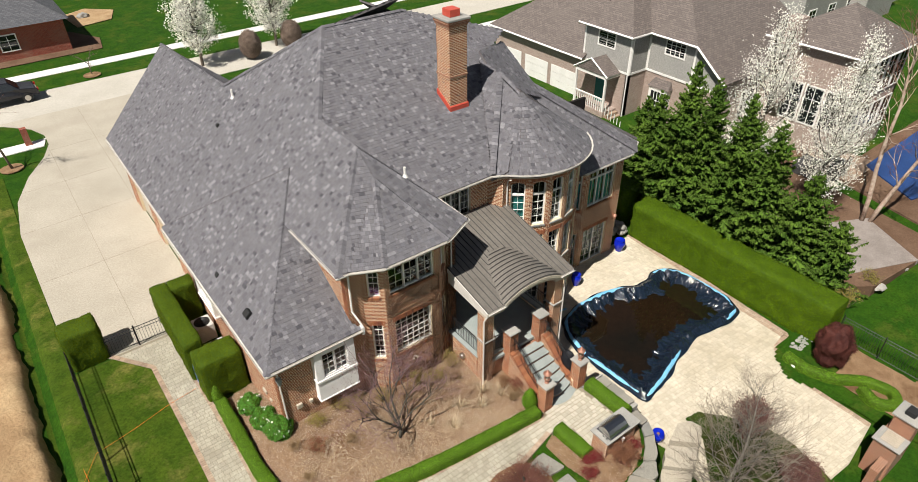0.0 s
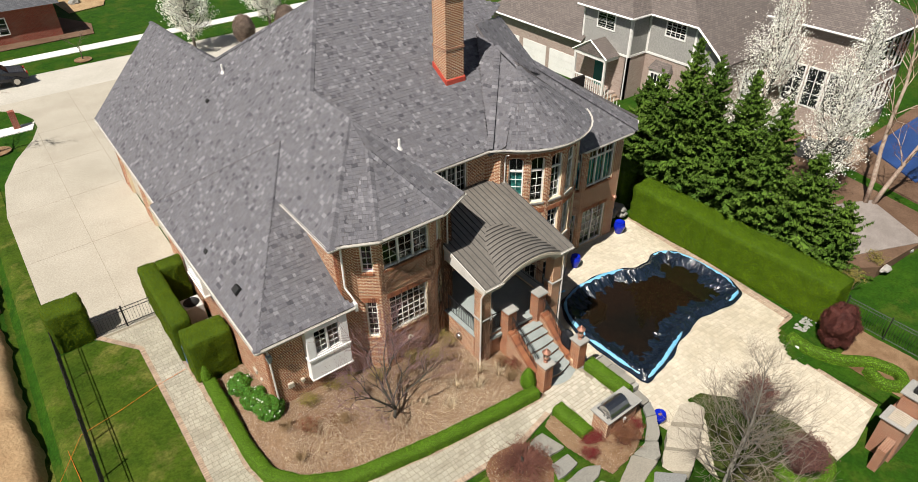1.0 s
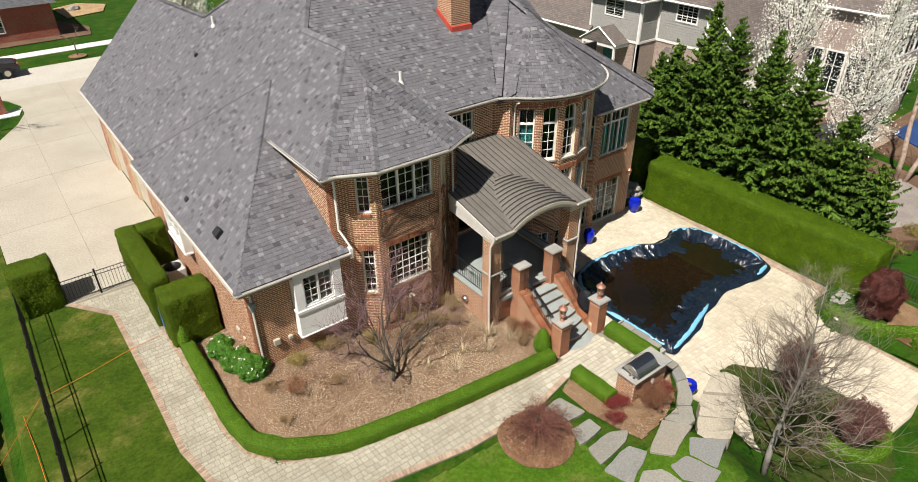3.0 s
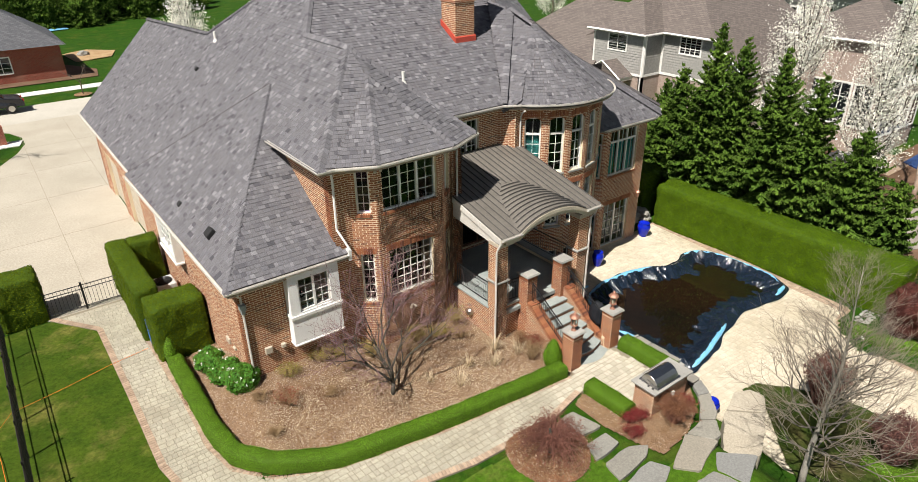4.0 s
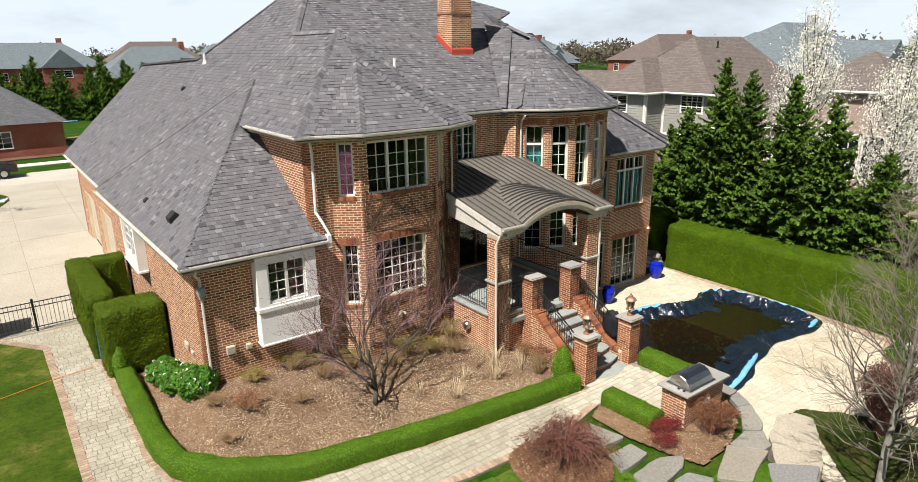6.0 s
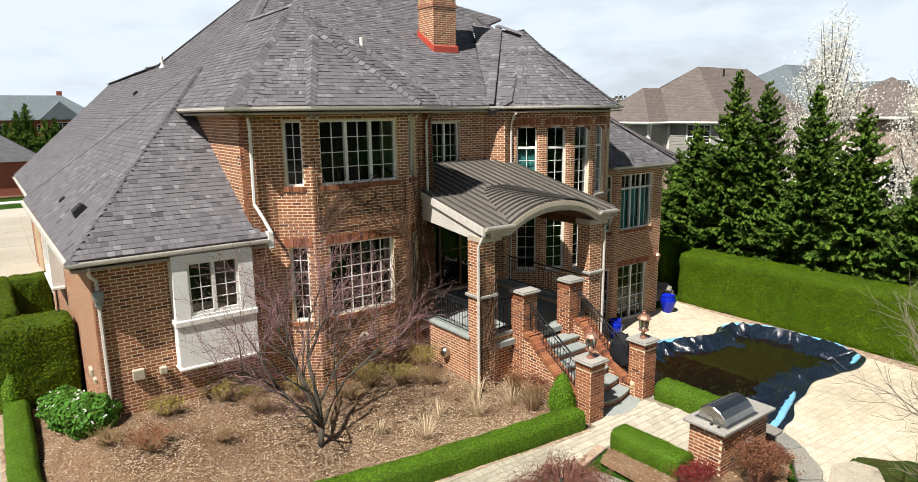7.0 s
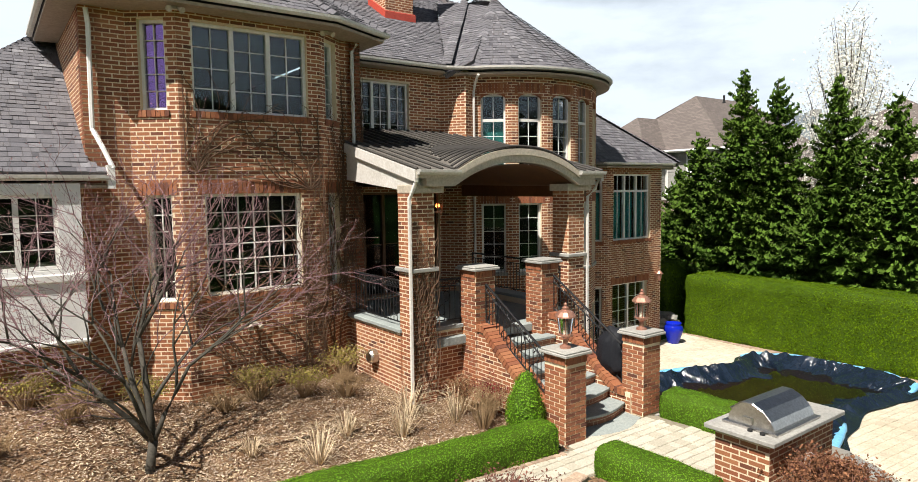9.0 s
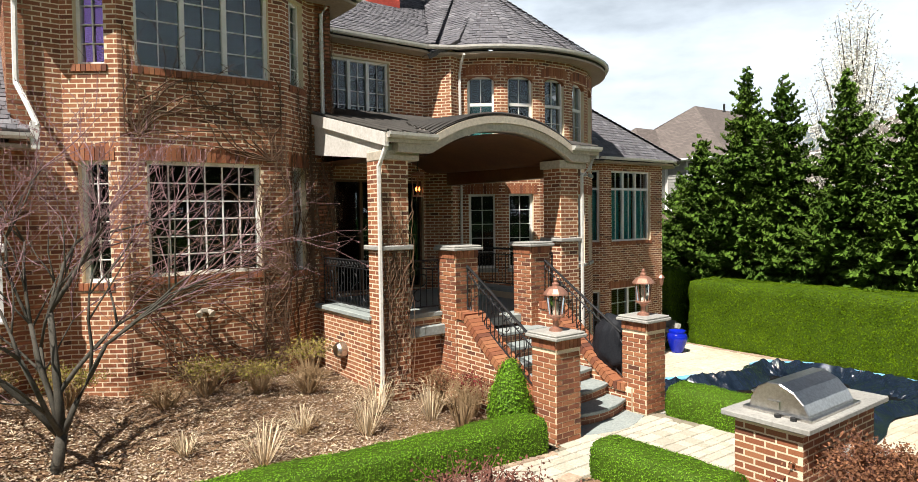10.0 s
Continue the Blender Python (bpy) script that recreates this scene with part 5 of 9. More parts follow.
for y, s in ((2.1, 0.15), (1.55, 0.08)):
    part("wall_vent", boxes((0.28, 0.35, y - s, y + s, 1.25 - s * 0.6, 1.25 + s * 0.6)), "cream", house, "cream low wall vent", bevel=0.015)

# ---- porch ----
PX0, PX1, PY0, PY1 = 7.72, 12.15, -2.15, 2.48
AX0, AX1, ARISE = 8.5, 11.5, 0.42


def arch_rise(x):
    if not AX0 < x < AX1:
        return 0.0
    t = (x - AX0) / (AX1 - AX0) * 2 - 1
    return ARISE * (1 - abs(t) ** 2.2) * (1 if abs(t) < 0.9 else 1)


def porch_plane(y):
    return 4.1 + 0.235 * (y - PY0)


def porch_z(x, y):
    r = arch_rise(x)
    return max(porch_plane(y), 4.1 + r + 0.06 * (y - PY0)) if r > 0 else porch_plane(y)


def grid_surface(bm, xs, ys, z, dz=0.0):
    rows = [[bm.verts.new((x, y, z(x, y) + dz)) for x in xs] for y in ys]
    for r0, r1 in zip(rows, rows[1:]):
        for i in range(len(xs) - 1):
            bm.faces.new((r0[i], r0[i + 1], r1[i + 1], r1[i]))
    return rows


xs = [PX0 + (PX1 - PX0) * i / 88 for i in range(89)]
ys = [PY0 + (PY1 - PY0) * j / 60 for j in range(61)]
bm = bmesh.new()
grid_surface(bm, xs, ys, porch_z)
porch_roof = part("porch_roof", bm, "metal_roof", house, "bronze standing-seam metal porch roof with an eyebrow arch", smooth=True)
bm = bmesh.new()
grid_surface(bm, [PX0 + 0.12 + (PX1 - PX0 - 0.24) * i / 60 for i in range(61)], [PY0 + 0.12 + (PY1 - PY0 - 0.14) * j / 10 for j in range(11)], lambda x, y: 4.1 + arch_rise(x) + 0.02 * (y - PY0), -0.3)
part("porch_ceiling", bm, "wood_ceiling", house, "dark stained wood porch ceiling", smooth=True)


def seam(pts):
    bm = bmesh.new()
    tube(bm, pts, 0.024, 4)
    return part("seam", bm, "seam_metal", porch_roof)


k = 0
x = PX0 + 0.02
while x < PX1:
    yy = [y for y in ys if arch_rise(x) <= 0 or porch_plane(y) >= 4.1 + arch_rise(x) + 0.06 * (y - PY0) - 0.002]
    if len(yy) > 1:
        seam([(x, yy[0], porch_z(x, yy[0]) + 0.02), (x, yy[-1], porch_z(x, yy[-1]) + 0.02)])
    x += 0.245
y = PY0 + 0.04
while y < 0.6:
    run = [x for x in xs if arch_rise(x) > 0 and 4.1 + arch_rise(x) + 0.06 * (y - PY0) > porch_plane(y)]
    if len(run) > 3:
        seam([(x, y, porch_z(x, y) + 0.02) for x in run[::3] + [run[-1]]])
    y += 0.2


def strip(name, xs, y0, y1, top, bot, mat, label=""):
    bm = bmesh.new()
    cols = [[bm.verts.new((x, y, z)) for y, z in ((y0, top(x)), (y1, top(x)), (y1, bot(x)), (y0, bot(x)))] for x in xs]
    for a, b in zip(cols, cols[1:]):
        for k in range(4):
            bm.faces.new((a[k], a[(k + 1) % 4], b[(k + 1) % 4], b[k]))
    bm.faces.new(cols[0])
    bm.faces.new(cols[-1][::-1])
    return part(name, bm, mat, house, label)


strip("fascia", xs, PY0 - 0.02, PY0 + 0.05, lambda x: 4.075 + arch_rise(x), lambda x: 3.96 + arch_rise(x), "cream", "cream arched fascia")
strip("fascia", xs[4:-4], PY0 + 0.02, PY0 + 0.3, lambda x: 3.965 + arch_rise(x), lambda x: 3.83 + arch_rise(x) * 1.01, "cream", "cream arched beam over the stairs")
gutter([(PX0, PY0 - 0.02), (AX0 + 0.05, PY0 - 0.02)], 4.12, 0.09)
gutter([(AX1 - 0.05, PY0 - 0.02), (PX1, PY0 - 0.02)], 4.12, 0.09)
for x0, x1 in ((PX0 - 0.03, PX0 + 0.04), (PX1 - 0.04, PX1 + 0.03)):
    bm = bmesh.new()
    vs = [bm.verts.new(c) for c in ((x0, PY0, 3.9), (x1, PY0, 3.9), (x1, 0.35, 4.5), (x0, 0.35, 4.5), (x0, PY0, 4.09), (x1, PY0, 4.09), (x1, 0.35, 4.68), (x0, 0.35, 4.68))]
    for f in ((0, 1, 2, 3), (4, 5, 6, 7), (0, 1, 5, 4), (1, 2, 6, 5), (2, 3, 7, 6), (3, 0, 4, 7)):
        bm.faces.new([vs[i] for i in f])
    part("rake_fascia", bm, "gutter", house)
bm = bmesh.new()
wedge = [(-1.95, 3.74), (0.38, 3.98), (0.38, 4.5), (-1.95, 3.95)]
wv = [[bm.verts.new((x, y, z)) for y, z in wedge] for x in (7.75, 7.95)]
bm.faces.new(wv[0])
bm.faces.new(wv[1][::-1])
for k in range(4):
    bm.faces.new((wv[0][k], wv[1][k], wv[1][(k + 1) % 4], wv[0][(k + 1) % 4]))
part("beam", bm, "gutter", house, "off-white panelled porch beam")
# dark brown paints in the shade on this beam; the other is off-white
part("beam", boxes((11.7, 11.95, -1.9, 2.0, 3.6, 3.95)), "wood_ceiling", house, "porch beam in dark brown for the shade it lies in")
for x0, x1 in ((7.74, 8.35), (11.3, 11.98)):
    part("capital", boxes((x0, x1, -2.02, -1.5, 3.72, 3.86)), "cream", house, "cream column capital", bevel=0.01)

# floor, base walls, columns
part("porch_floor", boxes((7.95, 11.95, -1.9, 2.4, 1.05, 1.2)), "bluestone", house, "grey bluestone porch floor", bevel=0.01)
for p0, p1, z0 in (((7.75, 0.4), (7.75, -1.55), -0.1), ((8.12, -1.78), (8.92, -1.78), -0.1), ((10.9, -1.78), (11.4, -1.78), -1.7), ((11.95, -1.55), (11.95, 2.2), -1.7)):
    w = wall_part(p0, p1, -2.2, 1.33, skin_from=z0, name="porch_wall")
    m = frame_at(p0, p1)
    bm = boxes((-0.0, math.dist(p0, p1), -0.05, 0.33, 1.33, 1.4))
    bmesh.ops.transform(bm, matrix=m, verts=bm.verts)
    part("coping", bm, "bluestone", w, "bluestone coping", bevel=0.01)


def square_pier(name, cx, cy, half, z0, z1, label, single=False, ledge=None, parent=None, cap=0.075):
    """A square brick pier with proud bricks and a stone cap."""
    pier = part(name, boxes((cx - half, cx + half, cy - half, cy + half, z0, z1)), "mortar", parent or house, label)
    corners = [(cx - half, cy - half), (cx + half, cy - half), (cx + half, cy + half), (cx - half, cy + half)]
    if not single:
        for a, b in zip(corners, corners[1:] + corners[:1]):
            brick_skin(a, b, z0, z1, [], pier)
    if ledge:
        part("ledge", boxes((cx - half - 0.06, cx + half + 0.06, cy - half - 0.06, cy + half + 0.06, ledge, ledge + 0.075)), "stone", pier, "pale stone ledge", bevel=0.015)
    if cap:
        bm = boxes((cx - half - 0.07, cx + half + 0.07, cy - half - 0.07, cy + half + 0.07, z1, z1 + cap * 0.6), (cx - half - 0.05, cx + half + 0.05, cy - half - 0.05, cy + half + 0.05, z1 + cap * 0.6, z1 + cap))
        part("cap", bm, "stone", pier, "pale stone cap", bevel=0.01)
        for a, b in zip(corners, corners[1:] + corners[:1]):
            m = frame_at(a, b)
            n = round(2 * half / 0.073)
            for k in range(n):
                loose_brick(pier, m, 2 * half * k / n + 0.004, 2 * half * (k + 1) / n - 0.004, -0.02, 0.0, z1 - 0.12, z1 - 0.002)
    return pier, corners


square_pier("column", 7.97, -1.72, 0.22, -0.1, 3.74, "tall brick porch column overgrown with bare vines", ledge=2.4, cap=0)
square_pier("column", 11.62, -1.72, 0.22, -1.7, 3.74, "tall brick porch column", ledge=2.4, cap=0)
PIERS = []
for cx, cy, z0, z1, lab in ((9.08, -1.97, -0.05, 2.36, "brick newel pier at the head of the stairs"), (10.68, -1.93, -0.05, 2.36, "brick newel pier at the head of the stairs"), (8.99, -4.2, -0.05, 1.32, "brick pier at the foot of the stairs"), (10.88, -4.12, -0.05, 1.32, "brick pier at the foot of the stairs")):
    PIERS.append((*square_pier("pier", cx, cy, 0.215, z0, z1, lab, single=True), z0, z1))

# cheek walls with rowlock copings, and steps
def cheek_top(y):
    """Height of the cheek walls down the stairs."""
    return 1.38 if y > -2.4 else max(0.34, 1.38 - 0.72 * (-2.4 - y) - 0.06 * (1 - math.exp(-(-2.4 - y) * 6)))


for x0, x1 in ((8.88, 9.2), (10.62, 10.94)):
    bm = bmesh.new()
    yy = [-1.8 - 0.1 * k for k in range(24)]
    a = [[bm.verts.new((x, y, z)) for x, y, z in ((x0, y, -0.3), (x1, y, -0.3), (x1, y, cheek_top(y)), (x0, y, cheek_top(y)))] for y in yy]
    for r0, r1 in zip(a, a[1:]):
        for k in range(4):
            bm.faces.new((r0[k], r0[(k + 1) % 4], r1[(k + 1) % 4], r1[k]))
    bm.faces.new(a[0])
    bm.faces.new(a[-1][::-1])
    w = part("cheek_wall", bm, "mortar", house, "brick cheek wall beside the stairs")
    brick_skin((x0, -1.8), (x0, -4.1), -0.05, 1.38, [], w, top=lambda u: cheek_top(-1.8 - u) - 0.04)
    brick_skin((x1, -4.1), (x1, -1.8), -0.05, 1.38, [], w, top=lambda u: cheek_top(-4.1 + u) - 0.04)
    y = -2.2
    while y > -4.0:
        z, zn = cheek_top(y), cheek_top(y - 0.07)
        ang = math.degrees(math.atan2(z - zn, 0.07))
        bm = boxes((x0 - 0.03, x1 + 0.03, -0.066, 0.0, -0.06, 0.055))
        bmesh.ops.transform(bm, matrix=pose(0, y, z, ang, 0, 0), verts=bm.verts)
        ob = part("brick", bm, "brick_single", w)
        y -= 0.074 * math.cos(radians(ang))


def bowed(x0, x1, yf, yb, bulge, n=12):
    front = [(x0 + (x1 - x0) * k / n, yf - bulge * math.sin(math.pi * k / n)) for k in range(n + 1)]
    return front + [(x1, yb), (x0, yb)]


for k in range(7):
    z = 1.2 - 0.171 * (k + 1)
    yf = -2.05 - 0.325 * (k + 1)
    bulge = (0, 0.0, 0.05, 0.08, 0.12, 0.16, 0.2)[k]
    last = k == 6
    x0, x1 = (9.21, 10.61)
    bm = bmesh.new()
    prism(bm, bowed(x0, x1, yf + 0.03, yf + 0.5, bulge), -0.1, z - 0.05)
    st = part("stair_step", bm, "brick", house, "brick riser", uv=True)
    bm = bmesh.new()
    prism(bm, bowed(x0, x1, yf - 0.01, yf + 0.36, bulge), z - 0.05, z)
    part("tread", bm, "bluestone", st, "bluestone tread", bevel=0.008)


# wrought iron railings
def railing(p0, p1, h, label, scroll=True, gap=0.11):
    """A railing from p0 to p1 (feet), which may slope."""
    p0, p1 = Vector(p0), Vector(p1)
    d = p1 - p0
    flat_d = Vector((d.x, d.y, 0)).normalized()
    up = Vector((0, 0, 1))
    r = thing("railing", (p0 + p1) / 2, label, "railing", "iron railings of the porch")
    for z, t in ((h, 0.02), (0.08, 0.013), (h - 0.12, 0.01)):
        bm = bmesh.new()
        tube(bm, [p0 + up * z, p1 + up * z], t, 6)
        part("rail", bm, "iron", r)
    n = max(2, round(d.length / gap))
    for k in range(n + 1):
        q = p0 + d * (k / n)
        bm = bmesh.new()
        tube(bm, [q + up * (0.0 if k in (0, n) else 0.08), q + up * (h if k in (0, n) else h - 0.12)], 0.012 if k in (0, n) else 0.008, 5)
        part("baluster", bm, "iron", r)
    if scroll:
        m = max(1, round(d.length / 0.45))
        for k in range(m):
            c = p0 + d * ((k + 0.5) / m) + up * (h * 0.48)
            for s in (1, -1):
                bm = bmesh.new()
                pts = []
                for i in range(15):
                    a = i / 14 * 4.2
                    rr = 0.13 * (1 - i / 18)
                    pts.append(c + flat_d * (s * (0.02 + rr * math.sin(a))) + up * (s * (0.15 - rr * math.cos(a))))
                tube(bm, pts, 0.009, 4)
                part("scroll", bm, "iron", r)
        for k in range(n):
            bm = bmesh.new()
            c = p0 + d * ((k + 0.5) / n) + up * (h - 0.06)
            tube(bm, [c + flat_d * 0.04 * math.cos(i * 1.0472) + up * 0.04 * math.sin(i * 1.0472) for i in range(7)], 0.006, 4, caps=False)
            part("ring", bm, "iron", r)
    return r


railing((7.85, 0.3, 1.4), (7.85, -1.45, 1.4), 0.8, "black wrought iron railing with scrolls above the porch wall")
railing((8.2, -1.68, 1.4), (8.85, -1.75, 1.4), 0.8, "black wrought iron railing with scrolls above the porch wall")
railing((10.92, -1.75, 1.4), (11.38, -1.72, 1.4), 0.8, "black wrought iron railing with scrolls above the porch wall")
railing((11.8, -1.45, 1.4), (11.8, 1.7, 1.4), 0.8, "black wrought iron railing with scrolls above the porch wall", scroll=False)
railing((9.08, -2.2, 1.4), (9.08, -3.95, 0.3), 0.72, "black wrought iron stair railing with scrolls")
railing((10.78, -2.15, 1.4), (10.78, -3.88, 0.32), 0.72, "black wrought iron stair railing with scrolls")


def post_lantern(x, y, z):
    lan = thing("lantern", (x, y, z), "copper post lantern with glass sides on a stone cap", "lantern", "lanterns on the stair piers")
    bm = bmesh.new()
    lathe(bm, [(0.0, 0), (0.09, 0), (0.085, 0.03), (0.04, 0.05), (0.035, 0.13), (0.07, 0.17), (0.12, 0.19), (0.12, 0.21), (0, 0.21)], (x, y, z), 12)
    part("base", bm, "copper", lan, smooth=False)
    bm = bmesh.new()
    lathe(bm, [(0.085, 0.21), (0.12, 0.48), (0.0, 0.48)], (x, y, z), 8)
    g = part("glass", bm, "glass", lan)
    g.visible_shadow = False
    for k in range(8):
        a = k * math.pi / 4
        bm = bmesh.new()
        tube(bm, [(x + 0.09 * math.cos(a), y + 0.09 * math.sin(a), z + 0.21), (x + 0.125 * math.cos(a), y + 0.125 * math.sin(a), z + 0.48)], 0.007, 4)
        part("bar", bm, "copper", lan)
    bm = bmesh.new()
    lathe(bm, [(0.03, 0.21), (0.03, 0.4), (0, 0.42)], (x, y, z), 8)
    part("candle", bm, "cream", lan)
    bm = bmesh.new()
    lathe(bm, [(0.0, 0.47), (0.165, 0.47), (0.16, 0.49), (0.11, 0.55), (0.05, 0.58), (0.05, 0.61), (0.025, 0.63), (0.03, 0.66), (0, 0.69)], (x, y, z), 12)
    part("hood", bm, "copper", lan)


post_lantern(8.99, -4.2, 1.395)
post_lantern(10.88, -4.12, 1.395)

def hanging_lantern(x, y, z):
    """A porch lantern on a chain, its small flames lit."""
    lan = thing("lantern", (x, y, z), "dark copper porch lantern hanging on a chain with lit flames", "lantern")
    bm = bmesh.new()
    tube(bm, [(x, y, z + 0.48), (x, y, z + 0.98)], 0.008, 5)
    part("chain", bm, "iron", lan)
    bm = bmesh.new()
    lathe(bm, [(0.0, 0.5), (0.14, 0.44), (0.15, 0.42), (0.0, 0.42)], (x, y, z), 8)
    part("hood", bm, "copper", lan)
    bm = bmesh.new()
    lathe(bm, [(0.0, 0.0), (0.1, 0.0), (0.11, 0.03), (0.0, 0.04)], (x, y, z), 8)
    part("base", bm, "copper", lan)
    for k in range(6):
        a = k * math.pi / 3
        bm = bmesh.new()
        tube(bm, [(x + 0.1 * math.cos(a), y + 0.1 * math.sin(a), z + 0.02), (x + 0.14 * math.cos(a), y + 0.14 * math.sin(a), z + 0.43)], 0.008, 4)
        part("bar", bm, "copper", lan)
    for dx in (-0.035, 0.035):
        bm = bmesh.new()
        lathe(bm, [(0.0, 0.1), (0.016, 0.13), (0.012, 0.17), (0.0, 0.2)], (x + dx, y, z), 8)
        part("flame", bm, "flame", lan, "small orange flame")


hanging_lantern(9.94, 0.5, 3.28)


def flood_light(x, y, z, label):
    lamp = thing("flood_light", (x, y, z), label, "flood light", "small flood lights on the turret")
    part("mount", boxes((x - 0.05, x + 0.05, y - 0.03, y + 0.03, z - 0.03, z + 0.03)), "cream", lamp, bevel=0.008)
    for s in (-1, 1):
        bm = bmesh.new()
        lathe(bm, [(0.02, 0.0), (0.03, 0.03), (0.05, 0.1), (0.045, 0.105), (0, 0.09)], (0, 0, 0), 12)
        bmesh.ops.transform(bm, matrix=pose(x + s * 0.06, y - 0.02, z, 118, 0, s * 25), verts=bm.verts)
        part("head", bm, "cream", lamp)


def wall_lantern(x, y, z):
    lan = thing("lantern", (x, y, z), "copper wall lantern on the sunroom corner", "lantern")
    part("bracket", boxes((x - 0.05, x + 0.05, y + 0.1, y + 0.13, z - 0.05, z + 0.3), (x - 0.015, x + 0.015, y, y + 0.1, z + 0.28, z + 0.31)), "copper", lan)
    bm = bmesh.new()
    lathe(bm, [(0.0, 0.0), (0.05, 0.02), (0.09, 0.26), (0.0, 0.26)], (x, y - 0.02, z), 8)
    part("cage", bm, "copper", lan)
    bm = bmesh.new()
    lathe(bm, [(0.0, 0.26), (0.12, 0.26), (0.06, 0.34), (0.0, 0.38)], (x, y - 0.02, z), 8)
    part("hood", bm, "copper", lan)


wall_lantern(20.6, 2.67, 0.55)
flood_light(5.71, -0.09, 1.53, "small cream flood light low on the turret wall")
flood_light(4.6, -0.3, 6.57, "small cream flood light under the turret eave")
flood_light(7.15, -0.14, 6.57, "small cream flood light under the turret eave")

# round dryer vent low on the porch wall
bm = bmesh.new()
lathe(bm, [(0.0, 0.16), (0.1, 0.15), (0.13, 0.1), (0.13, 0.0)], (0, 0, 0), 16)
bmesh.ops.transform(bm, matrix=pose(7.74, -0.62, 0.75, 0, -90, 0), verts=bm.verts)
part("wall_vent", bm, "steel", house, "round stainless wall vent")
# black cover thrown over the stair railing
bm = bmesh.new()
bmesh.ops.create_icosphere(bm, subdivisions=4, radius=1.0)
for v in bm.verts:
    c = v.co.copy()
    fold = 0.16 * noise.noise(Vector((c.y * 5.0, c.x * 5.0, c.z * 1.3))) + 0.06 * noise.noise(c * 7.0)
    wide = 1.0 + 0.35 * max(0.0, -c.z)
    v.co = Vector((c.x * 0.2 * wide, c.y * 0.33 * wide, c.z * 0.46)) * (1 + fold)
bmesh.ops.transform(bm, matrix=pose(10.9, -3.5, 0.88, 0, 0, 0), verts=bm.verts)
tagged(part("draped_cover", bm, "black_cloth", None, smooth=True), "creased black vinyl cover draped over the stair railing", "cover")
# ---- plants ----
def leaf(vs, fs, p, size, rng, up=0.3, aspect=0.6, nrm=None):
    """One small folded leaf."""
    d = Vector((rng.gauss(0, 1), rng.gauss(0, 1), rng.gauss(0, 1) + up))
    d = (d * 0.34 + nrm * 1.4).normalized() if nrm else d.normalized()
    a = d.orthogonal().normalized()
    a.rotate(Matrix.Rotation(rng.uniform(0, 6.28), 3, d))
    b = d.cross(a)
    s = size * rng.uniform(0.7, 1.3)
    i = len(vs)
    p = Vector(p)
    vs += [p - a * s, p + b * s * aspect, p + a * s, p - b * s * aspect]
    fs.append((i, i + 1, i + 2, i + 3))


def rounded_block(x0, x1, y0, y1, z0, z1, r, step=0.16, wob=0.035, seed=0):
    """A clipped hedge body: a box with rounded top edges and an uneven face."""
    bm = bmesh.new()
    box(bm, x0, x1, y0, y1, z0, z1)
    cuts = max(1, int(max(x1 - x0, y1 - y0, z1 - z0) / step))
    for axis, length in ((0, x1 - x0), (1, y1 - y0), (2, z1 - z0)):
        n = int(length / step)
        lo = (x0, y0, z0)[axis]
        for k in range(1, n + 1):
            co, no = [0, 0, 0], [0, 0, 0]
            co[axis], no[axis] = lo + length * k / (n + 1), 1
            bmesh.ops.bisect_plane(bm, geom=bm.verts[:] + bm.edges[:] + bm.faces[:], plane_co=co, plane_no=no)
    for v in bm.verts:
        c = Vector((min(max(v.co.x, x0 + r), x1 - r), min(max(v.co.y, y0 + r), y1 - r), min(v.co.z, z1 - r)))
        d = v.co - c
        if d.length > r:
            v.co = c + d.normalized() * r
        n = noise.noise(v.co * 1.7 + Vector((seed, 0, 0))) * wob * 1.5 + noise.noise(v.co * 5.0 + Vector((seed, 3, 0))) * wob
        if d.length > 1e-4:
            v.co += d.normalized() * n
    return bm


def surface_leaves(bm, per_m2, size, rng, proud=0.03):
    vs, fs = [], []
    bm.normal_update()
    for f in bm.faces:
        if f.normal.z < -0.5:
            continue
        n = per_m2 * f.calc_area()
        k = int(n) + (rng.random() < n - int(n))
        co = [v.co for v in f.verts]
        for _ in range(k):
            i = rng.randrange(1, len(co) - 1)
            a, b = rng.random(), rng.random()
            if a + b > 1:
                a, b = 1 - a, 1 - b
            p = co[0] + (co[i] - co[0]) * a + (co[i + 1] - co[0]) * b + f.normal * rng.uniform(-0.01, proud)
            leaf(vs, fs, p, size, rng, 0.5, nrm=f.normal)
    return [tuple(v) for v in vs], fs


def foliage_thing(name, bm, core, leaf_mat, at, label, category, per_m2, size, seed=1, proud=0.03, group=""):
    rng = random.Random(seed)
    t = thing(name, at, label, category, group)
    vs, fs = surface_leaves(bm, per_m2, size, rng, proud)
    part("core", bm, core, t, smooth=True)
    tagged(raw("leaves", vs, fs, leaf_mat, t), kind="stuff")
    return t


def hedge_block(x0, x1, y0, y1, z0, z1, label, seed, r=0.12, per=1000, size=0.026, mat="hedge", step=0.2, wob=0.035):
    return foliage_thing("hedge", rounded_block(x0, x1, y0, y1, z0, z1, r, step, wob, seed), "core_shade", mat, ((x0 + x1) / 2, (y0 + y1) / 2, z0), label, "hedge", per, size, seed)


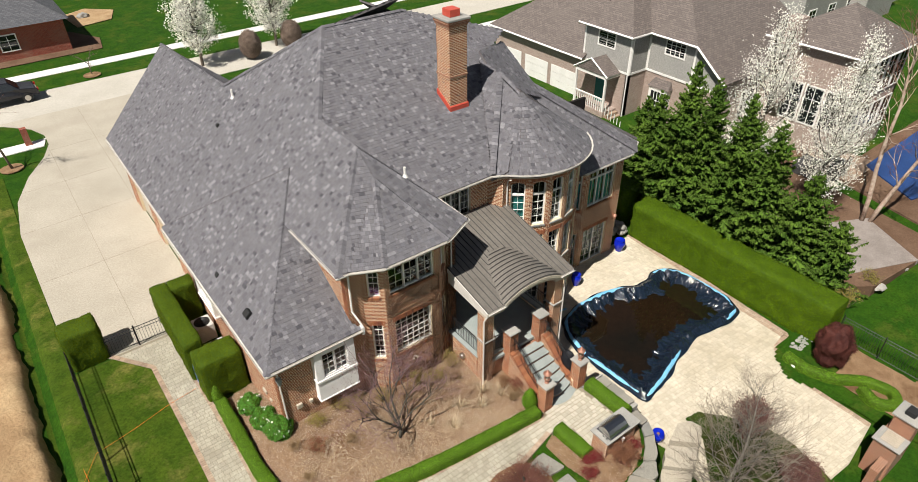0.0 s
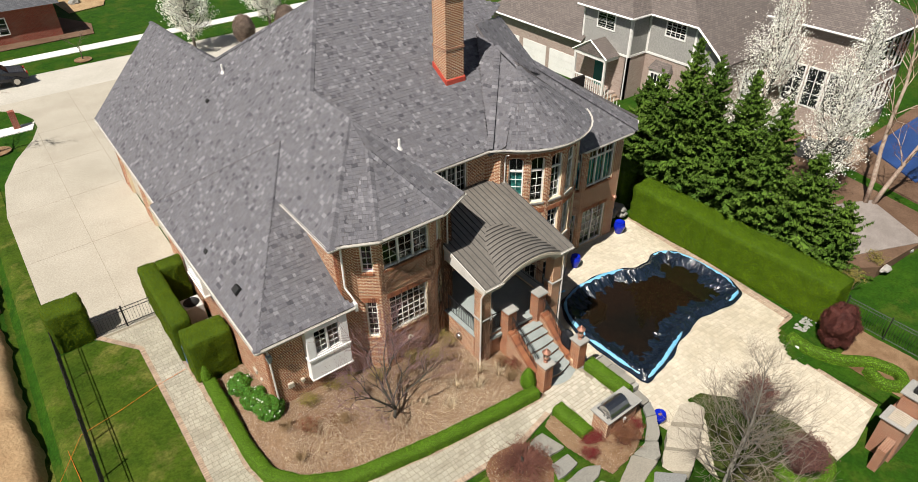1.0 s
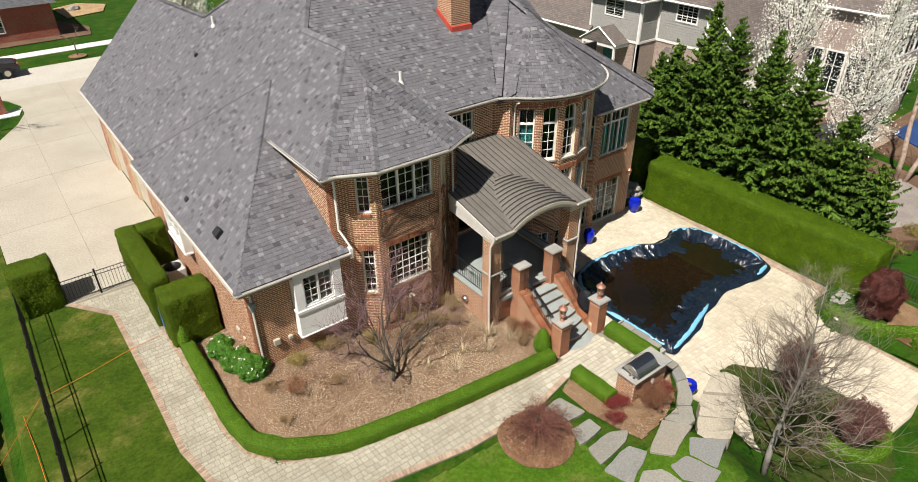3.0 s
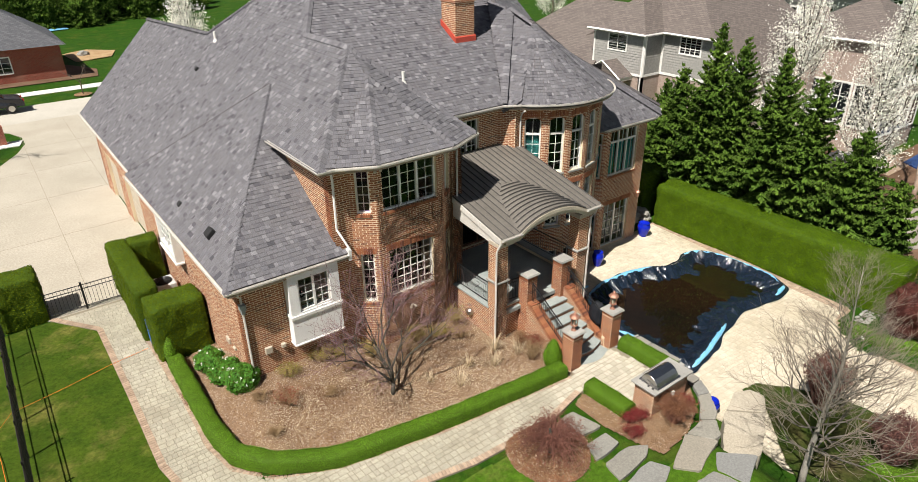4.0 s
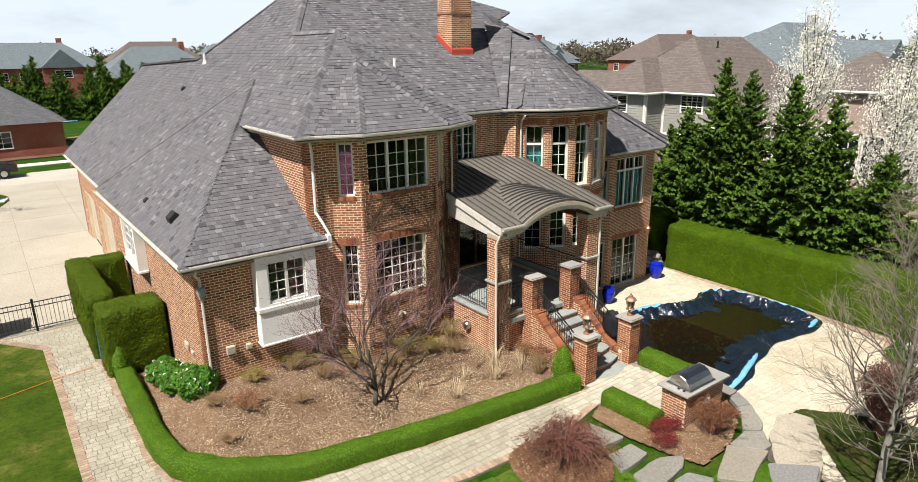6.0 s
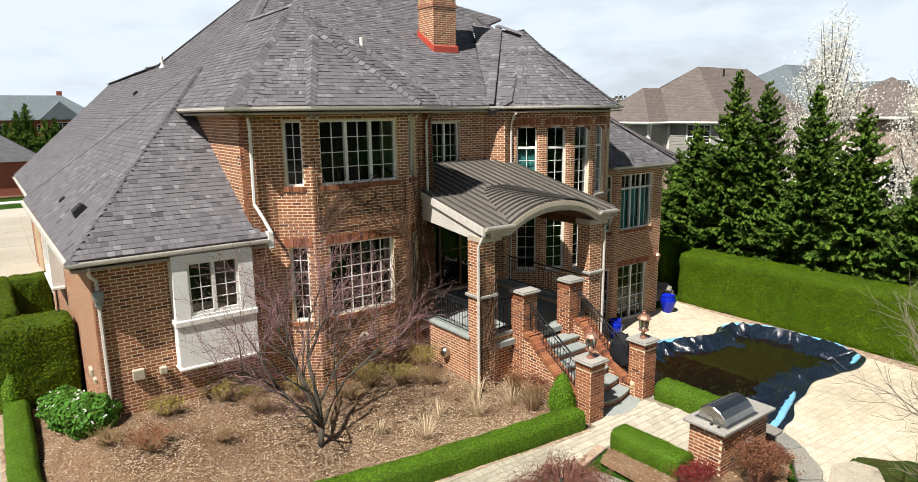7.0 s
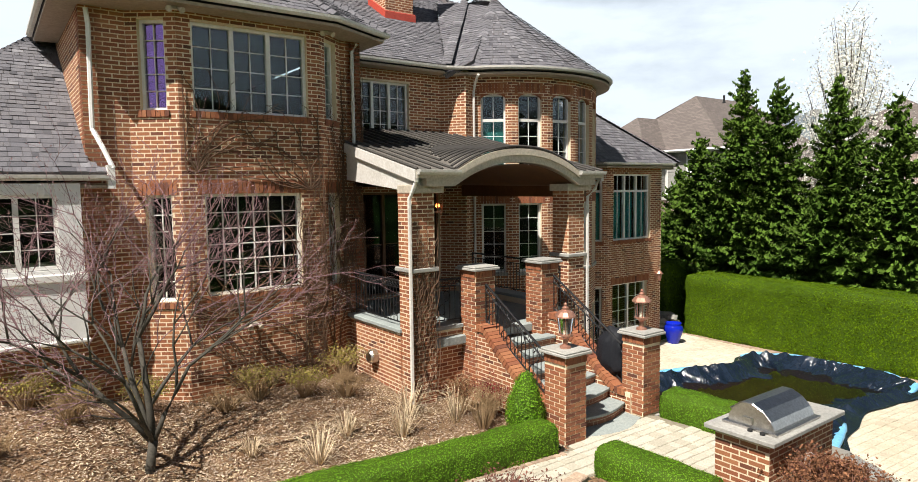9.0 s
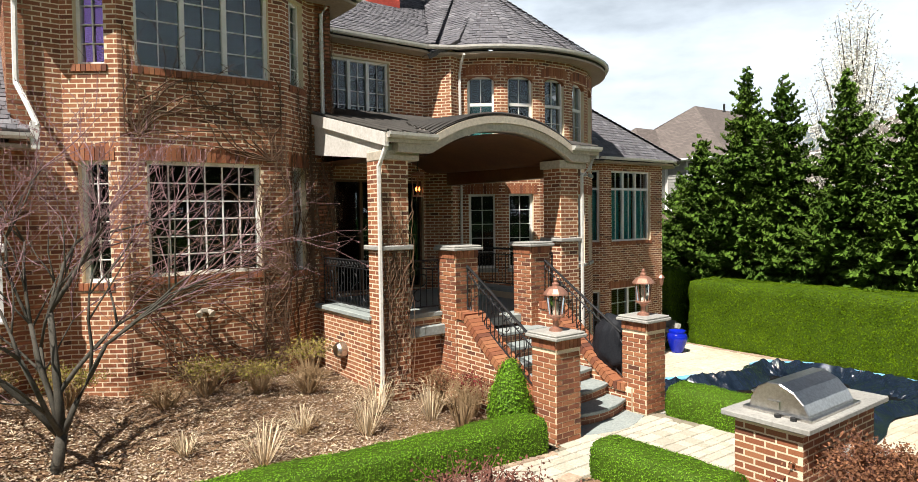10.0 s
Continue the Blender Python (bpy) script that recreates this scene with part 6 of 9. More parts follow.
def ribbon_hedge(line, width, h, label, seed, per=4600, size=0.0105, z=None):
    """A low clipped hedge along a line."""
    bm = bmesh.new()
    pts = []
    for a, b in zip(line, line[1:]):
        n = max(1, int(math.dist(a, b) / 0.12))
        pts += [(a[0] + (b[0] - a[0]) * k / n, a[1] + (b[1] - a[1]) * k / n) for k in range(n)]
    pts.append(line[-1])
    for _ in range(6):
        pts = [pts[0]] + [((a[0] + 2 * b[0] + c[0]) / 4, (a[1] + 2 * b[1] + c[1]) / 4) for a, b, c in zip(pts, pts[1:], pts[2:])] + [pts[-1]]
    prof = [(-0.5, -0.05), (-0.53, 0.35), (-0.5, 0.8), (-0.38, 0.98), (-0.12, 1.02), (0.12, 1.02), (0.38, 0.98), (0.5, 0.8), (0.53, 0.35), (0.5, -0.05)]
    rings = []
    for i, p in enumerate(pts):
        a, b = pts[max(i - 1, 0)], pts[min(i + 1, len(pts) - 1)]
        t = Vector((b[0] - a[0], b[1] - a[1], 0)).normalized()
        s = Vector((-t.y, t.x, 0))
        g = z if z is not None else ground_z(*p)
        ring = []
        for u, v in prof:
            q = Vector((p[0], p[1], g + v * h)) + s * (u * width)
            q += Vector((0, 0, 1)) * 0.03 * noise.noise(q * 2.5) + s * 0.03 * noise.noise(q * 3.1 + Vector((7, seed, 0)))
            ring.append(bm.verts.new(q))
        rings.append(ring)
    for r0, r1 in zip(rings, rings[1:]):
        for k in range(len(prof) - 1):
            bm.faces.new((r0[k], r0[k + 1], r1[k + 1], r1[k]))
    bm.faces.new(rings[0])
    bm.faces.new(rings[-1][::-1])
    bmesh.ops.recalc_face_normals(bm, faces=bm.faces)
    return foliage_thing("hedge", bm, "core_shade", "boxwood", (*pts[0], 0), label, "hedge", per, size, seed, 0.02)


def ball_shrub(x, y, z, rx, rz, label, core, mat, seed, per=600, size=0.035, name="shrub", cone=0.0, flowers=None, wob=0.18, category="shrub", group=""):
    bm = bmesh.new()
    bmesh.ops.create_icosphere(bm, subdivisions=4, radius=1.0)
    for v in bm.verts:
        n = 1 + wob * noise.noise(v.co * 2.2 + Vector((seed, 0, 0))) + 0.5 * wob * noise.noise(v.co * 5 + Vector((0, seed, 0)))
        w = 1 - cone * (v.co.z * 0.5 + 0.5)
        v.co = Vector((x + v.co.x * rx * n * w, y + v.co.y * rx * n * w, z + rz + v.co.z * rz * n))
    t = foliage_thing(name, bm, core, mat, (x, y, z), label, category, per, size, seed, rx * 0.12, group)
    if flowers:
        rng = random.Random(seed + 5)
        fv, ff = [], []
        for _ in range(flowers):
            d = Vector((rng.gauss(0, 1), rng.gauss(0, 1), abs(rng.gauss(0.4, 0.8)))).normalized()
            c = Vector((x + d.x * rx * 1.06, y + d.y * rx * 1.06, z + rz + d.z * rz * 1.06))
            for _ in range(7):
                leaf(fv, ff, c + Vector((rng.gauss(0, 0.015), rng.gauss(0, 0.015), rng.gauss(0, 0.015))), 0.028, rng)
        tagged(raw("flowers", [tuple(v) for v in fv], ff, "flower", t), "small white flower heads", kind="stuff")
    return t


def grow(segs, tips, p, d, length, r, depth, rng, spread, droop, ratio, kids, rise, thin=0.55):
    """Branching: collects tapered segments, and twig ends."""
    n = 3
    q = p.copy()
    pts, rad = [q.copy()], [r]
    for k in range(n):
        d = (d + Vector((rng.gauss(0, 0.12), rng.gauss(0, 0.12), rng.gauss(0, 0.08) + rise - droop))).normalized()
        q = q + d * (length / n)
        pts.append(q.copy())
        rad.append(r * (1 - 0.38 * (k + 1) / n))
    segs.append((pts, rad, depth))
    if depth == 0:
        tips.append((q, d))
        return
    for k in range(kids):
        ax = d.orthogonal().normalized()
        ax.rotate(Matrix.Rotation(rng.uniform(0, 6.28), 3, d))
        nd = d.copy()
        nd.rotate(Matrix.Rotation(radians(rng.uniform(*spread)), 3, ax))
        at = pts[-1] if k < 2 else pts[rng.randrange(1, 3)]
        grow(segs, tips, at, nd, length * ratio * rng.uniform(0.8, 1.15), r * thin, depth - 1, rng, spread, droop, ratio, kids, rise, thin)


def skeleton_mesh(name, segs, mat, parent, lo, hi):
    bm = bmesh.new()
    for pts, rad, depth in segs:
        if lo <= depth <= hi:
            tube(bm, pts, rad, 6 if depth > 2 else (4 if depth > 1 else 3), caps=depth > 2)
    if bm.verts:
        me = bpy.data.meshes.new(name)
        bm.to_mesh(me)
        bm.free()
        return link_mesh(name, me, mat, parent, smooth=True)
    bm.free()


def bare_tree(x, y, z, h, label, seed, bark="bark", twig="twig", depth=5, spread=(18, 42), droop=0.0, ratio=0.72, kids=3, rise=0.03, r=0.1, trunk=0.3, stems=1, leaves=None, lean=(0, 0), name="tree", category="tree", per_tip=6, leaf_size=0.05, tip_spread=0.2, group=""):
    rng = random.Random(seed)
    t = thing(name, (x, y, z), label, category, group)
    segs, tips = [], []
    for s in range(stems):
        a = 6.28 * s / max(1, stems) + seed
        d = Vector((lean[0] + (0.35 * math.cos(a) if stems > 1 else 0), lean[1] + (0.35 * math.sin(a) if stems > 1 else 0), 1)).normalized()
        grow(segs, tips, Vector((x + 0.04 * math.cos(a), y + 0.04 * math.sin(a), z - 0.05)), d, h * trunk, r, depth, rng, spread, droop, ratio, kids, rise)
    skeleton_mesh("trunk", segs, bark, t, depth - 1, depth)
    lm = skeleton_mesh("limb", segs, bark, t, 2, depth - 2)
    if lm:
        tagged(lm, kind="stuff")
    tw = skeleton_mesh("twig", segs, twig, t, 0, 1)
    if tw:
        tagged(tw, kind="stuff")
    if leaves:
        vs, fs = [], []
        for q, d in tips:
            for _ in range(per_tip):
                leaf(vs, fs, q + Vector((rng.gauss(0, tip_spread), rng.gauss(0, tip_spread), rng.gauss(0, tip_spread))), leaf_size, rng)
        tagged(raw("crown", [tuple(v) for v in vs], fs, leaves, t), kind="stuff")
    return t


def blossom_tree(x, y, z, h, rad, seed, n=6500, mat="blossom", size=0.055, label="flowering pear tree in full white blossom", group="flowering pear trees"):
    """An upright pear: a fan of steep limbs, blossom in clumps along them."""
    rng = random.Random(seed)
    t = thing("tree", (x, y, z), label, "tree", group)
    trunk = bmesh.new()
    tube(trunk, [(x, y, z - 0.1), (x + 0.02, y, z + h * 0.2), (x, y + 0.03, z + h * 0.55), (x, y, z + h * 0.9)], [0.14, 0.12, 0.07, 0.015], 8)
    part("trunk", trunk, "bark", t)
    limbs = bmesh.new()
    clumps = []
    for k in range(46):
        a = rng.uniform(0, 6.28)
        f = rng.uniform(0.14, 0.75)
        base = Vector((x, y, z + h * f))
        reach = rad * (0.35 + 0.9 * math.sin(math.pi * min(1, f * 1.25 + 0.12))) * rng.uniform(0.6, 1.0)
        end = Vector((x + reach * math.cos(a), y + reach * math.sin(a), min(z + h * 0.99, base.z + h * rng.uniform(0.14, 0.34))))
        mid = base.lerp(end, 0.5) + Vector((reach * 0.15 * math.cos(a), reach * 0.15 * math.sin(a), -0.15))
        tube(limbs, [base, mid, end], [0.045, 0.028, 0.008], 4)
        for i in range(9):
            u = 0.25 + 0.75 * i / 8
            clumps.append((base.lerp(mid, u * 2) if u < 0.5 else mid.lerp(end, u * 2 - 1), 0.17 + 0.13 * rng.random()))
    clumps += [(Vector((x, y, z + h * (0.75 + 0.25 * i / 8))), 0.22) for i in range(9)]
    for c, s in clumps[::2]:
        a = rng.uniform(0, 6.28)
        tube(limbs, [c, c + Vector((0.3 * math.cos(a), 0.3 * math.sin(a), rng.uniform(0.2, 0.6)))], [0.012, 0.004], 3, caps=False)
    tagged(part("limb", limbs, "dark_bark", t), kind="stuff")
    vs, fs = [], []
    for _ in range(n):
        c, s = rng.choice(clumps)
        leaf(vs, fs, c + Vector((rng.gauss(0, s), rng.gauss(0, s), rng.gauss(0, s))), size, rng)
    tagged(raw("crown", [tuple(v) for v in vs], fs, mat, t), kind="stuff")
    return t


def spruce_tree(x, y, z, h, rad, seed, label="dense green spruce tree with drooping boughs", mat="spruce", dense=1.0, group="spruces behind the hedge", size=1.0):
    """Whorls of boughs; each bough carries many small needle sprays."""
    rng = random.Random(seed)
    t = thing("tree", (x, y, z), label, "tree", group)
    bm = bmesh.new()
    tube(bm, [(x, y, z - 0.1), (x, y, z + h * 0.5), (x, y, z + h)], [0.16, 0.09, 0.012], 7)
    part("trunk", bm, "bark", t)
    boughs = bmesh.new()
    vs, fs = [], []
    levels = int(h / 0.2)
    for k in range(levels):
        f = (k + rng.random() * 0.6) / levels
        zz = z + 0.15 + (h - 0.2) * f
        reach0 = 1.06 * rad * (1 - f) ** 0.88 * (0.92 + 0.1 * math.sin(k * 1.7)) + 0.12
        n = max(5, int((8 + 14 * (1 - f)) * dense))
        for j in range(n):
            a = 6.2832 * j / n + rng.uniform(-0.35, 0.35)
            reach = reach0 * (1 + 0.55 * noise.noise(Vector((1.3 * math.cos(a), 1.3 * math.sin(a), zz * 0.55 + seed * 5.1)))) * rng.uniform(0.6, 1.12)
            d = Vector((math.cos(a), math.sin(a), 0))
            base = Vector((x, y, zz + rng.uniform(-0.25, 0.25)))
            rise = 0.42 - 0.5 * (1 - f) + rng.gauss(0, 0.2)
            tip = base + d * reach + Vector((0, 0, reach * rise))
            mid = base + d * reach * 0.55 + Vector((0, 0, reach * (rise * 0.4 - 0.08)))
            if reach > 0.5:
                tube(boughs, [base, mid, tip], [0.02, 0.012, 0.004], 3, caps=False)
            side = Vector((-d.y, d.x, 0))
            m = max(3, int(reach / 0.085 * size ** -1))
            for i in range(m):
                u = (i + 0.6) / m
                c = base.lerp(mid, u / 0.55) if u < 0.55 else mid.lerp(tip, (u - 0.55) / 0.45)
                spread = (0.27 * reach * (1 - u) + 0.08) * rng.uniform(0.6, 1.25)
                for s in (-1, 1, -0.45, 0.45, rng.choice((-0.2, 0.2))):
                    o = side * s * rng.uniform(0.3, 1.0) * spread + d * spread * 0.5 + Vector((0, 0, rng.uniform(-0.1, 0.02)))
                    w = side * 0.022 * size + d * -0.03
                    wid = (d * 0.046 - side * s * 0.028 + Vector((0, 0, rng.uniform(-0.085, 0.085)))) * size * rng.uniform(0.7, 1.5)
                    i0 = len(vs)
                    e = c + o
                    vs += [c - wid, c + wid, e + wid * 0.4, e - wid * 0.4]
                    fs.append((i0, i0 + 1, i0 + 2, i0 + 3))
    tagged(part("bough", boughs, "bark", t), kind="stuff")
    tagged(raw("crown", [tuple(v) for v in vs], fs, mat, t), kind="stuff")
    return t


def grass_tuft(x, y, z, r, h, seed, label="dry tan ornamental grass tuft in the mulch"):
    rng = random.Random(seed)
    vs, fs = [], []
    for _ in range(90):
        a = rng.uniform(0, 6.28)
        lean = rng.uniform(0.1, 1.0)
        hh = h * rng.uniform(0.5, 1.1)
        b = Vector((x + 0.05 * math.cos(a), y + 0.05 * math.sin(a), z - 0.02))
        d = Vector((math.cos(a), math.sin(a), 0))
        s = Vector((-d.y, d.x, 0)) * 0.0038
        m = b + d * r * lean * 0.45 + Vector((0, 0, hh * 0.75))
        e = b + d * r * lean + Vector((0, 0, hh * (1 - 0.35 * lean)))
        i = len(vs)
        vs += [b - s, b + s, m + s, m - s, e]
        fs += [(i, i + 1, i + 2, i + 3), (i + 3, i + 2, i + 4)]
    ob = raw("grass_tuft", [tuple(v) for v in vs], fs, "grass_blade")
    return tagged(ob, label, "ornamental grass", "dry grass tufts in the bed", "thing")


def twig_shrub(x, y, z, r, h, seed, label, leaf_mat=None, n=52, twig="twig", per=8, size=0.022, group="", low=False):
    """A low deciduous shrub: many fine stems from one foot, few leaves."""
    rng = random.Random(seed)
    t = thing("shrub", (x, y, z), label, "shrub", group)
    bm = bmesh.new()
    vs, fs = [], []
    for _ in range(n):
        a = rng.uniform(0, 6.28)
        u = rng.uniform(0.2, 1.0)
        d = Vector((math.cos(a), math.sin(a), 0)) * r * u
        p = Vector((x, y, z - 0.02)) + d * 0.12
        m = p + d * (0.75 if low else 0.5) + Vector((rng.gauss(0, 0.03), rng.gauss(0, 0.03), h * 0.6))
        e = p + d * 0.95 + Vector((rng.gauss(0, 0.05), rng.gauss(0, 0.05), h * rng.uniform(0.75, 1.05) * (1.1 - 0.4 * u)))
        tube(bm, [p, m, e], [0.007, 0.005, 0.002], 3, caps=False)
        for i in range(6 if low else 3):
            q = p.lerp(m, rng.uniform(0.3, 1.0)) if i > 2 else m.lerp(e, rng.random())
            g = q + Vector((rng.gauss(0, 0.09), rng.gauss(0, 0.09), rng.uniform(0.02, 0.14)))
            tube(bm, [q, g], [0.004, 0.0015], 3, caps=False)
            if leaf_mat:
                for _ in range(per):
                    leaf(vs, fs, q.lerp(g, rng.uniform(0.2, 1.1)) + Vector((rng.gauss(0, 0.03), rng.gauss(0, 0.03), rng.gauss(0, 0.03))), size, rng)
    me = bpy.data.meshes.new("stem")
    bm.to_mesh(me)
    bm.free()
    tagged(link_mesh("stem", me, twig, t), kind="stuff")
    if leaf_mat:
        tagged(raw("leaves", [tuple(v) for v in vs], fs, leaf_mat, t), kind="stuff")
    return t


# clipped hedges
YEW = "tall dark green clipped yew hedge beside the driveway gate"
hedge_block(-5.4, -3.95, 9.1, 10.3, -0.1, 1.8, YEW, 1, mat="yew")
hedge_block(-1.55, -0.78, 5.55, 10.25, -0.1, 1.95, "tall clipped yew hedge screening the air conditioners", 2, mat="yew")
hedge_block(-0.82, 0.22, 9.4, 10.25, -0.1, 1.95, "tall clipped yew hedge screening the air conditioners", 3, mat="yew")
hedge_block(-1.42, 0.27, 4.02, 5.2, -0.1, 1.95, "broad block of clipped yew hedge before the air conditioners", 4, mat="yew")
hedge_block(22.75, 24.2, -8.5, 3.15, -1.75, 0.57, "long tall clipped hedge along the pool terrace", 5, r=0.18, per=1300, size=0.024, step=0.3)
hedge_block(22.9, 24.4, 4.0, 9.5, -1.7, 0.85, "tall clipped hedge beside the sunroom", 6, per=250, size=0.045, step=0.3)
BX = "low bright green clipped boxwood hedge edging the bed"
ribbon_hedge([(-1.08, 3.6), (-1.1, 1.5), (-1.12, -0.4), (-0.95, -1.7), (-0.25, -2.65), (1.2, -3.35), (4.0, -3.85), (6.5, -4.15), (8.5, -4.32)], 0.46, 0.42, BX, 7)
ribbon_hedge([(11.15, -4.5), (11.2, -6.45)], 0.5, 0.42, "low clipped boxwood hedge above the pool", 8, z=0.0)
ribbon_hedge([(8.6, -5.35), (8.65, -6.85)], 0.5, 0.4, "low clipped boxwood hedge beside the grill island", 9, z=0.0)
ball_shrub(8.5, -3.85, 0.0, 0.36, 0.52, "conical clipped boxwood at the foot of the stairs", "core_shade", "boxwood", 11, 2600, 0.016, "boxwood", 0.55, wob=0.06)
ball_shrub(-1.12, 3.75, 0.0, 0.24, 0.5, "small conical boxwood at the hedge end", "core_shade", "boxwood", 12, 900, 0.025, "boxwood", 0.45, wob=0.06)
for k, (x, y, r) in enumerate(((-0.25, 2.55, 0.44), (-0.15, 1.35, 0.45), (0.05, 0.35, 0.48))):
    ball_shrub(x, y, ground_z(x, y) - 0.12, r, r * 0.75, "rounded rhododendron with white flowers against the brick wall", "core_shade", "leaf_light", 20 + k, 800, 0.036, flowers=14, wob=0.25, group="rhododendrons by the wall")
# E garden: scroll hedge, dark red bush
ribbon_hedge([(20.7, -7.9), (20.6, -8.9), (21.0, -10.0), (22.0, -10.9), (22.3, -11.9), (21.6, -12.4), (21.0, -11.7), (21.4, -11.0)], 0.42, 0.4, "low clipped boxwood hedge in a scroll", 31, per=500, size=0.03, z=-1.6)
ball_shrub(22.0, -9.2, -1.65, 0.7, 1.08, "large rounded dark red barberry bush", "red_leaf", "red_leaf", 32, 900, 0.03, wob=0.28)
# bed planting
for k, (x, y, r, h, lm) in enumerate(((1.3, -0.15, 0.3, 0.35, "leaf_yellow"), (2.4, 0.0, 0.42, 0.45, "leaf_yellow"), (2.9, -0.7, 0.35, 0.4, None), (0.8, -1.1, 0.42, 0.36, "leaf_rust"), (0.2, -0.6, 0.25, 0.25, None), (0.1, -1.8, 0.2, 0.2, None), (5.6, -0.45, 0.5, 0.5, "leaf_yellow"), (6.3, -0.75, 0.4, 0.45, "leaf_yellow"), (7.2, -0.45, 0.5, 0.6, "leaf_yellow"), (6.9, -1.1, 0.35, 0.4, None), (5.0, -0.7, 0.4, 0.35, None), (3.9, -0.4, 0.4, 0.5, "leaf_yellow"), (2.0, -1.4, 0.22, 0.22, None), (3.0, 0.1, 0.3, 0.3, "leaf_yellow"), (8.3, -2.5, 0.25, 0.55, "leaf_brown"), (8.6, -2.9, 0.3, 0.6, "leaf_crimson"), (8.2, -3.2, 0.35, 0.6, None))):
    twig_shrub(x, y, ground_z(x, y), r * 1.2, h * 1.15, 40 + k, "low twiggy shrub leafing out in the mulch bed" if lm else "low bare twiggy shrub in the mulch bed", lm, 64, twig="twig_straw", per=5, size=0.016, group="low shrubs in the bed")
for k, (x, y, r, h) in enumerate(((5.6, -2.85, 0.7, 0.6), (7.45, -2.2, 0.75, 0.7), (7.0, -2.75, 0.65, 0.6), (8.0, -2.75, 0.7, 0.65), (6.3, -2.3, 0.5, 0.45), (4.9, -2.2, 0.4, 0.35))):
    grass_tuft(x, y, ground_z(x, y) + 0.02, r, h, 60 + k)


def spreading_tree(x, y, z, label, seed):
    """A low-forked ornamental: one leader and wide side limbs, all ending in fine upturned twigs."""
    rng = random.Random(seed)
    t = thing("tree", (x, y, z), label, "tree")
    bm = bmesh.new()
    tube(bm, [(x - 0.02, y, z - 0.08), (x, y, z + 0.12), (x + 0.05, y + 0.02, z + 0.42)], [0.075, 0.06, 0.055], 8)
    part("trunk", bm, "dark_bark", t, smooth=True)
    segs, tips = [], []
    fork = Vector((x + 0.05, y + 0.02, z + 0.38))
    for dx, dy, dz, ln, r in ((0.03, 0.0, 1, 1.4, 0.05), (-0.62, 0.3, 0.85, 1.2, 0.04), (0.42, -0.2, 0.95, 1.1, 0.034), (0.15, 0.4, 0.9, 1.05, 0.03), (-0.3, -0.35, 0.95, 1.15, 0.034), (-0.15, 0.2, 1.0, 1.3, 0.036)):
        grow(segs, tips, fork, Vector((dx, dy, dz)).normalized(), ln, r, 5, rng, (16, 48), 0.0, 0.77, 3, 0.04, 0.58)
    tagged(skeleton_mesh("limb", segs, "dark_bark", t, 3, 6), kind="stuff")
    tagged(skeleton_mesh("twig", segs, "twig_pink", t, 0, 2), kind="stuff")
    vs, fs = [], []
    for q, d in tips:
        for _ in range(2):
            leaf(vs, fs, q + d * rng.uniform(-0.05, 0.01), 0.013, rng)
    tagged(raw("bud", [tuple(v) for v in vs], fs, "bud_pink", t), kind="stuff")
    return t


spreading_tree(3.64, -2.1, ground_z(3.64, -2.1), "small bare ornamental tree with purplish twigs in the bed", 71)
# plants round the grill island
def weeping_maple(x, y, z, r, h, seed, label):
    """A dome of cascading fine stems over a short crooked trunk."""
    rng = random.Random(seed)
    t = thing("maple", (x, y, z), label, "maple")
    bm = bmesh.new()
    tube(bm, [(x, y, z - 0.05), (x + 0.05, y - 0.03, z + h * 0.35), (x - 0.02, y + 0.04, z + h * 0.75)], [0.07, 0.05, 0.03], 7)
    part("trunk", bm, "dark_bark", t)
    stems, vs, fs = bmesh.new(), [], []
    for _ in range(210):
        a = rng.uniform(0, 6.2832)
        d = Vector((math.cos(a), math.sin(a), 0))
        s = Vector((-d.y, d.x, 0))
        reach = r * rng.uniform(0.35, 1.05) * (1 + 0.12 * math.sin(3 * a + seed))
        peak = h * rng.uniform(0.75, 1.05) * (1 - 0.25 * reach / r)
        w = rng.gauss(0, 0.12)
        pts = []
        for k in range(6):
            u = k / 5
            pts.append(Vector((x, y, z + h * 0.3)) + d * reach * u + s * w * u * (1.4 - u) + Vector((rng.gauss(0, 0.02), rng.gauss(0, 0.02), (peak - h * 0.3) * math.sin(min(1.0, u * 1.7) * 1.57) - max(0.0, u - 0.55) * peak * 1.5 * rng.uniform(0.4, 1.0))))
        tube(stems, pts, [0.012, 0.009, 0.007, 0.005, 0.004, 0.002], 3, caps=False)
        for _ in range(5):
            k = rng.randrange(1, 5)
            q = pts[k].lerp(pts[k + 1], rng.random())
            e = q + d * rng.uniform(0.0, 0.16) + s * rng.gauss(0, 0.1) + Vector((0, 0, rng.gauss(0.0, 0.07)))
            tube(stems, [q, e], [0.004, 0.0015], 3, caps=False)
            for _ in range(6):
                leaf(vs, fs, q.lerp(e, rng.uniform(0.2, 1.2)) + Vector((rng.gauss(0, 0.03), rng.gauss(0, 0.03), rng.gauss(0, 0.03))), 0.016, rng)
    me = bpy.data.meshes.new("stem")
    stems.to_mesh(me)
    stems.free()
    tagged(link_mesh("stem", me, "maple_twig", t), kind="stuff")
    tagged(raw("leaves", [tuple(v) for v in vs], fs, "maple_leaf", t), kind="stuff")


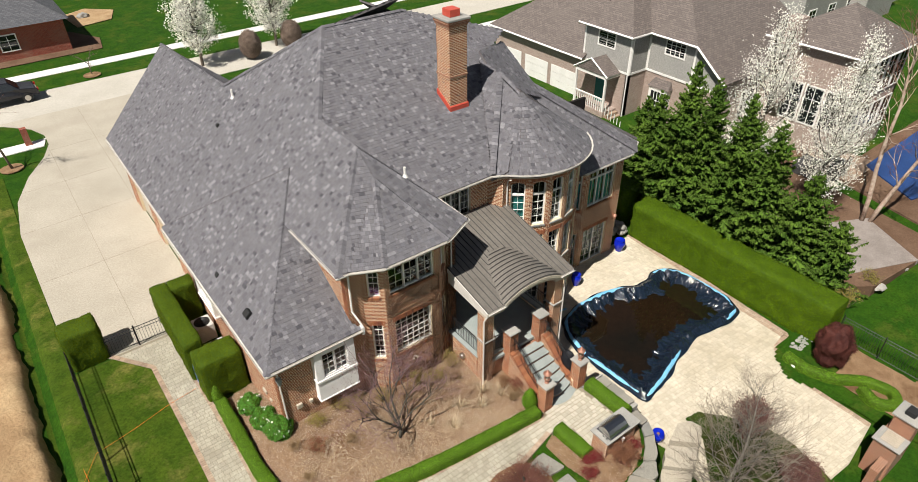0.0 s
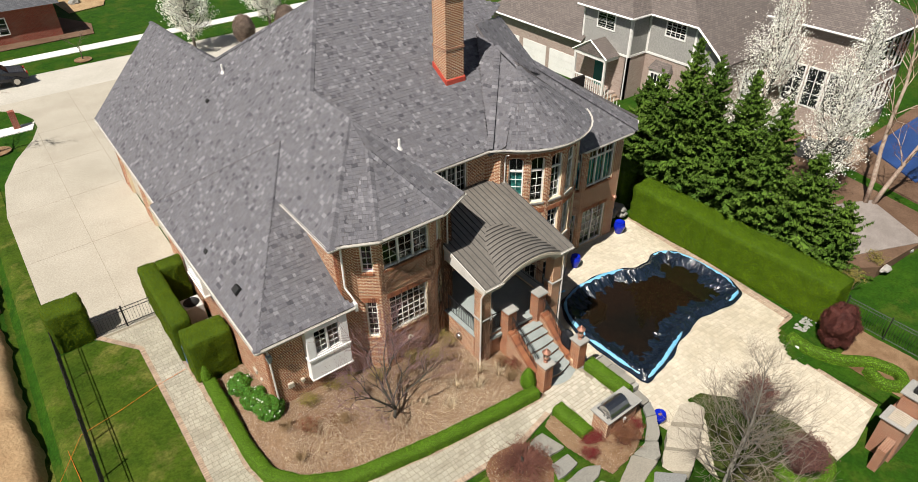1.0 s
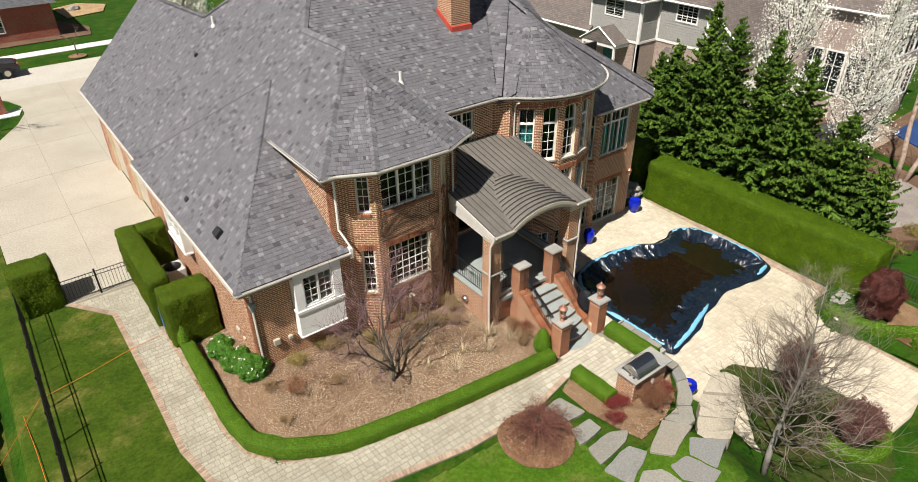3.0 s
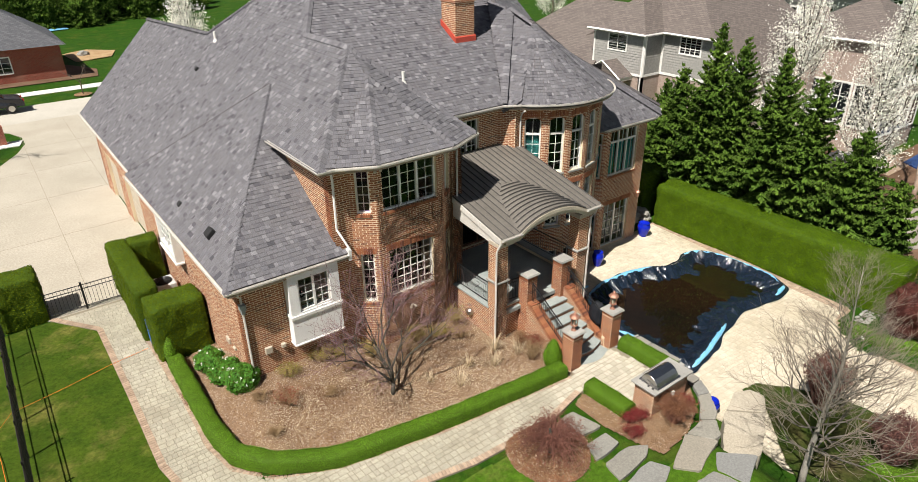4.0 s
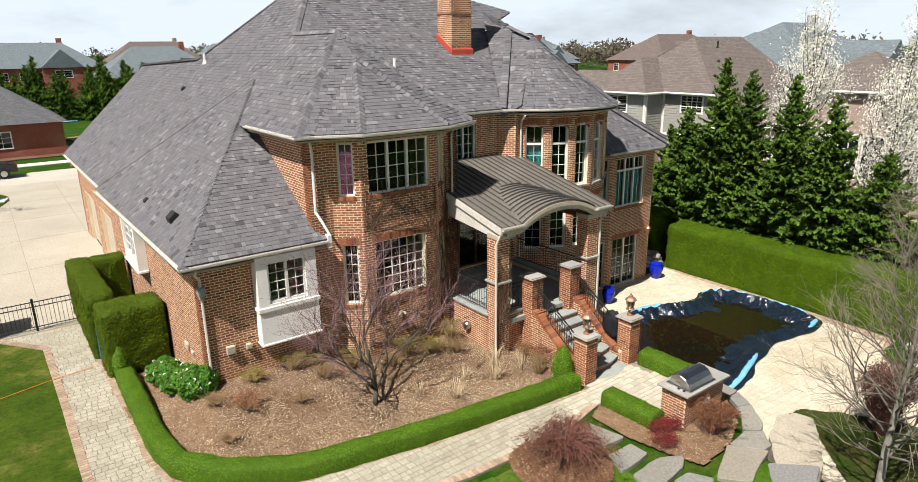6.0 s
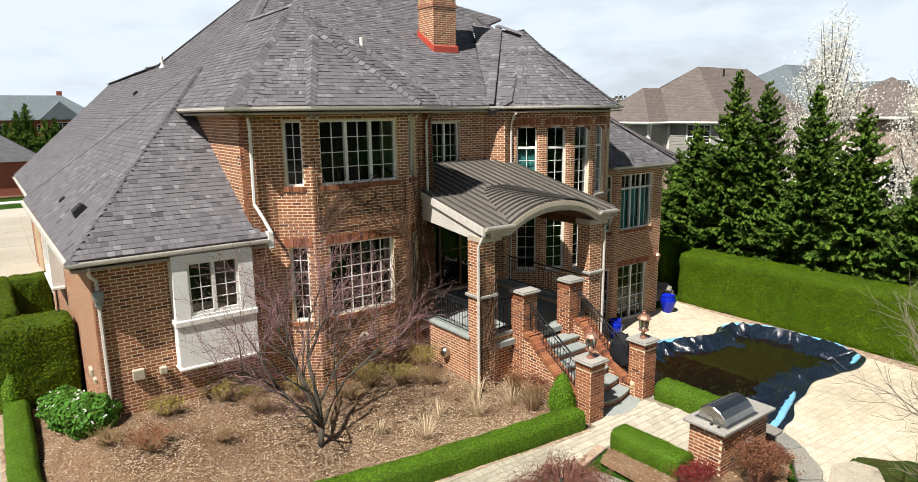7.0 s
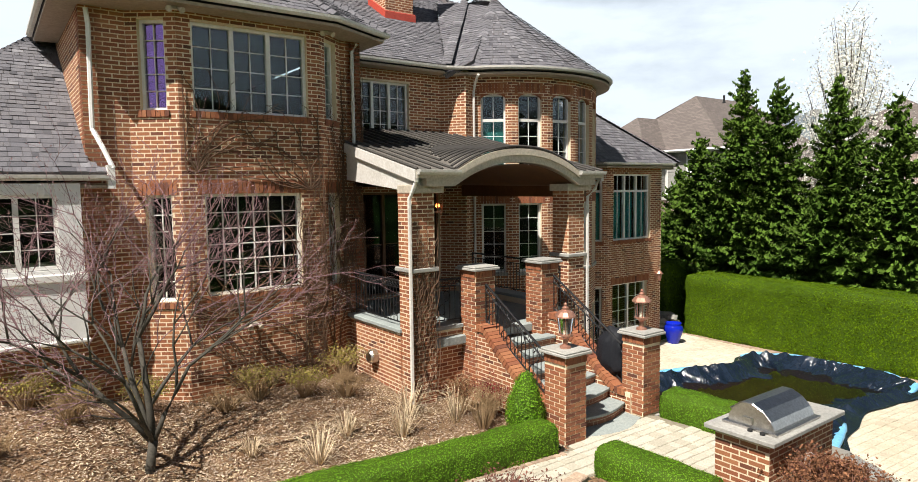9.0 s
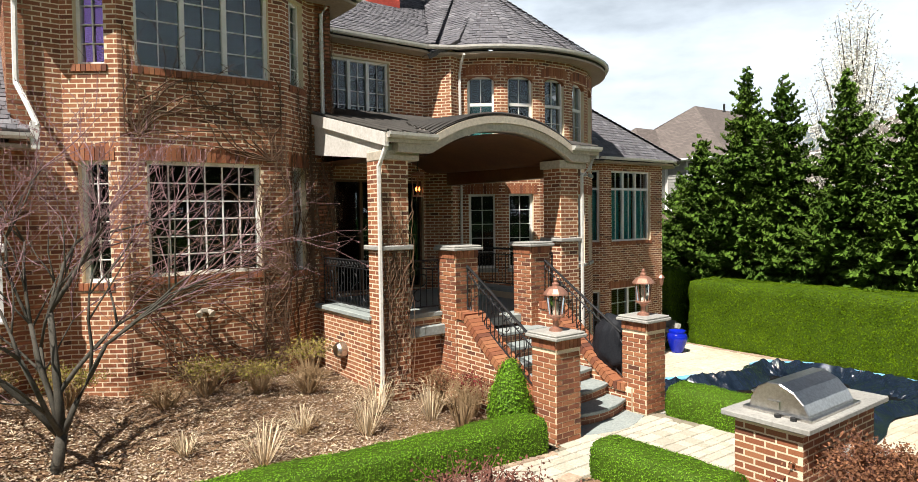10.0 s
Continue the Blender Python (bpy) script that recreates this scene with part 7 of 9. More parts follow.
weeping_maple(5.84, -6.5, 0.0, 1.2, 1.12, 75, "weeping japanese maple, a dome of fine reddish-brown twigs")
twig_shrub(9.45, -7.8, 0.0, 0.62, 0.85, 76, "russet leafed shrub behind the grill island", "leaf_brown", 110, twig="twig_red", per=16, size=0.017)
for k, (x, y) in enumerate(((8.75, -7.15), (8.15, -7.5), (8.45, -7.05), (10.3, -7.55))):
    twig_shrub(x, y, 0.0, 0.3, 0.3, 78 + k, "small crimson barberry beside the grill island", "leaf_crimson", 46, twig="twig_red", per=9, size=0.016, group="barberries by the grill island")
# lower bed in the terrace: grey birch and two brown shrubs
def leader_tree(x, y, z, h, label, seed, reach=0.36):
    """One straight tapering stem with rising side limbs that break into fine twigs."""
    rng = random.Random(seed)
    t = thing("tree", (x, y, z), label, "tree")
    stem = []
    for k in range(9):
        f = k / 8
        stem.append(Vector((x + 0.1 * math.sin(6.1 * f) - 0.25 * f * f, y + 0.09 * math.sin(7.2 * f), z - 0.1 + h * f)))
    bm = bmesh.new()
    tube(bm, stem, [0.1 * (1 - f / 8) ** 1.25 + 0.006 for f in range(9)], 9)
    part("trunk", bm, "pale_bark", t, smooth=True)
    segs, tips = [], []
    for k in range(52):
        f = 0.2 + 0.76 * k / 51
        i = min(7, int(f * 8))
        base = stem[i].lerp(stem[i + 1], f * 8 - i)
        a = 2.4 * k + rng.gauss(0, 0.3)
        up = 0.4 + 0.85 * f
        d = Vector((math.cos(a), math.sin(a), up + rng.gauss(0, 0.12))).normalized()
        ln = h * reach * (1.08 - 0.85 * f) * rng.uniform(0.7, 1.1) * 0.52
        grow(segs, tips, base, d, ln, 0.034 * (1.15 - f), 4, rng, (16, 42), 0.0, 0.74, 3, 0.05, 0.6)
    tagged(skeleton_mesh("limb", segs, "birch", t, 3, 4), kind="stuff")
    tagged(skeleton_mesh("twig", segs, "twig_pale", t, 0, 2), kind="stuff")
    return t


leader_tree(11.05, -10.87, -1.25, 7.3, "bare tree with a pale grey trunk and fanning fine twigs", 81)
for k, (x, y, r, h) in enumerate(((15.3, -9.35, 0.72, 2.3), (14.55, -11.8, 0.75, 1.9))):
    twig_shrub(x, y, -1.6, r, h, 84 + k, "upright purple-brown shrub with dense bare twigs", "leaf_purple", 420, twig="twig_red", per=6, size=0.027, low=True, group="purple-brown shrubs in the lower bed")
ribbon_hedge([(14.0, -11.3), (13.95, -12.0), (14.3, -12.5), (15.0, -12.65), (15.7, -12.4), (15.9, -11.9)], 0.38, 0.36, "low curved boxwood hedge round the brown shrub", 87, per=900, size=0.022, z=-1.6)

# spruces and pears along the boundary
for k, (x, y, h, r) in enumerate(((25.9, 2.8, 9.75, 2.5), (25.9, 1.45, 9.2, 2.5), (25.9, 4.65, 7.45, 2.4), (25.9, -0.65, 9.0, 2.6), (25.9, -2.45, 8.1, 2.5), (26.4, -4.5, 6.2, 2.5), (27.4, 6.6, 6.2, 2.2), (26.6, -6.3, 4.2, 1.9))):
    spruce_tree(x, y, -1.6, h, r, 100 + k)
for k, (x, y, h, r) in enumerate(((30.0, 0.7, 11.9, 1.75), (31.8, -2.7, 11.2, 1.45))):
    blossom_tree(x, y, -1.3, h, r, 120 + k, 19000, size=0.043, label="tall slender pear tree in white blossom beside the neighbouring house")

# ---- things in the yard ----
def offset_loop(loop, d):
    out = []
    n = len(loop)
    for i in range(n):
        a, b, c = Vector(loop[i - 1]), Vector(loop[i]), Vector(loop[(i + 1) % n])
        t = ((b - a).normalized() + (c - b).normalized()).normalized()
        out.append((b.x - t.y * d, b.y + t.x * d))
    return out


def dense_loop(loop, step):
    out = []
    for a, b in zip(loop, loop[1:] + loop[:1]):
        n = max(1, int(math.dist(a, b) / step))
        out += [(a[0] + (b[0] - a[0]) * k / n, a[1] + (b[1] - a[1]) * k / n) for k in range(n)]
    return out


area = sum(a[0] * b[1] - b[0] * a[1] for a, b in zip(POOL, POOL[1:] + POOL[:1]))
RIM = dense_loop(POOL if area > 0 else POOL[::-1], 0.055)
for _ in range(12):
    RIM = [((RIM[i - 1][0] + 2 * p[0] + RIM[(i + 1) % len(RIM)][0]) / 4, (RIM[i - 1][1] + 2 * p[1] + RIM[(i + 1) % len(RIM)][1]) / 4) for i, p in enumerate(RIM)]
CEN = (17.9, -2.3)
pool = thing("pool", (17.9, -2.3, PATIO_Z), "swimming pool under a black sheet held by blue water tubes", "pool")


def crease(x, y, s):
    """Sharp folds of thin sheeting: ridged noise."""
    return 1 - 2 * abs(noise.noise(Vector((x, y, s))))


def liner():
    """Black sheeting over the rim: it lies on the terrace outside, sags inside and creases towards the water."""
    n = len(RIM)
    bm = bmesh.new()
    rings = []
    inner = [-0.16, -0.08, 0.0] + [0.07 * k for k in range(1, 26)] + [2.1, 2.6]
    inward = []
    for i in range(n):
        a, b = Vector(RIM[i - 1]), Vector(RIM[(i + 1) % n])
        t = (b - a).normalized()
        inward.append(Vector((-t.y, t.x)))
    for _ in range(60):
        inward = [(inward[i - 1] + inward[i] * 2 + inward[(i + 1) % n]).normalized() for i in range(n)]
    for d in inner:
        ring = []
        for i, p in enumerate(RIM):
            along = i * 0.055
            q = Vector((p[0], p[1])) + inward[i] * d
            sag = 0.06 + 0.07 * min(1.0, max(0.0, d * 6)) if d < 0.22 else 0.13 - 0.56 * (1 - math.exp(-(d - 0.22) * 1.55))
            w = min(1.0, max(0.0, (d + 0.1) * 3)) * (1 if d < 1.6 else 0.5)
            z = 0.1 * crease(along * 1.9 + 0.5 * noise.noise(Vector((d * 2, along * 0.4, 3))), d * 0.7, 1) + 0.055 * crease(along * 4.6 + d, d * 2.2, 4) + 0.09 * noise.noise(Vector((along * 0.7, d * 2.4, 7)))
            if d < 0:
                q += inward[i] * 0.1 * noise.noise(Vector((along * 1.1, 0, 9)))
                z, sag = 0.01 * crease(along * 2, d, 2), 0.02
            ring.append(bm.verts.new((q.x, q.y, PATIO_Z + sag + z * w + (0.012 if d < 0 else 0))))
        rings.append(ring)
    for r0, r1 in zip(rings, rings[1:]):
        for i in range(n):
            bm.faces.new((r0[i], r0[(i + 1) % n], r1[(i + 1) % n], r1[i]))
    return bm


N = len(RIM)
part("cover", liner(), "black_plastic", pool, "wrinkled glossy black plastic sheet")
bm = bmesh.new()
wl = [(p[0] + (CEN[0] - p[0]) * 0.1, p[1] + (CEN[1] - p[1]) * 0.14) for p in RIM[::3]]
prism(bm, wl, PATIO_Z - 0.7, PATIO_Z - 0.14)
part("water", bm, "water", pool, "still brown rain water lying on the cover")


def tube_run(a, b, inward, r=0.12):
    """A soft water tube along part of the rim."""
    pts, rad = [], []
    k = int(a * N)
    e = int(b * N)
    for i in range(k, e + 1, 4):
        p = RIM[i % N]
        sway = inward * 0.5 + 0.02 * noise.noise(Vector((i * 0.03, a * 9, 1))) + 0.006 * noise.noise(Vector((i * 0.11, 0, 5)))
        q = Vector((p[0] + (CEN[0] - p[0]) * sway, p[1] + (CEN[1] - p[1]) * sway, PATIO_Z + 0.09))
        u = (i - k) / max(1, e - k)
        pts.append(q)
        rad.append(r * (0.55 + 0.45 * min(1, 10 * u, 10 * (1 - u))) * (1 + 0.3 * noise.noise(Vector((i * 0.12, 0, 0)))))
    bm = bmesh.new()
    tube(bm, pts, rad, 8)
    for v in bm.verts:
        v.co.z = PATIO_Z + 0.11 + (v.co.z - PATIO_Z - 0.09) * 0.5 + 0.03 * noise.noise(v.co * 3.0)
    part("water_tube", bm, "blue_edge", pool, "limp pale blue vinyl water tube", smooth=True)


def rim_at(x, y):
    return min(range(N), key=lambda i: math.dist(RIM[i], (x, y))) / N


marks = [rim_at(*p) for p in ((13.75, -5.65), (13.55, -2.3), (14.5, 0.05), (18.7, 0.0), (20.9, -0.15), (22.05, -0.65), (22.2, -4.2), (20.9, -4.85), (17.3, -4.75), (14.2, -5.6))]


def run_between(i, j, inward=0.042):
    """Cover the rim the short way between two marks."""
    a, b = marks[i], marks[j]
    if (b - a) % 1.0 > 0.5:
        a, b = b, a
    b = a + (b - a) % 1.0
    tube_run(a, b, inward)


run_between(0, 1)
run_between(1, 2)
run_between(2, 3, 0.035)
run_between(4, 5)
run_between(5, 6)
run_between(6, 7, 0.06)
run_between(8, 0, 0.05)
bm = bmesh.new()
tube(bm, [(14.4, 1.0, PATIO_Z + 0.04), (14.6, 0.75, PATIO_Z + 0.05), (15.2, 0.65, PATIO_Z + 0.04)], 0.05, 6)
tagged(part("vinyl_scrap", bm, "blue_edge", None), "crumpled scrap of pale blue vinyl on the pavers", "scrap")


def garden_pot(x, y, z, h, r, label, plant=False):
    pot = thing("pot", (x, y, z), label, "pot", "blue glazed pots")
    bm = bmesh.new()
    lathe(bm, [(0, 0), (r * 0.55, 0), (r * 0.6, h * 0.05), (r * 0.95, h * 0.55), (r, h * 0.7), (r * 0.9, h * 0.85), (r * 0.72, h * 0.92), (r * 0.85, h), (r * 0.75, h), (r * 0.62, h * 0.9), (0, h * 0.86)], (x, y, z), 24)
    part("body", bm, "blue_glaze", pot, smooth=True)
    if plant:
        bm = bmesh.new()
        lathe(bm, [(0, h * 0.88), (r * 0.6, h * 0.87)], (x, y, z), 16)
        part("soil", bm, "mulch", pot)
    return pot


garden_pot(21.15, 2.45, PATIO_Z, 0.72, 0.33, "large cobalt blue glazed pot by the sunroom")
garden_pot(17.0, 1.75, PATIO_Z, 0.7, 0.27, "cobalt blue glazed pot beside the bow wall")
garden_pot(12.45, -7.25, PATIO_Z, 0.5, 0.27, "cobalt blue glazed planter with soil by the stone wall", True)

# grill island
isl = thing("grill_island", (9.9, -6.95, 0), "brick grill island with a pale stone top", "grill island")
body = part("body", boxes((9.1, 10.65, -7.27, -6.6, -0.05, 0.86)), "mortar", isl)
cs = [(9.1, -7.27), (10.65, -7.27), (10.65, -6.6), (9.1, -6.6)]
for a, b in zip(cs, cs[1:] + cs[:1]):
    brick_skin(a, b, 0.0, 0.85, [], body)
part("top", boxes((9.0, 10.76, -7.37, -6.5, 0.86, 0.92)), "stone", isl, "pale limestone worktop", bevel=0.01)
gr = thing("grill", (9.75, -6.95, 0.92), "stainless steel built-in grill with a closed rounded hood", "grill")
bm = bmesh.new()
prof = [(-7.25, 0.0), (-7.25, 0.05), (-7.2, 0.14), (-7.1, 0.24), (-6.97, 0.3), (-6.85, 0.3), (-6.75, 0.24), (-6.68, 0.12), (-6.66, 0.0)]
ends = []
for x in (9.25, 10.2):
    ends.append([bm.verts.new((x, y, 0.92 + z)) for y, z in prof])
for k in range(len(prof) - 1):
    bm.faces.new((ends[0][k], ends[0][k + 1], ends[1][k + 1], ends[1][k]))
bm.faces.new(ends[0])
bm.faces.new(ends[1][::-1])
part("hood", bm, "steel", gr, bevel=0.01)
part("base", boxes((9.2, 10.25, -7.3, -6.62, 0.918, 0.95)), "steel", gr, bevel=0.006)
bm = bmesh.new()
tube(bm, [(9.35, -6.69, 1.06), (9.35, -6.64, 1.07), (10.1, -6.64, 1.07), (10.1, -6.69, 1.06)], 0.011, 6)
part("handle", bm, "steel", gr)
for k, y in enumerate((-7.15, -7.0)):
    bm = bmesh.new()
    lathe(bm, [(0.03, 0), (0.028, 0.03), (0, 0.032)], (9.16, y, 0.92), 10)
    part("knob", bm, "rubber", gr)
part("hinge", boxes((9.22, 9.25, -6.98, -6.86, 0.97, 1.05)), "steel", gr)
part("switch_box", boxes((9.9, 9.98, -7.36, -7.28, 0.42, 0.56)), "plastic_grey", isl, "grey outdoor socket box")
bm = bmesh.new()
tube(bm, [(9.94, -7.31, 0.42), (9.94, -7.31, 0.0)], 0.015, 6)
part("conduit", bm, "plastic_grey", isl)
GRILL_IN = point_in([(7.75, -5.6), (8.3, -5.35), (8.6, -6.6), (10.9, -6.6), (11.4, -6.7), (11.1, -7.2), (10.4, -7.9), (9.4, -8.3), (8.2, -8.4), (7.95, -7.6), (7.75, -6.7)])
sheet("grill_bed", GRILL_IN, (7.4, 11.8, -8.6, -5.2), 0.05, "mulch", "brown bark mulch round the grill island", "garden bed", 0.02, 0.02)


chips(GRILL_IN, (7.4, 11.8, -8.6, -5.2), 2600, None, 4)
MAPLE_IN = lambda x, y: math.hypot(x - 5.84, y + 6.5) < 1.12 + 0.15 * noise.noise(Vector((x, y, 0)))
sheet("maple_bed", MAPLE_IN, (4.2, 7.3, -8.0, -5.0), 0.04, "mulch", "brown bark mulch under the maple", "garden bed", 0.02, 0.02)
chips(MAPLE_IN, (4.2, 7.3, -8.0, -5.0), 1800, None, 5)
chips(MAPLE_IN, (4.2, 7.3, -8.0, -5.0), 5200, None, 6, "leaf_brown", "leaf_litter")


def flagstone(x, y, z, rx, ry, turn, seed, mat="flag", thick=0.12, label="irregular grey flagstone set in grass", name="flagstone", group="flagstones", jig=0.14):
    """A split slab: four worn corners, each side slightly broken."""
    rng = random.Random(seed)
    c, s = math.cos(radians(turn)), math.sin(radians(turn))
    cor = [(a * rx * rng.uniform(1 - jig, 1 + jig), b * ry * rng.uniform(1 - jig, 1 + jig)) for a, b in ((-1, -1), (1, -1), (1, 1), (-1, 1))]
    pts = []
    for (ax, ay), (bx, by) in zip(cor, cor[1:] + cor[:1]):
        for f in (0.06, 0.36, 0.67, 0.94):
            o = rng.gauss(0, 0.018)
            u, v = ax + (bx - ax) * f + (by - ay) * o, ay + (by - ay) * f - (bx - ax) * o
            pts.append((x + c * u - s * v, y + s * u + c * v))
    bm = bmesh.new()
    prism(bm, pts, z - thick, z)
    return tagged(part(name, bm, mat, None, bevel=0.012), label, "stone", group)


def slab(poly, z, seed, label, thick=0.3, name="flagstone", group="flagstones", mat="flag"):
    """A broad slab with slightly broken sides."""
    rng = random.Random(seed)
    pts = []
    for (ax, ay), (bx, by) in zip(poly, poly[1:] + poly[:1]):
        for f in (0.05, 0.35, 0.66, 0.95):
            o = rng.gauss(0, 0.016)
            pts.append((ax + (bx - ax) * f + (by - ay) * o, ay + (by - ay) * f - (bx - ax) * o))
    bm = bmesh.new()
    prism(bm, pts, z - thick, z)
    bmesh.ops.recalc_face_normals(bm, faces=bm.faces)
    return tagged(part(name, bm, mat, None, bevel=0.012), label, "stone", group)


for k, (poly, z) in enumerate((
        ([(7.49, -5.72), (7.7, -6.66), (6.93, -6.6), (6.57, -5.79)], 0.03),
        ([(7.58, -6.92), (7.59, -7.4), (6.63, -7.47), (6.82, -6.92)], 0.05),
        ([(7.64, -7.63), (8.16, -7.92), (7.75, -8.19), (6.6, -8.31), (6.72, -7.67)], 0.04),
        ([(7.76, -8.34), (7.99, -8.8), (6.79, -9.24), (6.51, -8.44)], 0.03),
        ([(9.42, -9.18), (10.2, -9.92), (9.09, -10.33), (8.88, -9.55)], 0.0),
        ([(8.13, -9.48), (8.8, -9.54), (9.1, -10.48), (8.52, -10.59), (8.02, -9.97)], 0.0),
        ([(7.38, -9.13), (7.86, -9.44), (7.95, -10.04), (7.06, -9.71), (6.89, -9.34)], 0.02),
        ([(10.67, -8.65), (11.54, -9.44), (10.73, -9.81), (9.97, -9.12)], -0.45),
        ([(11.99, -7.92), (12.91, -8.76), (11.99, -9.26), (11.13, -8.43)], -0.85),
        ([(13.54, -7.41), (14.03, -7.64), (14.14, -8.1), (13.44, -8.56), (12.56, -7.74)], -1.25))):
    slab(poly, z, 200 + k, "broad irregular grey flagstone set in grass", thick=0.2 if z > -0.2 else 0.6, mat="flag" if z > -0.2 else "flag_tan")
# curved stone wall: broad slabs on stacked blocks
for k, poly in enumerate((
        [(11.36, -6.5), (11.74, -6.52), (11.68, -7.12), (11.27, -7.12)],
        [(11.26, -7.14), (11.67, -7.15), (11.36, -7.68), (10.98, -7.54)],
        [(10.95, -7.57), (11.34, -7.71), (10.74, -8.35), (10.47, -8.46), (10.12, -8.2)],
        [(10.09, -8.22), (10.46, -8.49), (10.05, -8.91), (9.75, -8.9), (9.36, -8.31)],
        [(9.29, -8.3), (9.82, -9.0), (8.46, -9.35), (8.02, -8.82), (8.77, -8.5)])):
    slab(poly, 0.05 - 0.012 * (k % 2), 220 + k, "thick limestone slab topping the curved garden wall", 0.16, "wall_slab", "slabs of the curved wall")
    mx, my = sum(p[0] for p in poly) / len(poly), sum(p[1] for p in poly) / len(poly)
    for j in range(4):
        f = 0.95 - 0.02 * (j % 2)
        slab([(mx + (px - mx) * f, my + (py - my) * f) for px, py in poly], -0.12 - 0.37 * j, 240 + k * 5 + j, "rough limestone block in the curved garden wall", 0.36, "wall_block", "blocks of the curved wall")
for k, y in enumerate((-4.75, -5.3, -5.85)):
    flagstone(11.85, y, 0.0, 0.24, 0.27, 0, 290 + k, label="limestone coping stone above the pool terrace", name="coping_stone", group="coping stones above the pool", thick=0.12)
part_wall = part("retaining_wall", boxes((11.6, 12.1, -6.3, -4.4, -1.8, -0.12), (10.95, 11.0, -4.4, -1.7, -1.8, -0.1), (10.95, 12.1, -4.42, -4.36, -1.8, -0.02)), "stone", None)
tagged(part_wall, "limestone retaining wall above the pool terrace", "wall", "", "structure")
sheet("lower_bed", point_in([(14.2, -7.3), (14.9, -7.4), (15.6, -8.2), (16.4, -9.4), (16.6, -10.6), (16.2, -12.4), (14.6, -13.2), (11.9, -13.2), (11.6, -11.0), (12.3, -9.9), (13.9, -8.4)]), (11.4, 17.2, -13.4, -7.1), 0.04, "bed_ground", "planting bed with sparse grass in the terrace", "garden bed", 0.08, 0.04)
sheet("border_bed", point_in([(21.2, -7.25), (20.4, -7.65), (19.7, -8.6), (20.1, -9.9), (20.3, -12.1), (20.6, -14), (24.0, -14), (24.0, -7.3)]), (19.5, 24.2, -14, -7.0), 0.15, "lawn", "grassy planting bed beside the terrace", "garden bed", 0.05, 0.05)
sheet("bare_soil", point_in([(21.1, -10.3), (21.5, -9.9), (23.8, -9.2), (23.9, -13.2), (21.0, -13.2)]), (20.8, 24.2, -13.4, -9), 0.15, "mulch", "bare brown soil along the fence", "soil", 0.1, 0.04)


def rock(x, y, z, r, seed, label, group="", mat="rock"):
    bm = bmesh.new()
    bmesh.ops.create_icosphere(bm, subdivisions=2, radius=1.0)
    for v in bm.verts:
        n = 1 + 0.35 * noise.noise(v.co * 1.4 + Vector((seed * 3.1, 0, 0)))
        v.co = Vector((x + v.co.x * r * n, y + v.co.y * r * n * 0.85, z + max(-0.3, v.co.z) * r * 0.65 * n))
    return tagged(part("rock", bm, mat, None), label, "rock", group)


rock(20.5, -8.45, -1.5, 0.14, 1, "small white rock in the grass", mat="flower")
rng = random.Random(9)
for k in range(14):
    rock(21.95 + rng.random() * 0.65, 3.3 + rng.random() * 1.5, -1.55 + 0.16 * (k % 4), 0.2 + 0.1 * rng.random(), 10 + k, "grey boulder piled beside the sunroom", "boulders by the sunroom", "stone")
for k in range(40):
    rock(21.6 + rng.random() * 1.1, -7.6 - rng.random() * 0.5, -1.6, 0.05 + 0.05 * rng.random(), 30 + k, "white pebble at the hedge foot", "white pebbles", "stone")
for k in range(26):
    rock(28.5 + rng.random() * 5.5, -4.5 - rng.random() * 4.0, -1.1, 0.18 + 0.25 * rng.random(), 80 + k, "rough pale garden boulder", "boulders in the next garden")

# outdoor brick fireplace at the terrace edge
fp = thing("fireplace", (18.5, -13.1, PATIO_Z), "outdoor brick fireplace with stone ledges", "fireplace")
b0 = part("body", boxes((17.7, 19.3, -13.6, -12.75, PATIO_Z - 0.1, 0.05)), "brick", fp, uv=True)
b1 = part("chimney", boxes((18.5, 19.3, -13.6, -12.85, 0.05, 0.85)), "brick", fp, uv=True)
part("ledge", boxes((17.6, 18.48, -13.68, -12.68, 0.05, 0.12)), "stone", fp, "pale stone ledge", bevel=0.01)
part("cap", boxes((18.42, 19.4, -13.68, -12.75, 0.85, 0.93)), "stone", fp, "pale stone cap", bevel=0.01)
part("flue", boxes((18.7, 19.1, -13.4, -13.05, 0.93, 1.15)), "rubber", fp, "black flue box", bevel=0.01)
for k in range(7):
    part("slat", boxes((17.75 + k * 0.1, 17.81 + k * 0.1, -13.5, -12.9, 0.12, 0.16)), "cream", fp)
part("wing", boxes((16.9, 17.7, -13.5, -13.2, PATIO_Z - 0.1, -0.6)), "brick", fp, uv=True)

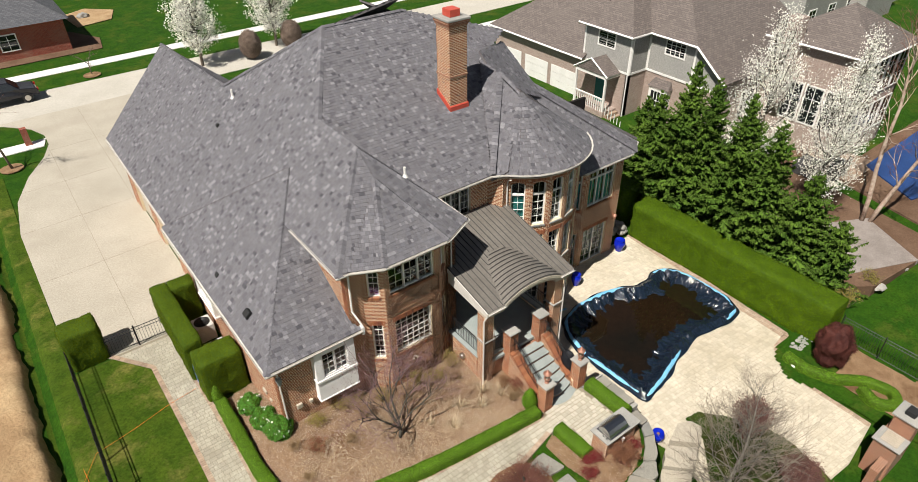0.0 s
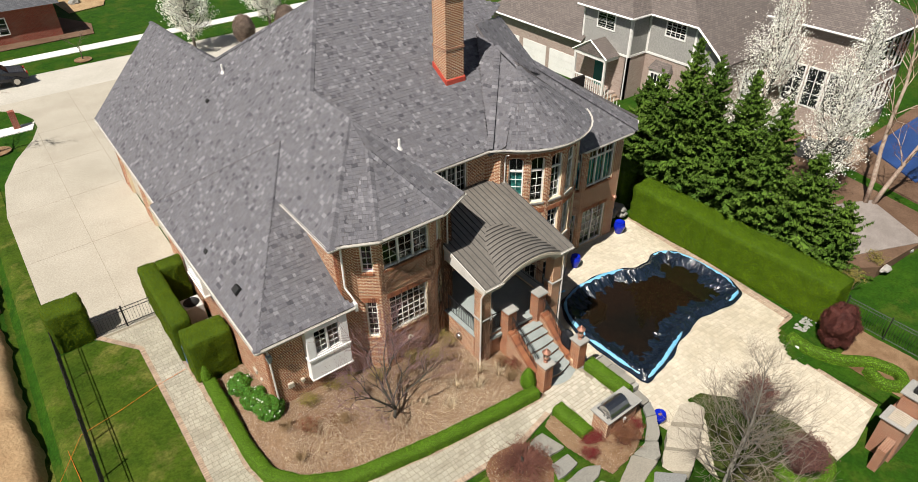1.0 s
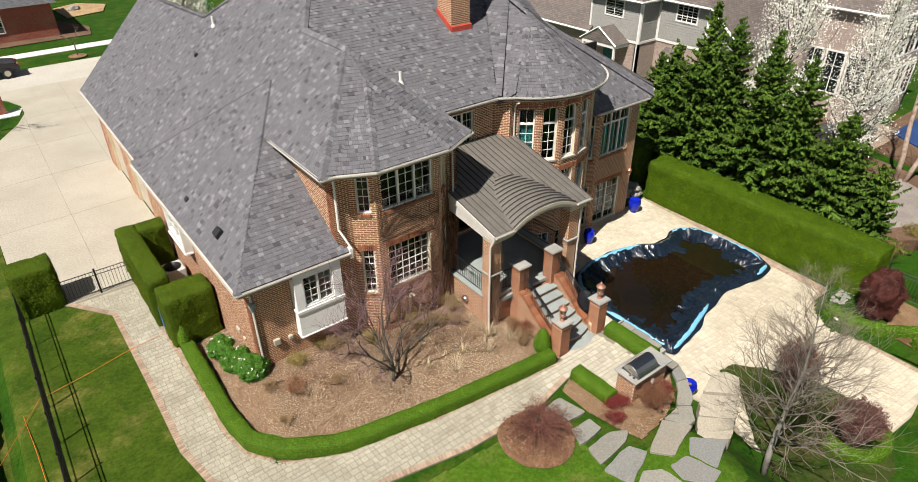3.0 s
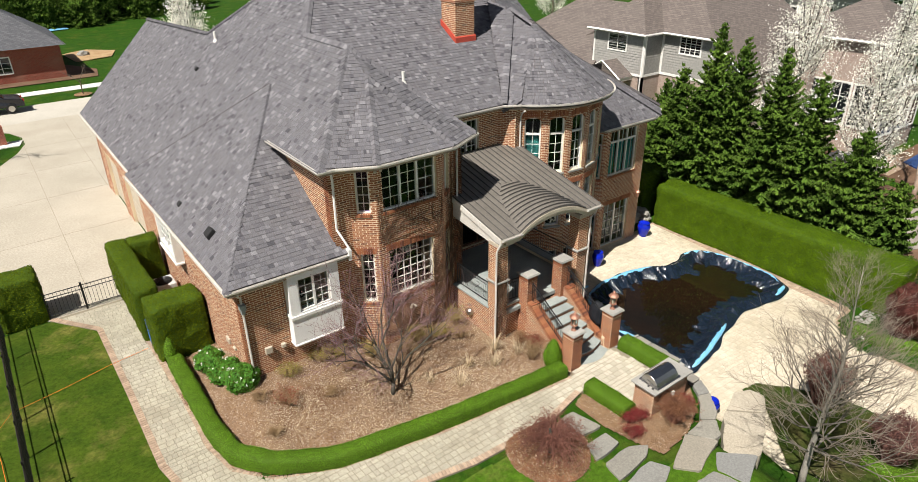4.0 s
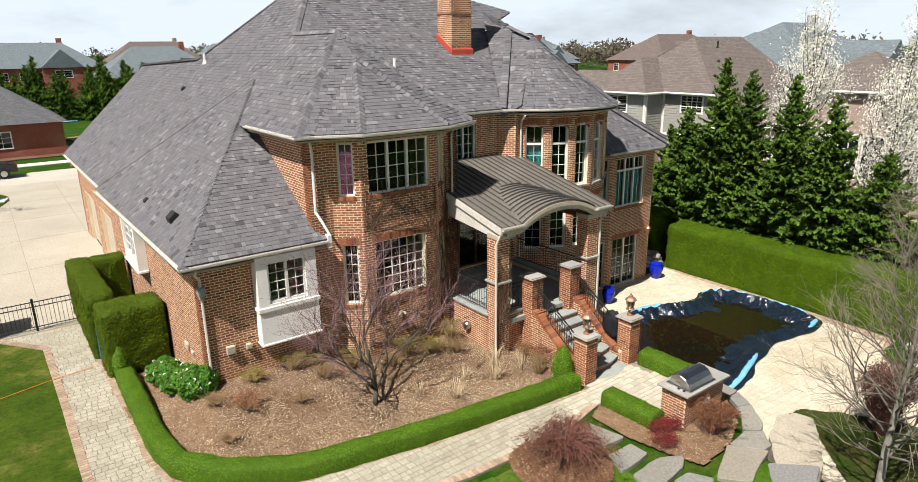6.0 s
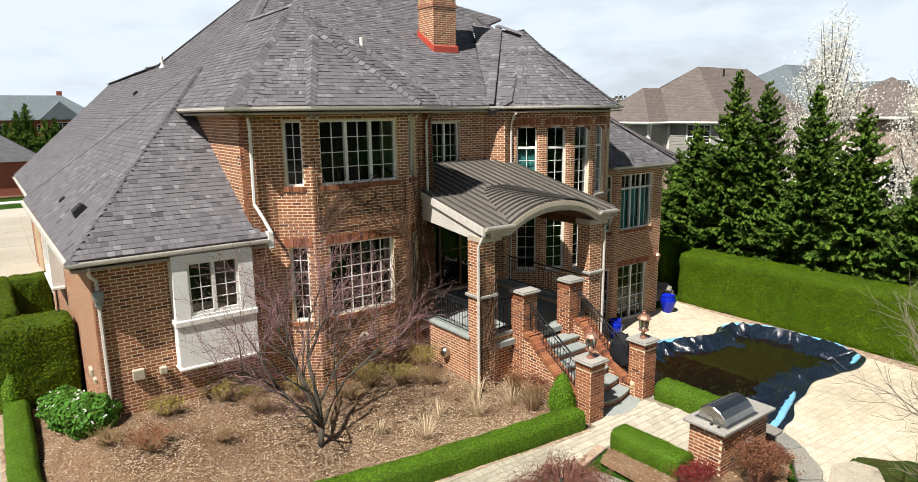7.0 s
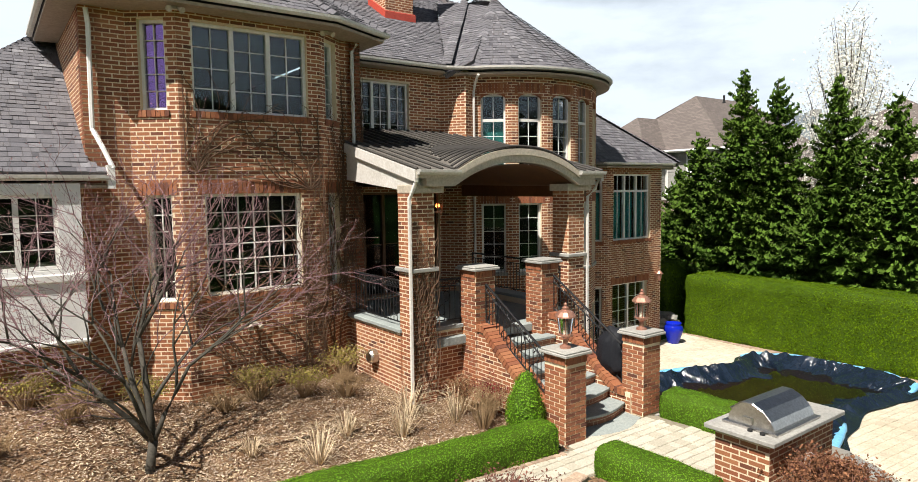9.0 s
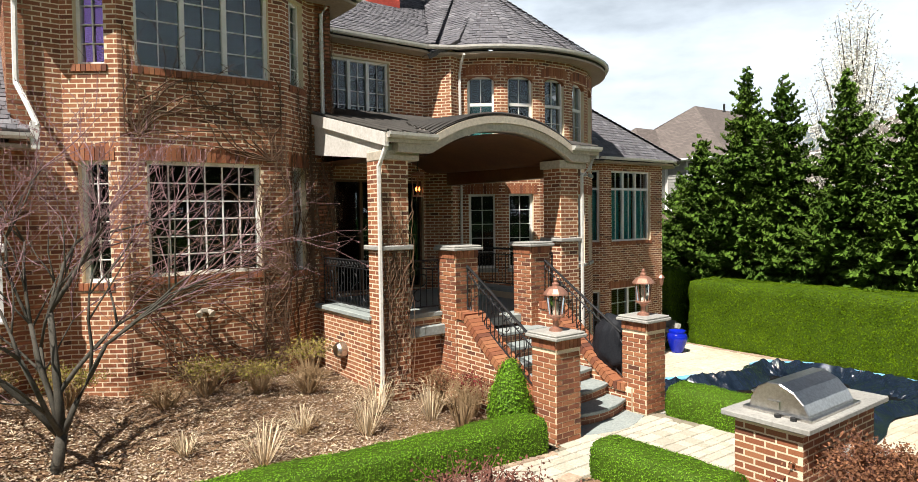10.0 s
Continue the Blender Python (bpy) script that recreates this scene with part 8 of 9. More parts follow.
# iron fences and gate
def iron_fence(p0, p1, z, h, label, panel=1.8, gap=0.12):
    p0, p1 = Vector((*p0, z)), Vector((*p1, z))
    d = p1 - p0
    f = thing("fence", (p0 + p1) / 2, label, "fence")
    up = Vector((0, 0, 1))
    t = d.normalized()
    for zz in (0.15, h - 0.2, h - 0.04):
        bm = bmesh.new()
        tube(bm, [p0 + up * zz, p1 + up * zz], 0.018, 4)
        part("rail", bm, "iron", f)
    n = max(1, round(d.length / panel))
    for k in range(n + 1):
        q = p0 + d * (k / n)
        bm = bmesh.new()
        tube(bm, [q - up * 0.1, q + up * (h + 0.08)], 0.03, 4)
        part("post", bm, "iron", f)
    m = int(d.length / gap)
    me = None
    for k in range(m):
        if me is None:
            bm = bmesh.new()
            tube(bm, [(0, 0, 0.08), (0, 0, h)], 0.009, 4)
            me = bpy.data.meshes.new("picket")
            bm.to_mesh(me)
            bm.free()
            me.materials.append(MAT["iron"])
        ob = new("picket", me)
        ob.parent = f
        ob.matrix_parent_inverse = f.matrix_basis.inverted()
        ob.matrix_basis = Matrix.Translation(p0 + d * ((k + 0.5) / m))
    return f


iron_fence((-3.95, 9.15), (-2.75, 9.15), 0.0, 1.05, "black iron driveway gate leaf")
iron_fence((-2.72, 9.15), (-1.5, 9.15), 0.0, 1.05, "black iron driveway gate leaf")
iron_fence((-5.4, 9.0), (-5.4, -14.0), 0.0, 1.2, "long black iron picket fence along the side lawn")
iron_fence((24.0, -8.6), (24.0, -18.0), -1.65, 1.3, "black iron picket fence beyond the terrace")
bm = bmesh.new()
tube(bm, [(-6.9, 2.0, 0.03), (-5.6, 4.2, 0.03), (-4.2, 4.5, 0.03), (-2.8, 4.9, 0.03), (-1.6, 5.1, 0.03)], 0.008, 4)
tagged(part("cord", bm, "orange_cord", None), "thin orange cord lying across lawn and path", "cord")
bm = bmesh.new()
tube(bm, [(-6.2, 5.0, -0.1), (-6.0, 2.0, 0.03), (-5.8, -3.0, 0.03)], 0.01, 4)
tagged(part("cord", bm, "orange_cord", None), "thin orange cord lying beside the fence", "cord")


# air conditioners behind the hedge
def condenser(x, y):
    ac = thing("air_conditioner", (x, y, 0), "grey outdoor air conditioner with a round fan grille", "air conditioner", "air conditioners by the wall")
    part("case", boxes((x - 0.4, x + 0.4, y - 0.4, y + 0.4, 0.0, 0.85)), "plastic_grey", ac, bevel=0.03)
    for r in (0.14, 0.2, 0.26, 0.32):
        bm = bmesh.new()
        tube(bm, [(x + r * math.cos(i * 0.3142), y + r * math.sin(i * 0.3142), 0.875) for i in range(21)], 0.01, 4, caps=False)
        part("grille_ring", bm, "iron", ac)
    bm = bmesh.new()
    lathe(bm, [(0, 0.86), (0.34, 0.86), (0.34, 0.853)], (x, y, 0), 20)
    part("fan_well", bm, "rubber", ac)


condenser(-0.22, 7.9)
condenser(-0.22, 6.1)
part_bin = part("bin", boxes((-1.42, -0.9, 5.25, 5.53, 0, 0.95)), "blue_bin", None, bevel=0.04)
tagged(part_bin, "blue plastic bin behind the hedge", "bin")

# bare vines on the turret and the porch column
def vine(starts, seed, label, n, steps, wander):
    rng = random.Random(seed)
    v = thing("vine", starts[0], label, "vine", "bare vines on the brick")
    bm = bmesh.new()
    vs, fs = [], []
    for s in starts:
        for _ in range(n):
            q = Vector(s)
            pts = [q.copy()]
            ang = rng.uniform(0.25, 2.9)
            for _ in range(steps):
                ang += rng.gauss(0, wander)
                ang = min(3.0, max(0.1, ang))
                q = q + Vector((0.16 * math.cos(ang), 0, 0.13 * math.sin(ang)))
                q.x = min(6.98, max(4.72, q.x))
                pts.append(q.copy())
                if rng.random() < 0.7:
                    e = q + Vector((rng.gauss(0, 0.16), rng.uniform(-0.02, 0.0), rng.gauss(0.02, 0.12)))
                    e.x = min(7.03, max(4.68, e.x))
                    tube(bm, [q, q.lerp(e, 0.5) + Vector((0, 0, 0.02)), e], [0.004, 0.003, 0.0015], 3, caps=False)
            tube(bm, pts, [0.011 * (1 - 0.8 * i / len(pts)) + 0.002 for i in range(len(pts))], 4, caps=False)
    me = bpy.data.meshes.new("stem")
    bm.to_mesh(me)
    bm.free()
    tagged(link_mesh("stem", me, "vine", v), kind="stuff")


vine([(6.9, -0.085, 0.35), (5.6, -0.085, 0.35), (6.6, -0.085, 0.35)], 5, "bare brown climbing vine spread over the turret wall", 13, 15, 0.28)
vine([(6.9, -0.085, 2.0), (6.8, -0.085, 3.8), (4.9, -0.085, 4.1), (5.2, -0.085, 1.7)], 6, "bare brown climbing vine spread over the turret wall", 15, 13, 0.3)
rng = random.Random(77)
cv = thing("vine", (7.97, -1.96, 0.1), "bare brown vine clinging to the porch column", "vine", "bare vines on the brick")
bm = bmesh.new()
for _ in range(64):
    a = rng.uniform(0, 1)
    q = Vector((7.73 + 0.48 * rng.random(), -1.965 - 0.01 * rng.random(), 0.2 + 2.4 * rng.random()))
    pts = [q.copy()]
    for _ in range(9):
        q = q + Vector((rng.gauss(0, 0.06), rng.gauss(0, 0.008), rng.uniform(0.03, 0.2)))
        q.x = min(8.24, max(7.68, q.x))
        q.y = min(-1.955, max(-2.03, q.y))
        q.z = min(3.75, q.z)
        pts.append(q.copy())
    tube(bm, pts, [0.007] * 5 + [0.004] * 5, 3, caps=False)
me = bpy.data.meshes.new("stem")
bm.to_mesh(me)
bm.free()
tagged(link_mesh("stem", me, "vine", cv), kind="stuff")



def creeper(p0, p1, u0, u1, z0, z1, n, seed):
    """Bare stems climbing one face of the wall, with fine side tendrils."""
    rng = random.Random(seed)
    m = frame_at(p0, p1)
    v = thing("vine", m @ Vector((u0, 0, z0)), "thick tangle of bare brown vine climbing the brick", "vine", "bare vines on the brick")
    bm = bmesh.new()
    for _ in range(n):
        u, z = rng.uniform(u0, u1), z0
        end = rng.uniform(z0 + 0.5 * (z1 - z0), z1)
        z += rng.random() ** 2 * (end - z0) * 0.6
        pts = []
        lean = rng.gauss(0, 0.03)
        while z < end:
            pts.append(m @ Vector((u, -0.016 - 0.02 * rng.random(), z)))
            lean = 0.8 * lean + rng.gauss(0, 0.035)
            u = min(u1, max(u0, u + lean))
            z += 0.11
            for _ in range(2):
                e = (min(u1 + 0.04, max(u0 - 0.04, u + rng.gauss(0, 0.15))), z + rng.gauss(0.06, 0.09))
                tube(bm, [pts[-1], m @ Vector((e[0], -0.03, e[1]))], [0.005, 0.002], 3, caps=False)
        if len(pts) > 2:
            tube(bm, pts, [0.014 * (1 - 0.75 * i / len(pts)) for i in range(len(pts))], 4, caps=False)
    me = bpy.data.meshes.new("stem")
    bm.to_mesh(me)
    bm.free()
    tagged(link_mesh("stem", me, "vine", v), kind="stuff")


creeper(T[4], T[5], 0.0, 0.78, 0.3, 6.5, 10, 91)
creeper(T[5], T[6], 0.0, 0.42, 0.3, 6.6, 11, 92)
creeper(T[3], T[4], 1.98, 2.39, 0.3, 5.3, 8, 93)
# ---- the neighbourhood ----
def gable_free_roof(bm, x0, x1, y0, y1, z, h, over=0.4):
    """A hip roof over a rectangle."""
    x0, x1, y0, y1 = x0 - over, x1 + over, y0 - over, y1 + over
    w, d = x1 - x0, y1 - y0
    if w >= d:
        r0, r1 = (x0 + d / 2, (y0 + y1) / 2, z + h), (x1 - d / 2, (y0 + y1) / 2, z + h)
    else:
        r0, r1 = ((x0 + x1) / 2, y0 + w / 2, z + h), ((x0 + x1) / 2, y1 - w / 2, z + h)
    c = [bm.verts.new((x, y, z)) for x, y in ((x0, y0), (x1, y0), (x1, y1), (x0, y1))]
    a, b = bm.verts.new(r0), bm.verts.new(r1)
    if w >= d:
        fs = ((c[0], c[1], b, a), (c[1], c[2], b), (c[2], c[3], a, b), (c[3], c[0], a))
    else:
        fs = ((c[0], c[1], a), (c[1], c[2], b, a), (c[2], c[3], b), (c[3], c[0], a, b))
    for f in fs:
        bm.faces.new(f)
    bm.faces.new(c[::-1])


def simple_window(parent, p0, p1, u0, u1, z0, z1, cols=2, rows=3, glass="dark_glass", trim=0.1):
    """A framed window set on a wall seen from afar: trim, muntins and pane."""
    w = new("window")
    w.parent = parent
    m = frame_at(p0, p1)
    w.matrix_parent_inverse = parent.matrix_basis.inverted()
    w.matrix_basis = m @ Matrix.Translation((u0, 0, z0))
    W, H = u1 - u0, z1 - z0
    bm = boxes((-trim, 0, -0.06, 0.02, -trim, H + trim), (W, W + trim, -0.06, 0.02, -trim, H + trim), (0, W, -0.06, 0.02, -trim, 0), (0, W, -0.06, 0.02, H, H + trim))
    for k in range(1, cols):
        box(bm, W * k / cols - 0.025, W * k / cols + 0.025, -0.045, 0.0, 0, H)
    for k in range(1, rows):
        box(bm, 0, W, -0.044, 0.0, H * k / rows - 0.02, H * k / rows + 0.02)
    bmesh.ops.transform(bm, matrix=w.matrix_basis, verts=bm.verts)
    part("frame", bm, "white", w)
    bm = boxes((0, W, -0.03, 0.01, 0, H))
    bmesh.ops.transform(bm, matrix=w.matrix_basis, verts=bm.verts)
    part("pane", bm, glass, w)


def far_house(x, y, w, d, h, rh, wall, roof, seed, label, storeys=2, turn=0.0, z=-0.2, gable=True):
    """A detached house: walls, hip roof, a front gable, windows and a chimney."""
    rng = random.Random(seed)
    hs = thing("house", (x, y, z), label, "house", "houses of the neighbourhood")
    x0, x1, y0, y1 = x - w / 2, x + w / 2, y - d / 2, y + d / 2
    part("wall", boxes((x0, x1, y0, y1, z - 0.5, z + h)), wall, hs, uv=True)
    bm = bmesh.new()
    gable_free_roof(bm, x0, x1, y0, y1, z + h, rh, 0.5)
    part("roof", bm, roof, hs, uv=True)
    if gable:
        gx = x0 + w * rng.uniform(0.2, 0.6)
        gw = w * 0.28
        part("wing", boxes((gx, gx + gw, y0 - 1.6, y0 + 0.5, z - 0.5, z + h * 0.98)), wall, hs, uv=True)
        bm = bmesh.new()
        v = [bm.verts.new(c) for c in ((gx - 0.3, y0 - 1.9, z + h), (gx + gw + 0.3, y0 - 1.9, z + h), (gx + gw / 2, y0 - 1.9, z + h + gw * 0.5), (gx + gw / 2, y0 + d * 0.35, z + h + gw * 0.5), (gx - 0.3, y0 + 0.8, z + h), (gx + gw + 0.3, y0 + 0.8, z + h))]
        for f in ((0, 1, 2), (0, 2, 3, 4), (1, 5, 3, 2)):
            bm.faces.new([v[i] for i in f])
        part("gable_roof", bm, roof, hs, uv=True)
        simple_window(hs, (gx, y0 - 1.6), (gx + gw, y0 - 1.6), gw * 0.3, gw * 0.7, z + h - 1.9, z + h - 0.6)
    part("chimney", boxes((x0 + w * 0.72, x0 + w * 0.72 + 1.0, y + 0.5, y + 1.3, z + h, z + h + rh + 0.9)), wall, hs, uv=True)
    for s in range(storeys):
        zz = z + 0.9 + s * 2.9
        if zz + 1.5 > z + h:
            break
        n = max(2, int(w / 3.2))
        for k in range(n):
            u = w * (k + 0.5) / n - 0.6
            simple_window(hs, (x0, y0), (x1, y0), u, u + 1.2, zz, zz + 1.45)
        n = max(1, int(d / 4.5))
        for k in range(n):
            u = d * (k + 0.5) / n - 0.6
            simple_window(hs, (x0, y1), (x0, y0), u, u + 1.2, zz, zz + 1.45)
            simple_window(hs, (x1, y0), (x1, y1), u, u + 1.2, zz, zz + 1.45)
    return hs


# the house next door: pale brick below, grey lap siding above
nb = thing("house", (36, 10, -1), "large neighbouring house of pale brick and grey siding", "house")


def lap_wall(p0, p1, z0, z1, parent):
    """Grey lap siding, board over board."""
    m = frame_at(p0, p1)
    L = math.dist(p0, p1)
    vs, fs = [], []
    n = int((z1 - z0) / 0.16)
    for k in range(n):
        a, b = z0 + (z1 - z0) * k / n, z0 + (z1 - z0) * (k + 1) / n
        i = len(vs)
        vs += [m @ Vector(c) for c in ((0, -0.035, a), (L, -0.035, a), (L, -0.008, b), (0, -0.008, b), (0, 0, a), (L, 0, a))]
        fs += [(i, i + 1, i + 2, i + 3), (i + 4, i + 5, i + 1, i)]
    tagged(raw("siding", [tuple(v) for v in vs], fs, "siding", parent), kind="stuff")


NBZ = -1.5


def nb_wall(a, b, top, split=None, name="wall"):
    """Pale brick, with lap siding and white corner boards above split."""
    bm = bmesh.new()
    wall_mesh(bm, a, b, NBZ, top, 0.25)
    w = part(name, bm, "brick_pale", nb, uv=True)
    if split:
        lap_wall(a, b, split, top, nb)
        L = math.dist(a, b)
        for dims in ((0, L, -0.05, 0.0, split - 0.1, split + 0.06), (0, 0.13, -0.055, 0, split + 0.06, top), (L - 0.13, L, -0.055, 0, split + 0.06, top)):
            bm = boxes(dims)
            bmesh.ops.transform(bm, matrix=frame_at(a, b), verts=bm.verts)
            part("trim", bm, "white", nb)
    return w


NE = 5.8
nb_wall((32.4, 27.0), (32.4, 16.75), 3.1)
nb_wall((32.4, 16.75), (32.4, 12.3), NE, 3.1)
nb_wall((32.4, 12.3), (34.3, 12.3), NE, 3.1)
nb_wall((34.3, 12.3), (34.3, 8.4), NE, 3.1)
nb_wall((34.3, 8.4), (34.3, 6.0), 3.95, 3.1)
nb_wall((34.3, 6.0), (39.5, 6.0), 3.9)
nb_wall((39.5, 6.0), (39.5, -0.1), 6.0)
nb_wall((39.5, -0.1), (45.5, -0.1), 6.0)
nb_wall((45.5, -0.1), (45.5, 24.0), 4.0)
# siding under the falling eave
raw("gable_siding", [(34.26, 8.4, 3.95), (34.26, 6.0, 3.95), (34.26, 8.4, 5.75), (34.4, 8.4, 3.95), (34.4, 6.0, 3.95), (34.4, 8.4, 5.75)], [(0, 2, 1), (3, 4, 5), (0, 1, 4, 3), (1, 2, 5, 4), (2, 0, 3, 5)], "siding", nb)
simple_window(nb, (32.4, 16.75), (32.4, 12.3), 1.4, 2.9, 4.55, 5.55, 2, 2, "dark_glass")
simple_window(nb, (34.3, 12.3), (34.3, 8.4), 1.45, 2.95, 4.62, 5.62, 4, 3)
simple_window(nb, (34.3, 6.0), (39.5, 6.0), 2.6, 4.0, 1.0, 2.6, 3, 2)
for k in range(4):
    simple_window(nb, (39.5, -0.1), (45.5, -0.1), 0.35 + k * 1.4, 1.45 + k * 1.4, 3.3, 5.7, 2, 3)
    simple_window(nb, (39.5, -0.1), (45.5, -0.1), 0.35 + k * 1.4, 1.45 + k * 1.4, 0.4, 2.4, 2, 2)
for k in range(3):
    simple_window(nb, (39.5, 6.0), (39.5, -0.1), 1.6 + k * 1.4, 2.7 + k * 1.4, 0.9, 3.4, 2, 3)
for u in (0.7, 3.9, 7.0):
    door = None
    for r in range(4):
        bm = boxes((u, u + 2.7, -0.03 - 0.004 * (r % 2), 0.02, -0.7 + r * 0.6, -0.12 + r * 0.6))
        bmesh.ops.transform(bm, matrix=frame_at((32.4, 27.0), (32.4, 16.75)), verts=bm.verts)
        if door is None:
            door = part("garage_door", bm, "white", nb, "white panelled garage door")
        else:
            part("panel", bm, "white", door)


def nb_roof(pts):
    bm = bmesh.new()
    f = bm.faces.new([bm.verts.new(p) for p in pts])
    f.normal_update()
    if f.normal.z < 0:
        f.normal_flip()
    ext = bmesh.ops.extrude_face_region(bm, geom=[f])
    for v in ext["geom"]:
        if isinstance(v, bmesh.types.BMVert):
            v.co.z -= 0.14
    part("roof", bm, "shingle_tan", nb, uv=True)


RA, RB = (38.0, 12.9, 9.36), (44.0, 12.9, 9.36)
E1 = NE + 0.05
nb_roof([(31.95, 17.1, E1), (31.95, 12.0, E1), (34.5, 14.55, 8.0)])
nb_roof([(31.95, 12.0, E1), (33.85, 12.0, E1), (36.4, 14.55, 8.0), (34.5, 14.55, 8.0)])
nb_roof([(33.85, 12.0, E1), (33.85, 8.2, E1), RA, (36.4, 14.55, 8.0)])
nb_roof([(33.85, 8.2, E1), (33.85, 5.7, 3.98), (46.0, 5.7, 3.98), RB, RA])
nb_roof([(46.0, 5.7, 3.98), (46.0, 20.0, 3.98), RB])
nb_roof([RA, RB, (46.0, 20.0, 4.05), (34.0, 19.0, 4.8), (36.4, 14.55, 8.1)])
nb_roof([(31.95, 17.1, E1), (34.5, 14.55, 8.0), (36.4, 14.55, 8.0), (36.4, 17.1, E1)])
nb_roof([(31.95, 27.4, 3.2), (31.95, 16.4, 3.2), (37.0, 16.4, 7.0), (37.0, 22.5, 7.0)])
nb_roof([(31.95, 27.4, 3.2), (37.0, 22.5, 7.0), (42.0, 27.4, 3.2)])
nb_roof([(37.0, 22.5, 7.0), (37.0, 16.4, 7.0), (46.0, 16.4, 5.0), (42.0, 27.4, 3.2)])
nb_roof([(39.1, 6.6, 6.05), (39.1, -0.5, 6.05), (42.4, 3.0, 8.3)])
nb_roof([(39.1, -0.5, 6.05), (45.9, -0.5, 6.05), (42.6, 3.0, 8.3), (42.4, 3.0, 8.3)])
nb_roof([(45.9, -0.5, 6.05), (45.9, 6.6, 6.05), (42.6, 3.0, 8.3)])
for pts in ([(31.95, 17.1, E1), (31.95, 12.0, E1), (33.85, 12.0, E1), (33.85, 8.2, E1), (33.85, 5.7, 3.98)], [(31.95, 27.4, 3.2), (31.95, 16.4, 3.2)], [(39.1, 6.6, 6.05), (39.1, -0.5, 6.05), (45.9, -0.5, 6.05)]):
    bm = bmesh.new()
    tube(bm, [Vector(p) - Vector((0, 0, 0.07)) for p in pts], 0.085, 4)
    part("fascia", bm, "white", nb)
for x, y, top in ((32.34, 12.36, 3.1), (34.24, 8.5, 5.7)):
    bm = bmesh.new()
    tube(bm, [(x, y, top), (x, y, NBZ + 0.4)], 0.045, 5)
    part("downpipe", bm, "white", nb)
part("chimney", boxes((38.6, 39.45, 4.2, 5.1, 2.0, 7.7)), "brick_pale", nb, "pale brick chimney", uv=True)
for x, y, z in ((36.2, 18.0, 6.1), (37.2, 10.5, 8.6)):
    bm = bmesh.new()
    lathe(bm, [(0.12, 0), (0.06, 0.1), (0.06, 0.45), (0, 0.45)], (x, y, z), 8)
    part("vent_pipe", bm, "rubber", nb)
# small shingled canopy over a ground-floor bay
bm = bmesh.new()
v = [bm.verts.new(c) for c in ((33.75, 11.55, 2.2), (33.75, 9.75, 2.2), (34.3, 9.95, 2.75), (34.3, 11.35, 2.75), (34.3, 11.55, 2.2), (34.3, 9.75, 2.2))]
for f in ((0, 1, 2, 3), (0, 3, 4), (1, 5, 2), (0, 4, 5, 1)):
    bm.faces.new([v[i] for i in f])
part("canopy", bm, "shingle_tan", nb, uv=True)
bay_box = part("bay", boxes((33.85, 34.3, 9.85, 11.45, NBZ, 2.2)), "white", nb, "white boxed bay window")
simple_window(nb, (33.85, 11.45), (33.85, 9.85), 0.25, 1.35, 0.6, 1.95, 4, 2)
# entry porch: gabled roof on white posts, white rail, terracotta steps
bm = bmesh.new()
v = [bm.verts.new(c) for c in ((30.9, 16.1, 3.0), (30.9, 14.55, 3.95), (30.9, 13.0, 3.0), (32.45, 16.1, 3.0), (32.45, 14.55, 3.95), (32.45, 13.0, 3.0))]
for f in ((0, 3, 4, 1), (1, 4, 5, 2), (0, 1, 2), (0, 2, 5, 3)):
    bm.faces.new([v[i] for i in f])
part("porch_roof", bm, "shingle_tan", nb, uv=True)
bm = bmesh.new()
tube(bm, [(30.88, 16.2, 2.95), (30.88, 14.55, 3.98), (30.88, 12.9, 2.95)], 0.07, 4)
part("fascia", bm, "white", nb)
part("beam", boxes((30.95, 31.1, 13.05, 16.05, 2.75, 2.98), (31.1, 32.4, 13.05, 13.2, 2.75, 2.98)), "white", nb)
for y in (13.13, 15.97):
    part("post", boxes((30.95, 31.1, y - 0.08, y + 0.08, 0.3, 2.75)), "white", nb, "white porch post", bevel=0.01)
part("porch_base", boxes((30.9, 32.4, 13.0, 16.1, NBZ, 0.3)), "brick_pale", nb, uv=True)
part("entry_door", boxes((32.34, 32.41, 14.2, 15.2, 0.3, 2.4)), "teal_dark", nb, "dark glazed entry door")
for k in range(13):
    part("baluster", boxes((30.98, 31.03, 13.3 + k * 0.21, 13.35 + k * 0.21, 0.3, 1.2)), "white", nb)
part("handrail", boxes((30.95, 31.07, 13.2, 15.9, 1.2, 1.28)), "white", nb)
for k in range(6):
    part("step", boxes((31.1, 32.35, 12.75 - 0.3 * k, 13.0 - 0.3 * k, NBZ, 0.12 - 0.18 * k)), "paver_red", nb, "terracotta step")
    part("baluster", boxes((31.05, 31.1, 12.85 - 0.3 * k, 12.9 - 0.3 * k, 0.12 - 0.18 * k, 1.05 - 0.18 * k)), "white", nb)
part("landing", boxes((30.6, 32.4, 9.9, 11.2, NBZ, -0.9)), "paver_red", nb, "terracotta landing")
